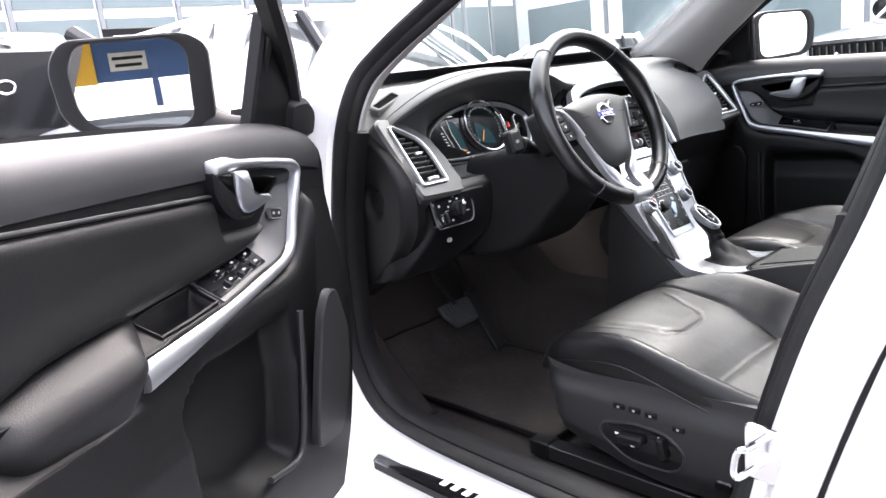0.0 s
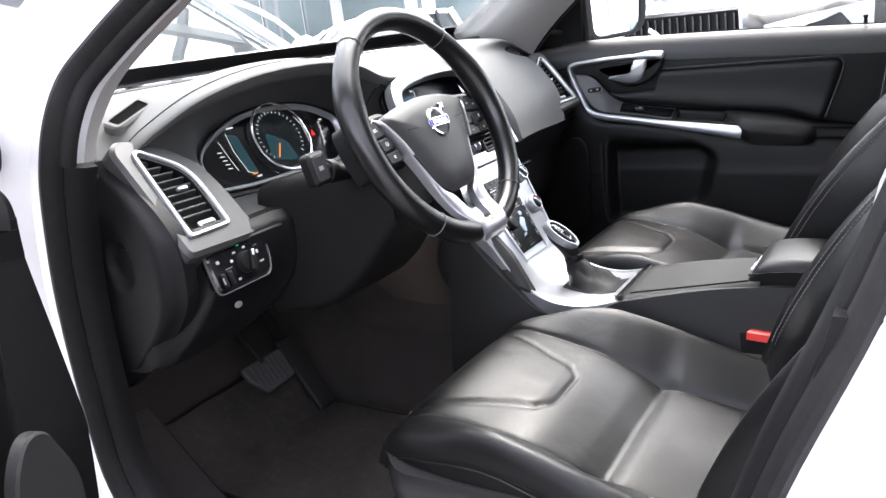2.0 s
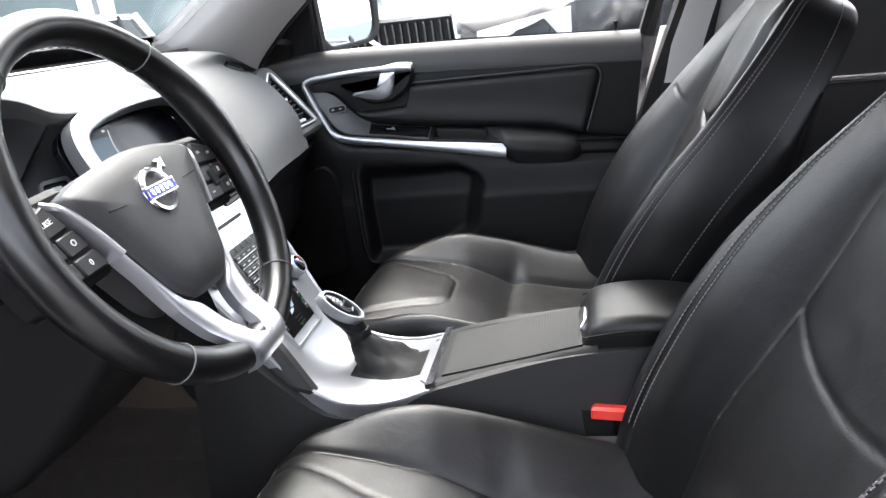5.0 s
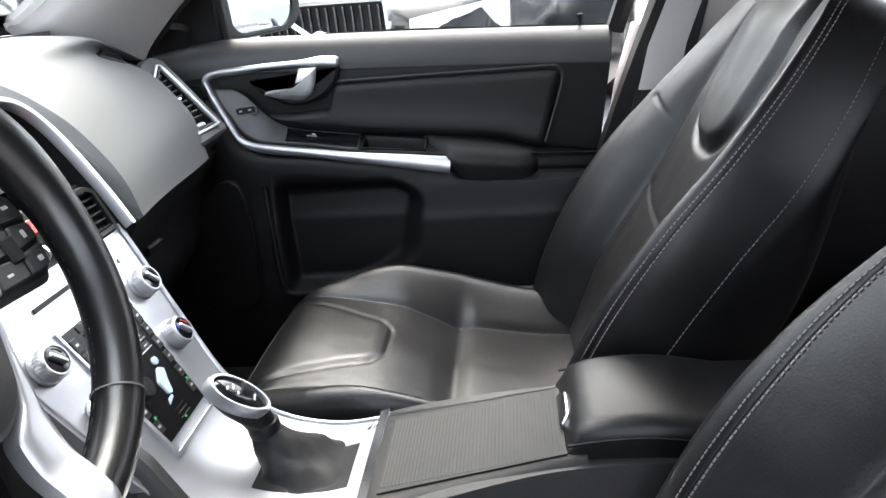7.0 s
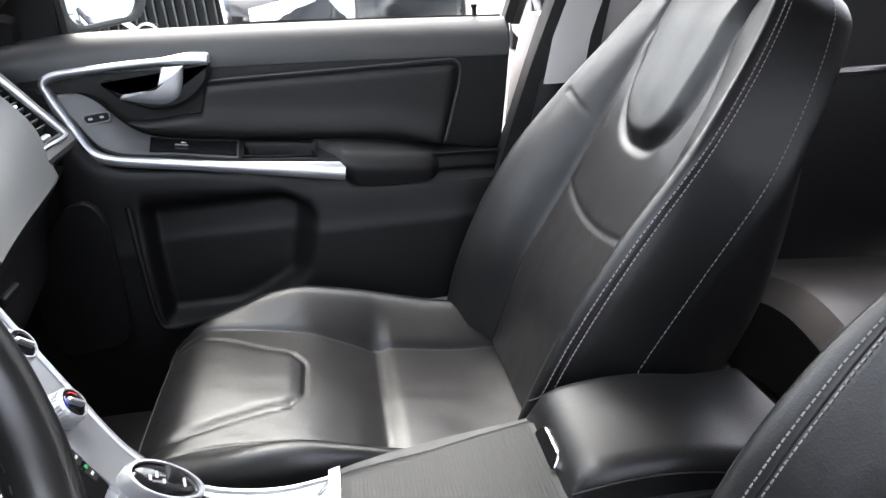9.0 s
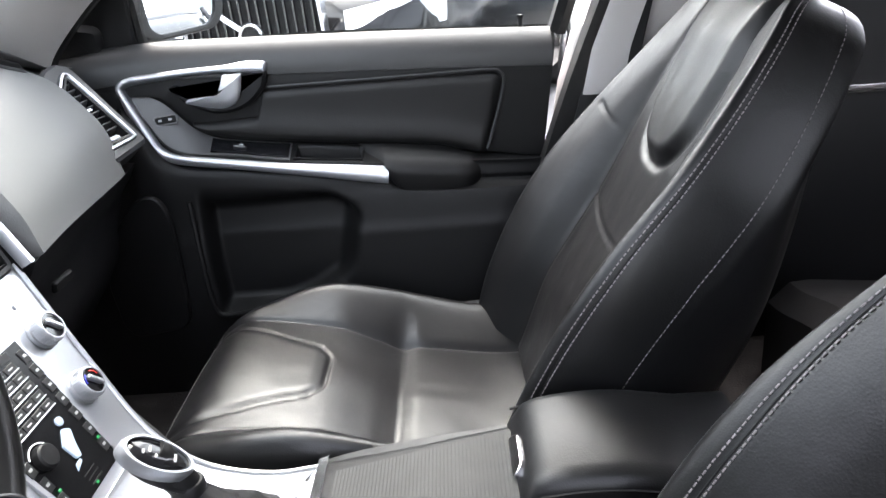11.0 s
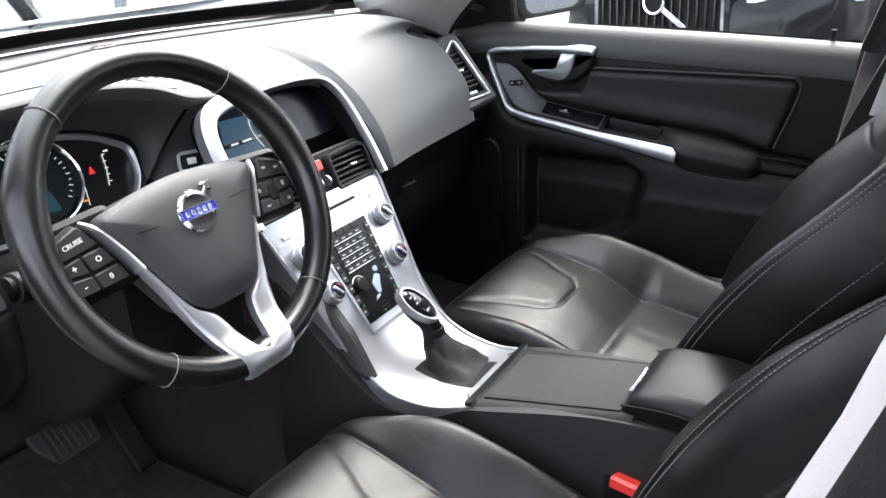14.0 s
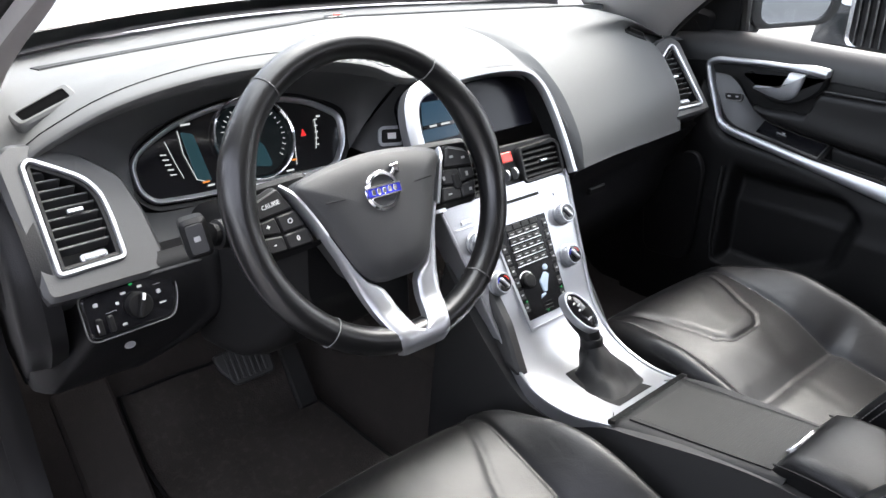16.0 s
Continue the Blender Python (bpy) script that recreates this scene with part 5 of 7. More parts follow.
part("rear_strip", move(band([Vector((-0.094, 0.150, 0.727)), Vector((0.094, 0.150, 0.727))], [(-0.006, -0.02), (-0.006, 0.006), (0.006, 0.009), (0.008, -0.02)], (0, 0, 1)), CC), CHROME, console, "polished strip across the tunnel")

# armrest
ARM = []
for k in range(15):
    t = k / 14
    y = -0.068 - 0.24 * t
    w = 0.077 + 0.008 * t
    zt = 0.797 + 0.012 * math.sin(math.pi * min(t * 1.3, 1)) - 0.030 * bell(t, 0.05)
    zb = 0.720 - 0.012 * t + 0.022 * bell(t, 0.1)
    o = rounded([(-w, zb), (w, zb), (w, zt), (-w, zt)], [0.02, 0.02, 0.022, 0.022], 5)
    ARM.append([Vector((p.x + 0.018 - 0.01 * t, y, p.y + 0.006 * math.cos(p.x / w * 1.4))) for p in o])
rest = part("armrest", move(loft(ARM, True, True), CC), ARM_SKIN, console, "black leather armrest lid")
for s in (-1, 1):
    part("armrest_seam", move(tube([Vector((0.018 - 0.01 * k / 20 + s * (0.0775 + 0.008 * k / 20), -0.072 - 0.23 * k / 20, 0.783 + 0.012 * math.sin(math.pi * min(k / 20 * 1.3, 1)))) for k in range(21)], 0.0016, 5), CC), DARK, rest)
part("armrest_latch", move(plate(rounded([(-0.034, -0.009), (0.034, -0.009), (0.026, 0.008), (-0.026, 0.008)], 0.007), -0.006, 0.002, 0.001), CC @ facing((0.017, -0.072, 0.781), (0, 0.8, 0.6))), CHROME, rest, "chrome latch")

# opening round the gear lever's boot, with two bright lines to the deck's end
part("boot_recess", move(sheet(lambda u, v: stack_point(-0.046 + 0.098 * u, 0.705 + 0.235 * v, 0.0012 - 0.004 * (abs(2 * u - 1) > 0.999))[0], 10, 12, (0, 0, -0.003)), CC), DARK, console, "black opening round the boot")
for s in (-1, 1):
    part("deck_line", move(tube([stack_point(0.003 + s * 0.065, 0.955, 0.0005)[0], stack_point(0.003 + s * 0.088, 0.995, 0.0005)[0]], 0.0016, 6), CC), CHROME, console)

# ---- gear lever ----
BOOT = material("boot_leather", (0.0042, 0.0042, 0.0045), 0.55, grain=0.2, size=500, vary=0.3, spec=0.22, crease=0.12)
lever = thing("gear_lever", "automatic gear lever with silver trimmed knob and leather boot", "gear lever", (0.012, 0.24, 0.715))
GL = Matrix.Translation((-0.012, -0.24, -0.715))
rows = []
for k in range(12):
    t = k / 11
    cx, cy = 0.012 + 0.004 * t, 0.232 + 0.055 * t ** 1.3
    wx, wy = 0.046 * (1 - t) ** 1.3 + 0.017, 0.052 * (1 - t) ** 1.2 + 0.018
    z = 0.710 + 0.062 * t ** 1.45
    row = []
    for j in range(40):
        a = 2 * math.pi * j / 40
        q = 1 / max(abs(math.cos(a)), abs(math.sin(a))) ** (0.75 * (1 - t))
        w = 1 + 0.09 * math.sin(a * 4 + 7 * t) * math.sin(math.pi * t) + 0.07 * math.sin(a * 7 - 11 * t) * math.sin(math.pi * t)
        row.append(Vector((cx + wx * math.cos(a) * min(q, 1.25) * w * 0.9, cy + wy * math.sin(a) * min(q, 1.25) * w * 0.9, z + 0.004 * math.sin(9 * t + 3 * a) * math.sin(math.pi * t))))
    rows.append(row)
part("boot", move(loft(rows, True, True), GL), BOOT, lever, "creased black leather boot")
stem = spline([(0.016, 0.276, 0.752), (0.013, 0.284, 0.775), (0.008, 0.294, 0.798), (0.003, 0.306, 0.820)], 12)
part("stem", move(tube(stem, [0.018, 0.0175, 0.017, 0.017, 0.0172, 0.0175, 0.018, 0.019, 0.0195, 0.020, 0.0205, 0.019], 20, squash=1.0), GL), HARD, lever, "black lever stem")
KX, KY = Vector((0.943, 0.205, 0.262)), Vector((-0.333, 0.680, 0.650))
KN = axes((-0.003, 0.297, 0.820), KX, KY, KX.cross(KY))
egg = [Vector((0.0205 * math.cos(a) * (1 + 0.08 * math.sin(a)), 0.039 * math.sin(a))) for a in [2 * math.pi * k / 36 for k in range(36)]]
neck = [Vector((0.014 + 0.0185 * math.cos(a), 0.281 + 0.0195 * math.sin(a) * 0.9, 0.774 + 0.004 * math.sin(a))) for a in [2 * math.pi * k / 36 for k in range(36)]]
top_ring = [KN @ (p * 1.02).to_3d() for p in egg]
shell = []
for k in range(8):
    t = k / 7
    shell.append([a.lerp(b, 0.35 * t + 0.65 * (1 - (1 - t) ** 2)) + Vector((0, 0.010 * math.sin(math.pi * t), -0.004 * math.sin(math.pi * t))) for a, b in zip(neck, top_ring)])
shell += [[KN @ (p * q).to_3d() + KN.to_3x3() @ Vector((0, 0, o)) for p in egg] for q, o in ((1.0, 0.004), (0.93, 0.006), (0.86, 0.004), (0.86, 0.0))]
part("knob", move(loft(shell, True, True), GL), HARD, lever, "smooth black gear knob")
# satin band round the cap that runs down the rear of the knob as a tongue
part("knob_ring", move(loft([[KN @ (p * q).to_3d() + KN.to_3x3() @ Vector((0, 0, o)) for p in egg] for q, o in ((0.98, -0.010), (1.055, -0.008), (1.06, 0.002), (1.0, 0.0075), (0.90, 0.0075), (0.88, 0.002))], True, False), GL), SILVER, lever, "satin silver ring round the shift display")
tongue = []
for row in shell[1:8]:
    c = sum(row, Vector((0, 0, 0))) / len(row)
    tongue.append([c + (row[k] - c) * (1.05 if 23 <= k <= 33 else 0.97) for k in range(22, 35)])
part("knob_tongue", move(loft(tongue, False), GL), SILVER, lever, "satin silver rear of the knob")
part("knob_cap", move(plate([p * 0.87 for p in egg], 0.0, 0.0055, 0.002, Matrix(), 0.003), GL @ KN), GLOSS, lever, "glossy black shift display")
part("collar", move(lathe([(0.0185, -0.012), (0.0195, -0.004), (0.0185, 0.004), (0.0165, 0.006)], 28), GL @ Matrix.Translation((0.0142, 0.2805, 0.770))), HARD, lever, "black collar")
for y, w, dx in ((0.018, 0.006, -0.003), (0.011, 0.008, 0.002), (0.004, 0.005, -0.004), (-0.003, 0.007, 0.001), (-0.017, 0.010, 0)):
    part("shift_mark", move(box(w, 0.0028, 0.0006, 0.0008), GL @ KN @ pose(dx, y, 0.0080)), DIM, lever)

# ---- front doors: drawn for the passenger's side, closed, then carried to their places ----
belt_z = curve1([(-0.25, 1.124), (0.0, 1.137), (0.30, 1.149), (0.55, 1.155), (0.68, 1.145), (0.75, 1.132)])
PAD_LOW = curve1([(-0.30, 0.885), (-0.08, 0.900), (0.0, 0.922), (0.156, 0.938), (0.275, 0.951), (0.43, 0.974), (0.475, 0.998), (0.53, 1.055), (0.60, 1.078), (0.75, 1.078)])
TRIM_Z = curve1([(-0.30, 0.872), (-0.10, 0.876), (0.10, 0.892), (0.27, 0.9125), (0.384, 0.931), (0.46, 0.939), (0.50, 0.946), (0.53, 0.964), (0.565, 1.016), (0.60, 1.055), (0.75, 1.055)])
TRIM_X = curve1([(0.80, 0.745), (0.87, 0.748), (0.892, 0.743), (0.9125, 0.745), (0.931, 0.752), (0.946, 0.762), (0.97, 0.772), (1.02, 0.783), (1.06, 0.787), (1.12, 0.792)])
PLAIN_X = curve1([(0.42, 0.735), (0.60, 0.722), (0.78, 0.728), (0.86, 0.740), (0.90, 0.752), (0.95, 0.770), (1.02, 0.786), (1.07, 0.794), (1.10, 0.795)])


def trim_width(y):
    return 0.0095 + 0.008 * step(0.36, 0.08, y)


def pocket(y, z):
    """Depth of the pocket low in the door."""
    front = 0.480 - 0.03 * (0.89 - z)
    rear = 0.150 + 0.20 * max(0.83 - z, 0) ** 1.0
    a = step(0.0, 0.022, front - y) * step(0.0, 0.050, y - rear) * step(0.0, 0.03, z - 0.622 - 0.10 * step(0.35, 0.1, y)) * step(0.0, 0.024, 0.866 - 0.10 * step(0.24, 0.05, y) - z)
    return 0.048 * a


def door_keys(y):
    """The section of the inner panel at y, from the window's sill to the bottom, as (x, z)."""
    b = belt_z(y)
    a = step(0.612, 0.585, y)
    rear = step(0.100, 0.082, y)
    low, tz, w = PAD_LOW(y), TRIM_Z(y), trim_width(y)
    tx = TRIM_X(tz) + 0.020 * rear
    cup = 0.042 * step(0.150, 0.156, y) * step(0.277, 0.271, y)
    keys = [(0.850, b + 0.002), (0.838, b), (0.822, b - 0.006), (0.806, b - 0.020), (0.799, b - 0.036), (0.796, 1.080),
            (0.795, 1.066), (0.795, 1.02 if low < 1.0 else (1.066 + low) / 2), (0.796, low + 0.012), (0.799, low + 0.003)]
    x0, z0, x1, z1 = 0.805, low - 0.003, tx + 0.004, tz + w * 1.0
    shelf = [(x0 + (x1 - x0) * q, z0 + (z1 - z0) * q - c) for q, c in ((0.0, 0), (0.12, 0), (0.22, cup), (0.78, cup), (0.90, 0), (1.0, 0))] + [(tx + 0.006, tz + w * 0.5)]
    shelf = [(x * a + PLAIN_X(z) * (1 - a), z) for x, z in shelf]
    end = [(tx + 0.004, tz - w * 0.6), (tx + 0.006, tz - w - 0.004), (0.747, tz - w - 0.016), (0.742, 0.845), (0.734, 0.80)]
    end = [(x * a + PLAIN_X(z) * (1 - a), z) for x, z in end]
    rest = [(PLAIN_X(z), z) for z in (0.78, 0.76, 0.72, 0.68, 0.645, 0.62, 0.60, 0.56, 0.50, 0.45, 0.44)]
    return keys + shelf + end + rest


def door_section(y, n=130):
    pts = spline([(x, y, z) for x, z in door_keys(y)], n)
    return [Vector((p.x + pocket(y, p.z), p.y, p.z)) for p in pts]


def door_rear(z):
    return -0.237 + 0.128 * (1.15 - z)


def shelf_at(y, s, up=0.0):
    """A point on the switch shelf: s from the padding (0) to the trim (1)."""
    low, tz = PAD_LOW(y) - 0.003, TRIM_Z(y) + trim_width(y)
    return Vector((0.805 + (TRIM_X(TRIM_Z(y)) + 0.004 - 0.805) * s, y, low + (tz - low) * s + up + 0.002))


DOOR_SKIN = material("door_covering", (0.0052, 0.0051, 0.0053), 0.50, grain=0.25, size=520, vary=0.25, spec=0.26, crease=0.05)
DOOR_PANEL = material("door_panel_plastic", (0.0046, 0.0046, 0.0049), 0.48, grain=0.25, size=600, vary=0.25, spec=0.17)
DOOR_BELT = material("soft_door_shoulder", (0.019, 0.0193, 0.020), 0.46, grain=0.14, size=620, vary=0.12, spec=0.36)
BEZEL = material("satin_grey_bezel", (0.055, 0.055, 0.057), 0.42, grain=0.1, size=700, vary=0.1, spec=0.4)


def build_door(name, label, m, base, open_door, drop=0.0, roll=0.0):
    door = thing(name, label, "car door", base)
    mm = Matrix.Translation(-Vector(base)) @ m
    ys = [0.735 - 0.0043 * k for k in range(178)] + [-0.239]
    rows = []
    for y in [0.738, 0.736] + ys:
        sec = door_section(min(y, 0.735))
        rows.append([Vector((p.x + (0.03 if y > 0.7375 else 0.0), max(y, door_rear(p.z)), p.z)) for p in sec])
    back = [Vector((0.862, max(rows[-1][k].y, door_rear(rows[-1][k].z)), rows[-1][k].z)) for k in range(len(rows[-1]))]
    part("inner_panel", move(loft(rows + [back], False), mm), DOOR_PANEL, door, "black plastic door panel", 78)
    # soft shoulder under the window
    prof = lambda y: [(0.8425, 0.0035), (0.832, 0.0045), (0.820, -0.002), (0.8045, -0.016), (0.7965, -0.034), (0.7945, -0.052), (0.7945, -0.062), (0.805, -0.066), (0.850, -0.02)]
    shoulder = []
    for k in range(40):
        y = 0.715 - (0.715 + 0.226) * k / 39
        shoulder.append([Vector((x - 0.002, y, belt_z(y) + z)) for x, z in prof(y)])
    part("belt_roll", move(loft(shoulder, True, True), mm), DOOR_BELT, door, "soft grey shoulder under the window")

    # padded middle
    def pad_face(u, v):
        end = -0.092 - 0.040 * v
        y = 0.474 + (end - 0.474) * u
        lo = PAD_LOW(y) + 0.004
        hi = 1.0605 - 0.050 * step(0.325, 0.345, y) * step(0.48, 0.36, y) - 0.05 * step(0.36, 0.47, y)
        hi -= 0.022 * (1 - math.sqrt(max(1 - (1 - min((y - end) / 0.024, 1)) ** 2, 0)))
        hi = max(hi, lo + 0.002)
        z = lo + (hi - lo) * v
        edge = min(y - end, (0.474 - y), z - lo, hi - z)
        k = min(1, max(edge, 0) / 0.018)
        k = math.sqrt(1 - (1 - k) ** 2)
        return 0.798 - 0.0125 * k - 0.006 * bell(z - lo - 0.02, 0.03) * k, y, z
    part("padding", move(sheet(pad_face, 90, 34, (0.02, 0, 0)), mm), DOOR_SKIN, door, "black padded door covering")
    # Rolled edge in paler grey, which draws the thin highlight round the padding.
    lip = spline([(0.7915, 0.335, 1.0645), (0.7915, 0.20, 1.0645), (0.7915, 0.0, 1.0645), (0.7915, -0.105, 1.0645), (0.7915, -0.124, 1.060), (0.7915, -0.132, 1.046), (0.7915, -0.127, 1.015), (0.789, -0.108, 0.955), (0.786, -0.094, 0.915)], 60)
    part("padding_highlight_lip", move(tube(lip, 0.0028, 8), mm), DOOR_BELT, door, "rolled edge of the padding, paler to draw its highlight")
    # silver trim that bends round the handle and runs along the armrest
    trim = spline([(0.787, 0.316, 1.101), (0.786, 0.36, 1.104), (0.786, 0.46, 1.103), (0.785, 0.55, 1.0985), (0.785, 0.576, 1.0955), (0.784, 0.590, 1.090), (0.783, 0.595, 1.081), (0.782, 0.591, 1.068), (0.779, 0.580, 1.038), (0.776, 0.568, 1.012), (0.766, 0.546, 0.970), (0.762, 0.533, 0.956), (0.759, 0.513, 0.947), (0.754, 0.478, 0.940), (0.746, 0.40, 0.930), (0.740, 0.30, 0.9155), (0.737, 0.20, 0.902), (0.736, 0.100, 0.888)], 130)
    trim = [p + Vector((0.004 + 0.007 * step(0.98, 0.92, p.z), 0, 0)) for p in trim]
    rows = []
    for i, p in enumerate(trim):
        a, b = trim[max(i - 1, 0)], trim[min(i + 1, len(trim) - 1)]
        d = (b - a).normalized()
        nn = Vector((-1, 0, 0.25 * step(0.96, 0.92, p.z) + 0.35 * step(1.05, 1.09, p.z))).normalized()
        side = d.cross(nn).normalized()
        out = side.cross(d).normalized()
        w = 0.0068 + 0.0045 * step(0.40, 0.34, p.y) * step(1.0, 1.05, p.z) + 0.0030 * step(1.075, 1.03, p.z) + 0.0080 * step(0.36, 0.08, p.y) * step(1.0, 0.95, p.z)
        lift = 0.006 * step(0.40, 0.34, p.y) * step(1.0, 1.05, p.z)
        rows.append([p + side * x + out * (y + lift) for x, y in ((-w, -0.022), (-w, 0.002), (-w * 0.8, 0.006), (-w * 0.25, 0.0085), (w * 0.25, 0.0085), (w * 0.8, 0.006), (w, 0.002), (w, -0.022))])
    first = rows[0]
    c = sum(first, Vector()) / len(first)
    rows.insert(0, [c + (p - c) * 0.75 + Vector((0.004, -0.004, 0)) for p in first])
    part("silver_trim", move(loft(rows, True, True), mm), SILVER, door, "satin silver trim bent round the handle")
    # release handle in its black housing
    flat = mm @ axes((0.80, 0, 0), (0, 1, 0), (0, 0, 1), (-1, 0, 0))
    housing = rounded([(0.311, 1.097), (0.317, 1.068), (0.345, 1.040), (0.377, 1.025), (0.424, 1.023), (0.472, 1.046), (0.503, 1.078), (0.488, 1.082), (0.455, 1.056), (0.422, 1.041), (0.396, 1.046), (0.390, 1.097)], [0.004, 0.012, 0.016, 0.016, 0.014, 0.012, 0.004, 0.004, 0.012, 0.012, 0.008, 0.004], 4)
    part("handle_housing", plate(housing, -0.02, 0.024, 0.006, flat), HARD, door, "black handle housing")
    part("handle_cup", plate(rounded([(0.380, 1.096), (0.384, 1.040), (0.43, 1.036), (0.480, 1.060), (0.515, 1.094)], 0.008), -0.02, 0.003, 0.001, flat), DOOR_PANEL, door)
    lever = rounded([(0.356, 1.096), (0.394, 1.096), (0.398, 1.074), (0.412, 1.060), (0.466, 1.056), (0.472, 1.049), (0.428, 1.037), (0.396, 1.033), (0.372, 1.042), (0.362, 1.066)], [0.002, 0.004, 0.008, 0.008, 0.003, 0.003, 0.012, 0.014, 0.014, 0.01], 4)
    part("release_handle", plate(lever, 0.008, 0.030, 0.003, flat, 0.003), SILVER, door, "chrome release handle")
    part("shelf_skin", move(sheet(lambda u, v: shelf_at(0.580 - 0.292 * u, 0.04 + 0.92 * v, 0.0006), 40, 8, (0.004, 0, -0.004)), mm), BEZEL, door, "grey bezel and switch shelf")
    la = shelf_at(0.522, 0.42, 0.003)
    LK = axes(la, (0, 0.98, -0.1), (0.25, 0.1, 0.96), (-0.96, 0, 0.25))
    lock = part("lock_button", move(box(0.042, 0.013, 0.003, 0.005), mm @ LK), DARK, door, "small lock button")
    part("lock_rim", move(band([p.to_3d() for p in rounded([(-0.023, -0.008), (0.023, -0.008), (0.023, 0.008), (-0.023, 0.008)], 0.006)], [(-0.001, -0.002), (-0.001, 0.0035), (0.001, 0.0035), (0.001, -0.002)], (0, 0, 1), True), mm @ LK), RIM_LINE, lock)
    for dy in (-0.010, 0.010):
        part("lock_mark", move(box(0.007, 0.004, 0.0005, 0.001), mm @ LK @ pose(dy, 0, 0.0030)), DIM, lock)
    # switches on the shelf, padded elbow rest
    part("switch_plate", move(sheet(lambda u, v: shelf_at(0.440 - 0.150 * u, 0.16 + 0.68 * v, 0.0030), 14, 6, (0, 0, -0.004)), mm), GLOSS, door, "black switch plate")
    spots = [(0.415, 0.34), (0.415, 0.70), (0.375, 0.32), (0.375, 0.70), (0.335, 0.30), (0.335, 0.68)] if open_door else [(0.385, 0.5)]
    for y, s in spots:
        p, q, r = shelf_at(y, s, 0.0032), shelf_at(y + 0.01, s), shelf_at(y, s + 0.3)
        d1, d2 = (shelf_at(y, s) - q).normalized(), (shelf_at(y, s) - r).normalized()
        pose_s = mm @ axes(p, d1, d2 - d1 * d1.dot(d2), d1.cross(d2))
        switch = part("window_switch", move(box(0.026, 0.011, 0.006, 0.003), pose_s), GLOSS, door, "window switch")
        part("switch_mark", move(box(0.008, 0.0035, 0.0006, 0.001), pose_s @ Matrix.Translation((0.003, 0, 0.006))), DIM, switch)
    part("cup_rim", move(band([shelf_at(y, s, 0.001) for y, s in ((0.279, 0.10), (0.279, 0.85), (0.24, 0.86), (0.20, 0.86), (0.15, 0.84), (0.147, 0.12), (0.20, 0.08), (0.24, 0.08))], [(-0.002, -0.004), (-0.002, 0.001), (0.002, 0.001), (0.002, -0.004)], (-0.3, 0, 1), True), mm), HARD, door)
    top = curve1([(-0.08, 0.905), (-0.02, 0.921), (0.038, 0.932), (0.10, 0.942), (0.125, 0.944), (0.160, 0.940)])
    crest = curve1([(-0.08, 0.878), (-0.02, 0.888), (0.05, 0.897), (0.10, 0.905), (0.16, 0.925)])
    foot = curve1([(-0.08, 0.850), (-0.062, 0.836), (-0.02, 0.828), (0.02, 0.828), (0.066, 0.838), (0.096, 0.868), (0.105, 0.885), (0.16, 0.905)])
    innerx = curve1([(-0.08, 0.770), (-0.06, 0.752), (0.0, 0.744), (0.06, 0.738), (0.10, 0.738), (0.115, 0.750), (0.16, 0.790)])
    rows = []
    for k in range(34):
        y = 0.158 - 0.236 * k / 33
        t, c, f, x = top(y), crest(y), foot(y), innerx(y)
        o = rounded([(0.815, f), (x + 0.010, f + 0.003), (x, c - 0.004), (x + 0.016, c + 0.016), (0.795, t), (0.815, t)], [0.002, 0.014, 0.014, 0.010, 0.010, 0.002], 5)
        rows.append([Vector((p.x, y, p.y)) for p in o])
    part("elbow_pad", move(loft(rows, True, True), mm), DOOR_SKIN, door, "padded black armrest")
    # loudspeaker cover
    spk = rounded([(0.545, 0.895), (0.585, 0.885), (0.655, 0.80), (0.675, 0.72), (0.665, 0.62), (0.645, 0.595), (0.530, 0.610), (0.522, 0.70), (0.522, 0.86)], 0.03, 5)
    # On the open door, cover and lip are paler: daylight put into colour.
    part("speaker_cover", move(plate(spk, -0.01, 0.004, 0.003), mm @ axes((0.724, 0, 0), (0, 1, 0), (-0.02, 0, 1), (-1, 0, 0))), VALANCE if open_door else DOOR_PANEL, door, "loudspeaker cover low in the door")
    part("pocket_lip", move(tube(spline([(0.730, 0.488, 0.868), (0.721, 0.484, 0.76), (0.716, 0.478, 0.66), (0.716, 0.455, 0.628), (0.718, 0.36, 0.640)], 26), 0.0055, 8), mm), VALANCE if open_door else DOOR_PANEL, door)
    # window seal, glass, frame and lock pin
    part("window_seal", move(band(spline([(0.855, 0.70, belt_z(0.70) - 0.002), (0.857, 0.3, belt_z(0.3) + 0.002), (0.857, 0.0, belt_z(0.0) + 0.002), (0.857, -0.225, belt_z(-0.22) + 0.002)], 20), [(-0.006, -0.02), (-0.005, 0.002), (0.004, 0.004), (0.007, -0.02)], (0, 0, 1)), mm), RUBBER, door)
    glass_low = spline([(0.860, 0.60, 1.13), (0.860, 0.2, 1.125), (0.858, -0.27, 1.10)], 14)
    glass_top = spline([(0.80, 0.50, 1.285), (0.735, 0.20, 1.50), (0.69, -0.35, 1.54)], 14)
    if not open_door:
        g = part("window_glass", move(loft([glass_low, glass_top, [p + Vector((0.004, 0, 0.001)) for p in glass_top], [p + Vector((0.004, 0, 0.001)) for p in glass_low]], False), mm), WINDOW, door, "clear side window")
        g.visible_shadow = False
    hoop = spline([(0.850, 0.750, 1.120), (0.834, 0.680, 1.215), (0.802, 0.555, 1.305), (0.735, 0.235, 1.485), (0.705, 0.03, 1.555), (0.69, -0.20, 1.575), (0.70, -0.36, 1.53), (0.76, -0.30, 1.33), (0.835, -0.24, 1.12)], 60)
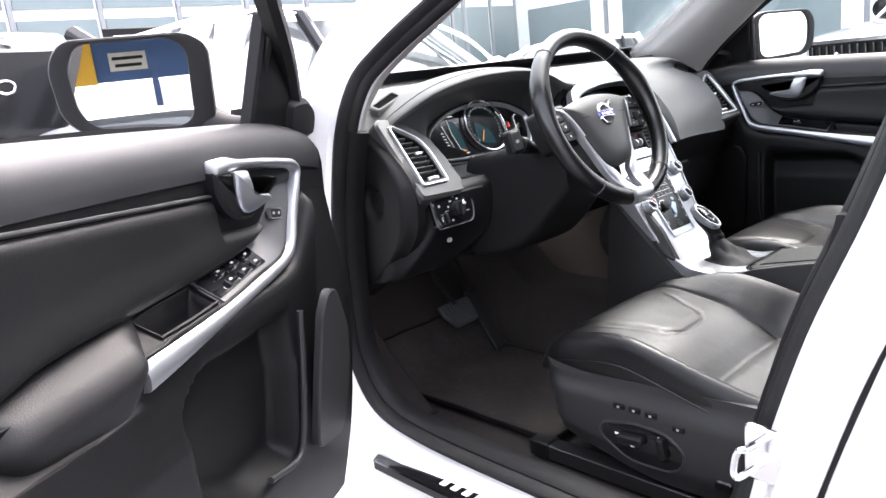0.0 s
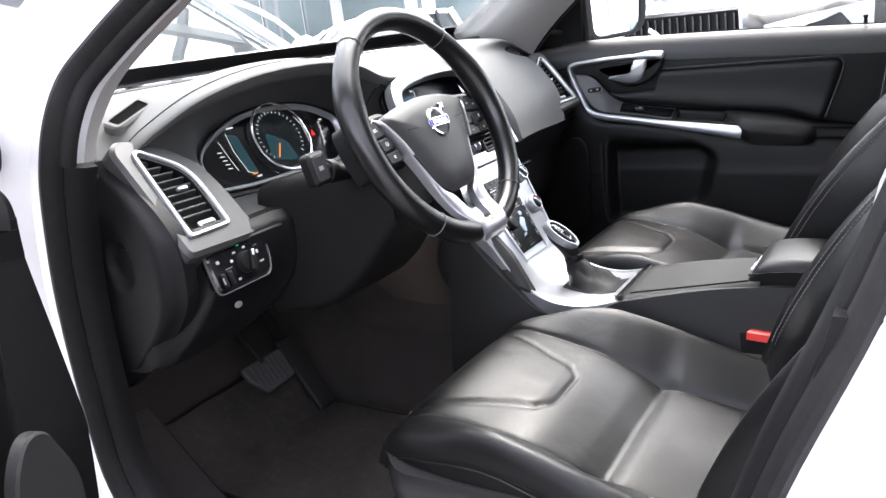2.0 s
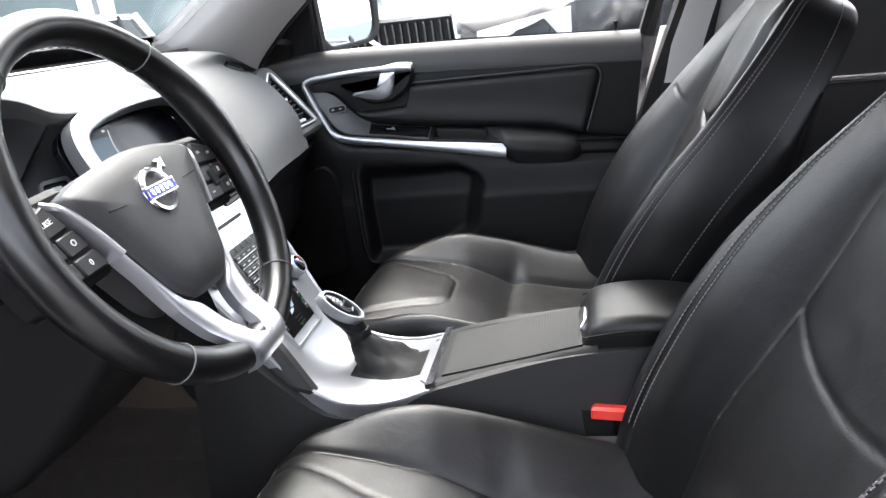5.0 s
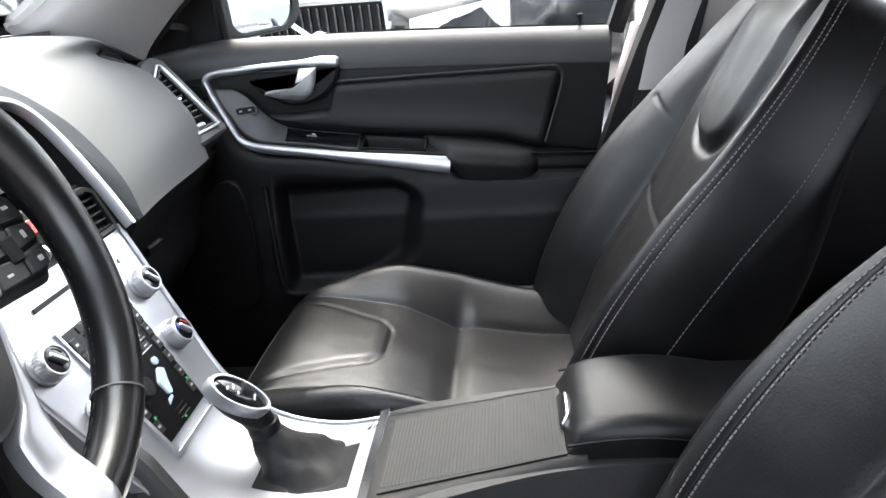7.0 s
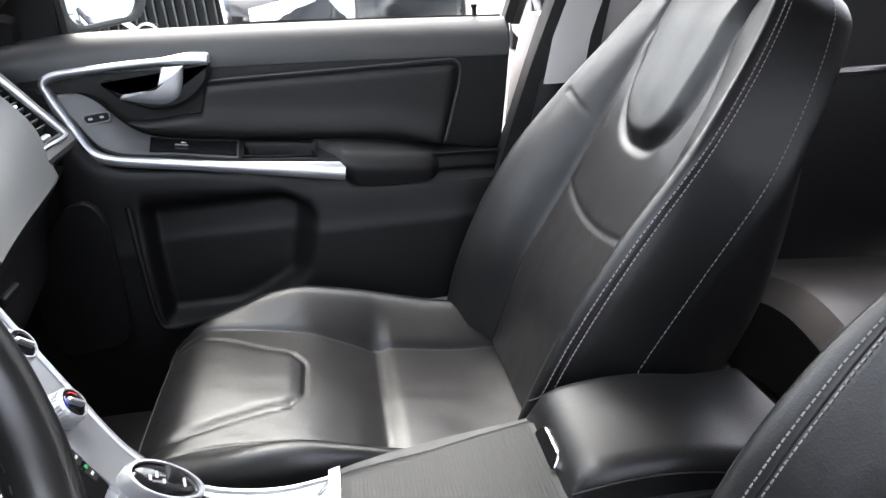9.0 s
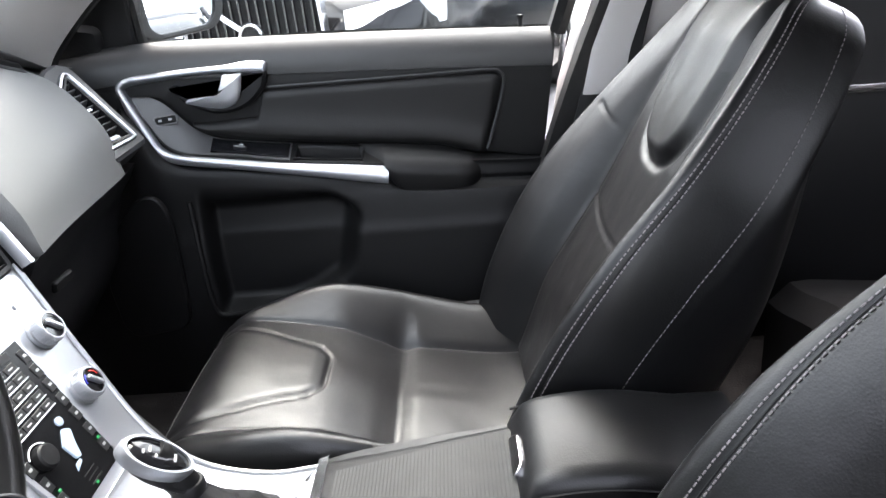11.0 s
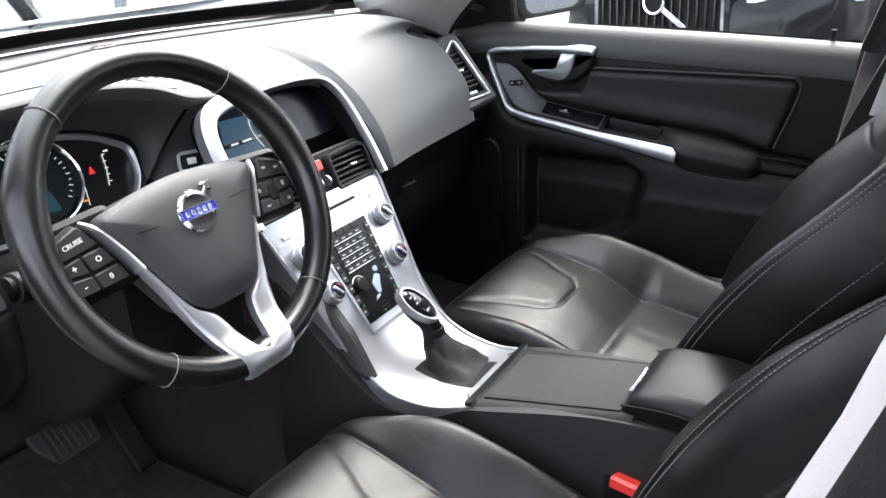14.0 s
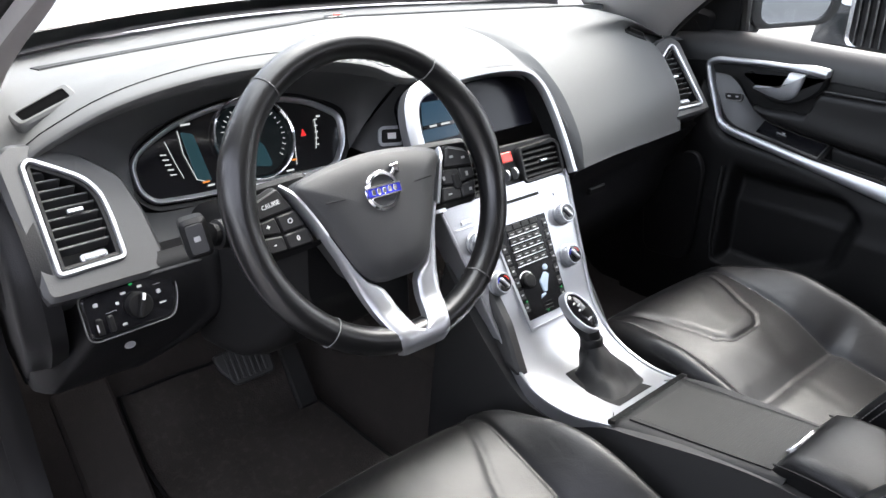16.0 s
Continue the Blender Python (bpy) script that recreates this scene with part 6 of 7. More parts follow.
    part("window_frame", move(band(hoop, [(-0.016, -0.014), (-0.016, 0.010), (0.0, 0.016), (0.016, 0.010), (0.016, -0.014)], [(-1, 0, -0.3)] * 60), mm), RUBBER, door, "black window frame")
    part("lock_pin", lathe([(0.0075, -0.002), (0.0045, 0.003), (0.004, 0.014), (0.006, 0.018), (0.006, 0.022), (0.0, 0.0235)], 14, mm @ Matrix.Translation((0.838, -0.172, belt_z(-0.172) + 0.004))), DARK, door, "black lock pin")
    # triangular inner cover at the mirror, with its bulged front
    front = 0.03 if open_door else 0.0
    tri = [(0.748 + front, 1.118), (0.535 if open_door else 0.566, 1.143), (0.530 if open_door else 0.545, 1.335), (0.570, 1.335), (0.660 + 0.5 * front, 1.252), (0.735 + front, 1.175)]
    side_m = mm @ axes((0.846, 0, 1.14), (0, 1, 0), (-0.14 if open_door else -0.24, 0, 1), (-1, 0, -0.14 if open_door else -0.24)) @ Matrix.Translation((0, -1.14, 0))
    cover = part("mirror_triangle", plate(rounded(tri, [0.01, 0.012, 0.008, 0.008, 0.04, 0.02], 5), -0.015, 0.008, 0.005, side_m), HARD, door, "black triangular cover inside the mirror")
    part("cover_bulge", plate(rounded([(0.748 + front, 1.135), (0.630 + front, 1.128), (0.618 + front, 1.20), (0.690 + front, 1.212), (0.742 + front, 1.19)], [0.02, 0.01, 0.02, 0.03, 0.03], 5), -0.02, 0.020, 0.010, side_m), HARD, cover)
    part("triangle_post", move(tube(spline([(0.858, 0.560, 1.135), (0.838, 0.556, 1.23), (0.805, 0.548, 1.35)], 8), 0.012, 8), mm), RUBBER, door, "black rubber guide of the window")
    # outer skin, edge and mirror
    part("outer_skin", move(sheet(lambda u, v: (0.885 + 0.04 * math.sin(math.pi * v), 0.775 - 0.06 * v - (0.920 + 0.02 * v) * u, 0.42 + (0.695 - 0.035 * u) * v), 24, 16, (-0.022, 0, 0)), mm), WHITE, door, "white door skin")
    part("door_shut_face", move(sheet(lambda u, v: (0.815 + 0.075 * u, 0.745 - 0.03 * v, 0.45 + 0.64 * v), 4, 12, (0, -0.02, 0)), mm), WHITE, door)
    nrm = Vector((-0.526, -0.851, 0.022) if open_door else (-0.482, -0.876, 0.06)).normalized()
    ax = Vector((0.876, -0.482, roll)).normalized()
    ax = (ax - nrm * ax.dot(nrm)).normalized()
    gl = axes((1.050, 0.538, 1.232 - drop), ax, nrm.cross(ax), nrm)
    shell_o = rounded([(-0.122, -0.066), (-0.095, -0.084), (0.085, -0.076), (0.120, -0.045), (0.130, 0.040), (0.105, 0.080), (-0.09, 0.084), (-0.125, 0.062)], 0.03, 5)
    rows = [[(p * k).to_3d() + Vector((dx, 0, z)) for p in shell_o] for k, z, dx in ((1.0, -0.030, 0), (1.02, -0.034, -0.002), (1.03, -0.045, -0.012), (0.99, -0.070, -0.030), (0.85, -0.100, -0.040), (0.50, -0.125, -0.030))]
    mirror = part("door_mirror", move(loft(rows, True, True), mm @ gl), WHITE, door, "white door mirror housing")
    glass_o = [Vector(((p.x * (0.745 if open_door else 0.80) + (0.004 if open_door else 0)), p.y * 0.88 + 0.002)) for p in shell_o]
    rim = []
    for z, o in ((-0.030, shell_o), (-0.006, [p * 1.01 for p in shell_o]), (0.004, [p * 0.985 for p in shell_o]), (0.006, [p * 0.5 + q * 0.5 for p, q in zip(shell_o, glass_o)]), (0.004, glass_o), (-0.006, [p * 0.985 for p in glass_o])):
        rim.append([p.to_3d() + Vector((0, 0, z)) for p in o])
    part("mirror_frame", move(loft(rim, True), mm @ gl), HARD, mirror, "black frame round the mirror glass")
    part("mirror_glass", plate(glass_o, -0.03, -0.001, 0.0008, mm @ gl), MIRROR, mirror, "mirror glass")
    part("mirror_foot", move(tube(spline([(0.865, 0.61, 1.150), (0.91, 0.61, 1.145), (0.96, 0.615, 1.155), (1.0, 0.62, 1.175)], 10), [0.03, 0.03, 0.028, 0.028, 0.028, 0.03, 0.032, 0.034, 0.034, 0.03], 12, squash=0.7), mm), HARD, door, "black mirror foot")
    return door


build_door("passenger_door", "closed passenger door in black with silver trim and raised window", Matrix(), (0.80, 0.25, 0.44), False)
# the driver's door stands wide open
DOOR_M = Matrix(((0.5454, 0.825, 0.148, -1.2148), (-0.8261, 0.5589, -0.0713, -0.3815), (-0.1416, -0.0834, 0.9864, -0.0324), (0, 0, 0, 1)))
build_door("driver_door", "wide open driver's door in black with silver trim", DOOR_M @ FLIP, (-1.0, 0.5, 0.44), True, 0.022, -0.14)

# ---- front seats ----
CUSH_Z = curve1([(-0.26, 0.612), (-0.12, 0.616), (0.0, 0.636), (0.03, 0.634), (0.07, 0.654), (0.13, 0.679), (0.20, 0.692), (0.26, 0.699), (0.305, 0.697), (0.338, 0.680), (0.360, 0.658), (0.372, 0.640), (0.374, 0.630)])
CUSH_B = curve1([(-0.26, 0.150), (-0.12, 0.145), (0.0, 0.143), (0.12, 0.150), (0.24, 0.160), (0.34, 0.172), (0.374, 0.165)])
CUSH_HALF = curve1([(-0.26, 0.225), (-0.10, 0.240), (0.05, 0.243), (0.20, 0.236), (0.29, 0.220), (0.34, 0.205), (0.374, 0.195)])
BACK_B = curve1([(0.0, 0.150), (0.2, 0.150), (0.34, 0.150), (0.46, 0.140), (0.56, 0.120), (0.68, 0.095)])
CREST_X = curve1([(0.0, 0.205), (0.15, 0.208), (0.30, 0.210), (0.44, 0.212), (0.54, 0.190), (0.62, 0.162), (0.68, 0.130)])
CREST_D = curve1([(0.0, 0.066), (0.10, 0.082), (0.22, 0.085), (0.34, 0.075), (0.45, 0.054), (0.55, 0.032), (0.68, 0.004)])
SIDE_X = curve1([(0.0, 0.240), (0.12, 0.256), (0.30, 0.264), (0.45, 0.246), (0.54, 0.218), (0.62, 0.184), (0.68, 0.150)])
SIDE_D = curve1([(0.0, 0.006), (0.22, 0.004), (0.34, -0.010), (0.45, -0.034), (0.55, -0.050), (0.68, -0.064)])
BULGE = curve1([(0.0, 0.010), (0.22, 0.012), (0.34, 0.008), (0.45, 0.0), (0.55, -0.004), (0.68, -0.004)])
BOLSTER_Z = curve1([(-0.26, 0.648), (-0.11, 0.668), (-0.01, 0.692), (0.09, 0.720), (0.145, 0.731), (0.195, 0.729), (0.25, 0.717), (0.305, 0.703), (0.338, 0.684), (0.360, 0.662), (0.372, 0.642), (0.374, 0.631)])


def smooth_run(keys, counts):
    """A smooth line through (x, y) keys, each span cut into its own count of pieces."""
    pts = [Vector((*k, 0)) for k in keys]
    out = []
    for k, n in enumerate(counts):
        b, c = pts[k], pts[k + 1]
        a = pts[k - 1] if k else Vector((2 * b.x - c.x, c.y, 0))
        d = pts[k + 2] if k + 2 < len(pts) else c * 2 - b
        for i in range(n):
            u = i / n
            out.append(0.5 * (2 * b + (c - a) * u + (2 * a - 5 * b + 4 * c - d) * u * u + (3 * b - a - 3 * c + d) * u ** 3))
    return out + [pts[-1]]


CUSH_COUNTS = (22, 8, 5, 6, 6, 5, 3, 2, 3)
CUSH_EDGE = sum(CUSH_COUNTS[:5])


def cushion_half(y):
    """Half of the cushion's section at y, from its middle over the bolster and the sewn edge to its underside."""
    z, b, h = CUSH_Z(y), CUSH_B(y), CUSH_HALF(y)
    r = BOLSTER_Z(y) - z
    low = min(z, 0.556 + 0.060 * step(0.20, 0.33, y))
    keys = [(0, z + 0.003), (b - 0.022, z), (b - 0.004, z - 0.001), (b + 0.008, z + 0.10 * r + 0.003), (h - 0.024, z + r), (h - 0.001, z + r - 0.012), (h + 0.003, max(z + r - 0.050, low)),
            (h - 0.004, low + 0.012), (h - 0.02, low), (0, low)]
    ph = 0.069 + 0.072 * step(0.13, 0.34, y)
    out = []
    for i, p in enumerate(smooth_run(keys, CUSH_COUNTS)):
        x, zz = p.x, p.y
        if i <= CUSH_EDGE:
            corner = 0.020 * step(ph - 0.040, ph, x) ** 2
            line = max(bell(x - ph, 0.0032) * step(0.150, 0.162, y), bell(y - 0.139 - corner, 0.0040) * step(ph + 0.004, ph - 0.004, x))
            inside = step(-0.002, 0.020, ph - x) * step(-0.002, 0.024, y - 0.139 - corner)
            seen = step(0.374, 0.345, y)
            zz += (0.0036 * inside - 0.0030 * line) * seen
            zz -= 0.0030 * bell(x - b, 0.0036) * step(0.365, 0.33, y)
            zz -= 0.0030 * bell(y - 0.030, 0.0040) * step(b, b - 0.008, x)
            zz += 0.0008 * noise.noise(Vector((x * 24, y * 17, 3))) + 0.0002 * noise.noise(Vector((x * 70, y * 50, 9)))
        out.append(Vector((x, y, zz)))
    return out


def back_frame(s):
    """A point of the backrest's middle line and its forward direction, s metres up from the hinge."""
    lean = radians(27)
    return Vector((0, -0.170 - math.sin(lean) * s, 0.60 + math.cos(lean) * s)), Vector((0, math.cos(lean), math.sin(lean)))


BACK_COUNTS = (14, 10, 6, 5, 9, 8, 24, 4, 3, 4, 4, 4)
CREST = sum(BACK_COUNTS[:5])
SIDE = sum(BACK_COUNTS[:8])
SEAM = CREST + 8 + 14


def back_half(s, yoke=1.0):
    """Half of the backrest's section, s up the back, as (across, forward): middle, bolster crest, side seam, rear."""
    b, cx, cd, hx, hd = BACK_B(s), CREST_X(s), CREST_D(s), SIDE_X(s), SIDE_D(s)
    rd = 0.098 - 0.026 * step(0.30, 0.58, s)
    d0 = 0.006 + 0.016 * bell(s - 0.17, 0.11) - 0.012 * step(0.60, 0.68, s)
    keys = [(0, d0), (b * 0.55, d0 + 0.001), (b - 0.020, d0 + 0.001), (b, d0 + 0.004), (b + 0.45 * (cx - b), d0 + 0.62 * (cd - d0)), (cx, cd),
            (cx + 0.60 * (hx - cx), cd + 0.004 + BULGE(s)), (hx - 0.006, cd - 0.022 + 0.6 * BULGE(s)), (hx, hd), (hx, hd - 0.026), (hx - 0.014, -rd), (hx - 0.06, -rd - 0.024), (0, -rd - 0.030)]
    hp = 0.083 + 0.018 * step(0.46, 0.60, s)
    foot = 0.430
    out = []
    for i, p in enumerate(smooth_run(keys, BACK_COUNTS)):
        x, d = p.x, p.y
        if i <= CREST:
            # raised panel below the head, round at its foot
            q = math.hypot(max(x - (hp - 0.070), 0) / 0.070, max(foot + 0.075 - s, 0) / 0.075) if s < foot + 0.075 else 1 + (x - hp) / 0.070
            d += 0.012 * step(1.02, 0.70, q) - 0.005 * bell(q - 1.06, 0.09)
            d -= 0.0030 * bell(x - b, 0.005)
            d -= 0.0024 * bell(s - 0.300 - 0.03 * (x / b) ** 2, 0.0042) * step(b, b - 0.008, x)
            d -= yoke * 0.0026 * bell(s - 0.455 + 0.45 * (cx - x) ** 1.0 * 0.9, 0.0036) * step(b + 0.012, b + 0.03, x)
            d += 0.0009 * noise.noise(Vector((x * 22, s * 16, 7))) + 0.0002 * noise.noise(Vector((x * 70, s * 55, 2)))
        d -= 0.0032 * bell(i - SEAM, 1.2) if yoke else 0.0026 * bell(i - CREST - 2, 0.6)
        out.append((x, d))
    return out


def back_ring(s, scale=1.0, yoke=1.0):
    o, n = back_frame(s)
    half = [(x * (0.35 + 0.65 * scale), -0.062 + (d + 0.062) * scale) for x, d in back_half(min(s, 0.668), yoke)]
    right = [o + Vector((x, 0, 0)) + n * d for x, d in half]
    return right + [Vector((-p.x, p.y, p.z)) for p in reversed(right[1:-1])]


def stitch_row(path, gap=0.0065, size=(0.0042, 0.0010, 0.0008), up=(0, 0, 1)):
    """Single stitches along a path, in one mesh."""
    out, left = [], 0.0
    for a, b in zip(path, path[1:]):
        d = b - a
        l = d.length
        while left < l:
            p = a + d * (left / l)
            x = d.normalized()
            z = (Vector(up) - x * x.dot(Vector(up))).normalized()
            out.append(move(box(size[0], size[1], size[2], 0.0004), axes(p, x, z.cross(x), z)))
            left += gap
        left -= l
    return merge(*out)


def build_seat(name, label, x, y, driver):
    seat = thing(name, label, "car seat", (x, y, 0.44))
    m = Matrix.Translation((0, 0, -0.44))
    ys = [-0.25 + 0.37 * k / 60 for k in range(60)] + [0.12 + 0.05 * k / 22 for k in range(22)] + [0.17 + 0.15 * k / 24 for k in range(24)] + [0.32 + 0.054 * k / 22 for k in range(23)]
    halves = [cushion_half(yy) for yy in ys]
    rows = [h + [Vector((-p.x, p.y, p.z)) for p in reversed(h[1:-1])] for h in halves]
    part("cushion", move(loft(rows, True, True), m), LEATHER_WORN if driver else LEATHER, seat, "black leather cushion with seams", 60)
    ring = [back_ring(0.02 + 0.63 * k / 150, 1.0, 0.0 if driver else 1.0) for k in range(151)]
    ring += [back_ring(0.65 + 0.040 * math.sin(radians(a)), math.cos(radians(a)) ** 0.7, 0.0 if driver else 1.0) for a in (12, 25, 38, 50, 61, 70, 78, 84)]
    back = part("backrest", move(loft(ring, True, True), m), LEATHER, seat, "black leather backrest with deep side bolsters", 60)
    # double sewing along the crests of the bolsters, single sewing along the sides
    n = len(ring[0])
    for s in (-1, 1):
        at = (lambda r, k: r[k]) if s > 0 else (lambda r, k: r[n - k])
        l2, l3, outer, line = [], [], [], []
        ups = []
        for j in range(14, 157):
            r = ring[j]
            k, w = (CREST + 2, 1) if driver else (SEAM, 3)
            p, a, b = at(r, k), at(r, k - w), at(r, k + w)
            nn = (b - a).cross(ring[min(j + 1, len(ring) - 1)][0] - ring[j - 1][0]).normalized()
            nn = nn if nn.dot(Vector((s, 1, 0.4))) > 0 else -nn
            line.append(p + nn * 0.0002)
            l2.append(a + nn * 0.0006)
            l3.append(b + nn * 0.0006)
            ups.append(nn)
            outer.append(at(r, SIDE) + Vector((s * 0.0008, 0.0003, 0)))
        up = sum(ups, Vector()).normalized()
        part("bolster_seam", move(tube(line, 0.0012, 5), m), DARK, back)
        tagged(part("bolster_stitches", move(merge(stitch_row(l2, size=(0.0044, 0.0014, 0.0010), up=up), stitch_row(l3, size=(0.0044, 0.0014, 0.0010), up=up)), m), THREAD, back, "grey double stitching"), kind="stuff")
        tagged(part("side_stitches", move(stitch_row(outer, 0.007, up=(s, 0.5, 0)), m), THREAD, back, "grey side stitching"), kind="stuff")
        edge, edge2 = [], []
        for h in halves[6:122]:
            p, a, b = h[CUSH_EDGE + 5], h[CUSH_EDGE + 3], h[CUSH_EDGE + 7]
            edge.append(Vector((s * (p.x + 0.0010), p.y, p.z)))
            q = p + (a - b).normalized() * 0.008
            edge2.append(Vector((s * (q.x + 0.0012), q.y, q.z)))
        part("cushion_piping", move(tube(edge, 0.0018, 6), m), LEATHER, seat)
        tagged(part("cushion_stitches", move(stitch_row(edge2, 0.0065, up=(s, 0, 0.3)), m), DARK if driver else THREAD, seat, "stitching along the cushion's side"), kind="stuff")
    k = len(ys) - 8
    front = [Vector((p.x, p.y + 0.0008, p.z)) for p in reversed(halves[k][:CUSH_EDGE + 4])] + [Vector((-p.x, p.y + 0.0008, p.z)) for p in halves[k][1:CUSH_EDGE + 4]]
    part("front_seam", move(tube(front, 0.0014, 5), m), DARK, seat)
    # head restraint, close over the backrest
    rows = []
    for k in range(13):
        t = k / 12
        c, nn = back_frame(0.690 + 0.19 * t)
        w, d = 0.132 * (0.72 + 0.28 * math.sin(math.pi * (0.12 + 0.80 * t))) , 0.052 * (0.35 + 0.65 * math.sin(math.pi * (0.06 + 0.88 * t)))
        rows.append([c + Vector((w * math.copysign(abs(math.cos(a)) ** 0.6, math.cos(a)), 0, 0)) + nn * (d * math.sin(a) - 0.030 + 0.03 * t) for a in [2 * math.pi * j / 32 for j in range(32)]])
    part("head_restraint", move(loft(rows, True, True), m), LEATHER, seat, "black leather head restraint")
    # base with its side valance
    def valance(s):
        def fn(u, v):
            yy = -0.28 + 0.625 * u
            k = step(0.88, 1.0, u)
            zt = 0.662 - 0.016 * step(0.5, 1.0, u) + 0.006 * bell(u - 0.25, 0.2)
            zb = 0.478 + 0.050 * step(0.55, 1.0, u)
            bulge = 0.014 * step(0.92, 0.70, v) * step(1.0, 0.86, u)
            return s * (0.246 + bulge - 0.046 * k * k - 0.012 * step(0.25, 0.0, v)), yy + 0.015 * k * v, zb + (zt - zb) * v
        return fn
    for s in (-1, 1):
        val = part("side_valance", move(sheet(valance(s), 44, 26, (-s * 0.03, 0, 0)), m), VALANCE, seat, "dark grey plastic seat valance", 50)
        if driver and s < 0:
            side = axes((-0.2600, 0, 0), (0, 1, 0), (0, 0, 1), (-1, 0, 0))
            well = rounded([(0.045, 0.512), (0.130, 0.510), (0.192, 0.545), (0.185, 0.572), (0.120, 0.586), (0.055, 0.584), (0.020, 0.560), (0.022, 0.530)], 0.020, 5)
            part("control_rim", move(band([p.to_3d() for p in well], [(-0.003, -0.008), (-0.003, 0.0015), (0.0, 0.003), (0.003, 0.0015), (0.003, -0.008)], (0, 0, 1), True), m @ side), VALANCE, val)
            part("seat_control_well", move(plate(well, -0.006, 0.0012, 0.001), m @ side), GLOSS, val, "sunk panel with seat controls")
            part("slide_switch", move(box(0.052, 0.017, 0.014, 0.007), m @ side @ pose(0.122, 0.556, 0.001, 0, 0, -4)), HARD, val)
            part("recline_switch", move(box(0.014, 0.040, 0.013, 0.006), m @ side @ pose(0.060, 0.556, 0.001, 0, 0, -10)), HARD, val)
            for px_, pz_ in ((0.122, 0.541), (0.154, 0.557), (0.066, 0.572), (0.064, 0.541)):
                part("switch_mark", move(box(0.008, 0.005, 0.001, 0.001), m @ side @ pose(px_, pz_, 0.0012)), PRINT, val)
            for yy, zz in ((0.147, 0.612), (0.115, 0.612), (0.082, 0.611), (0.030, 0.600)):
                btn = part("memory_button", move(box(0.024, 0.011, 0.004, 0.003), m @ side @ pose(yy, zz, -0.001, 0, 0, -3)), DARK, val)
                part("button_mark", move(box(0.005, 0.004, 0.0008, 0.001), m @ side @ pose(yy, zz, 0.0030)), DIM, btn)
            part("lever_button", move(box(0.032, 0.022, 0.008, 0.008), m @ side @ pose(-0.050, 0.520, -0.002)), GLOSS, val)
    part("seat_frame", move(sheet(lambda u, v: (-0.205 + 0.41 * u, -0.22 + 0.48 * v, 0.50), 4, 4, (0, 0, 0.06)), m), DARK, seat)
    for s in (-1, 1):
        rail = part("seat_rail", move(box(0.036, 0.66, 0.030, 0.003), m @ Matrix.Translation((s * 0.232, 0.03, 0.440))), RAIL, seat, "black steel seat rail")
        part("rail_cap", move(box(0.042, 0.050, 0.034, 0.006), m @ Matrix.Translation((s * 0.232, 0.355, 0.440))), HARD, rail)
    return seat


RAIL = material("black_painted_steel", (0.012, 0.012, 0.012), 0.3, vary=0.2, spec=0.5)
build_seat("driver_seat", "black leather driver seat with power controls and worn cushion", -0.372, 0.0, True)
build_seat("passenger_seat", "black leather passenger seat with stitched bolsters", 0.376, 0.055, False)

# rear bench
bench = thing("rear_bench", "black leather rear bench seat", "car seat", (0, -0.90, 0.43))
part("bench_cushion", sheet(lambda u, v: (-0.68 + 1.36 * u, 0.28 - 0.50 * v, 0.23 - 0.05 * v + 0.02 * math.cos(3 * math.pi * (2 * u - 1)) - 0.05 * step(0.1, 0.0, v)), 40, 14, (0, 0, -0.16)), ARM_SKIN, bench)
part("bench_back", sheet(lambda u, v: (-0.66 + 1.32 * u, -0.20 - 0.20 * v + 0.02 * math.cos(3 * math.pi * (2 * u - 1)), 0.20 + 0.58 * v), 40, 14, (0, -0.10, 0)), ARM_SKIN, bench)

# belts and buckle
belt = thing("seat_belt", "black woven passenger seat belt hanging by the pillar", "seat belt", (0.72, -0.35, 0.5))
strap = spline([(0.655, -0.415, 1.42), (0.675, -0.365, 1.20), (0.695, -0.335, 1.02), (0.715, -0.32, 0.80), (0.725, -0.31, 0.55)], 24)
part("strap", move(band(strap, [(-0.023, -0.0008), (-0.023, 0.0008), (0.023, 0.0008), (0.023, -0.0008)], (-0.6, 0.8, 0)), (-0.72, 0.35, -0.5)), DARK, belt, "black woven strap")
belt2 = thing("seat_belt", "black woven driver's seat belt hanging by the pillar", "seat belt", (-0.72, -0.35, 0.5))
part("strap", move(band([FLIP @ p for p in strap], [(-0.023, -0.0008), (-0.023, 0.0008), (0.023, 0.0008), (0.023, -0.0008)], (0.6, 0.8, 0)), (0.72, 0.35, -0.5)), DARK, belt2, "black woven strap")
buckle = thing("belt_buckle", "black belt buckle with a red release button", "buckle", (-0.104, -0.084, 0.578))
part("buckle_body", move(box(0.056, 0.030, 0.115, 0.008), pose(0, 0, 0, 12, 0, 82)), DARK, buckle)
part("release_button", move(plate(rounded([(-0.026, -0.012), (0.026, -0.012), (0.026, 0.010), (-0.026, 0.010)], 0.005), 0.0, 0.016, 0.004), Matrix.Translation((0.0, -0.02, 0.105)) @ pose(0, 0, 0, 12, 0, 82)), RED, buckle, "red release button")

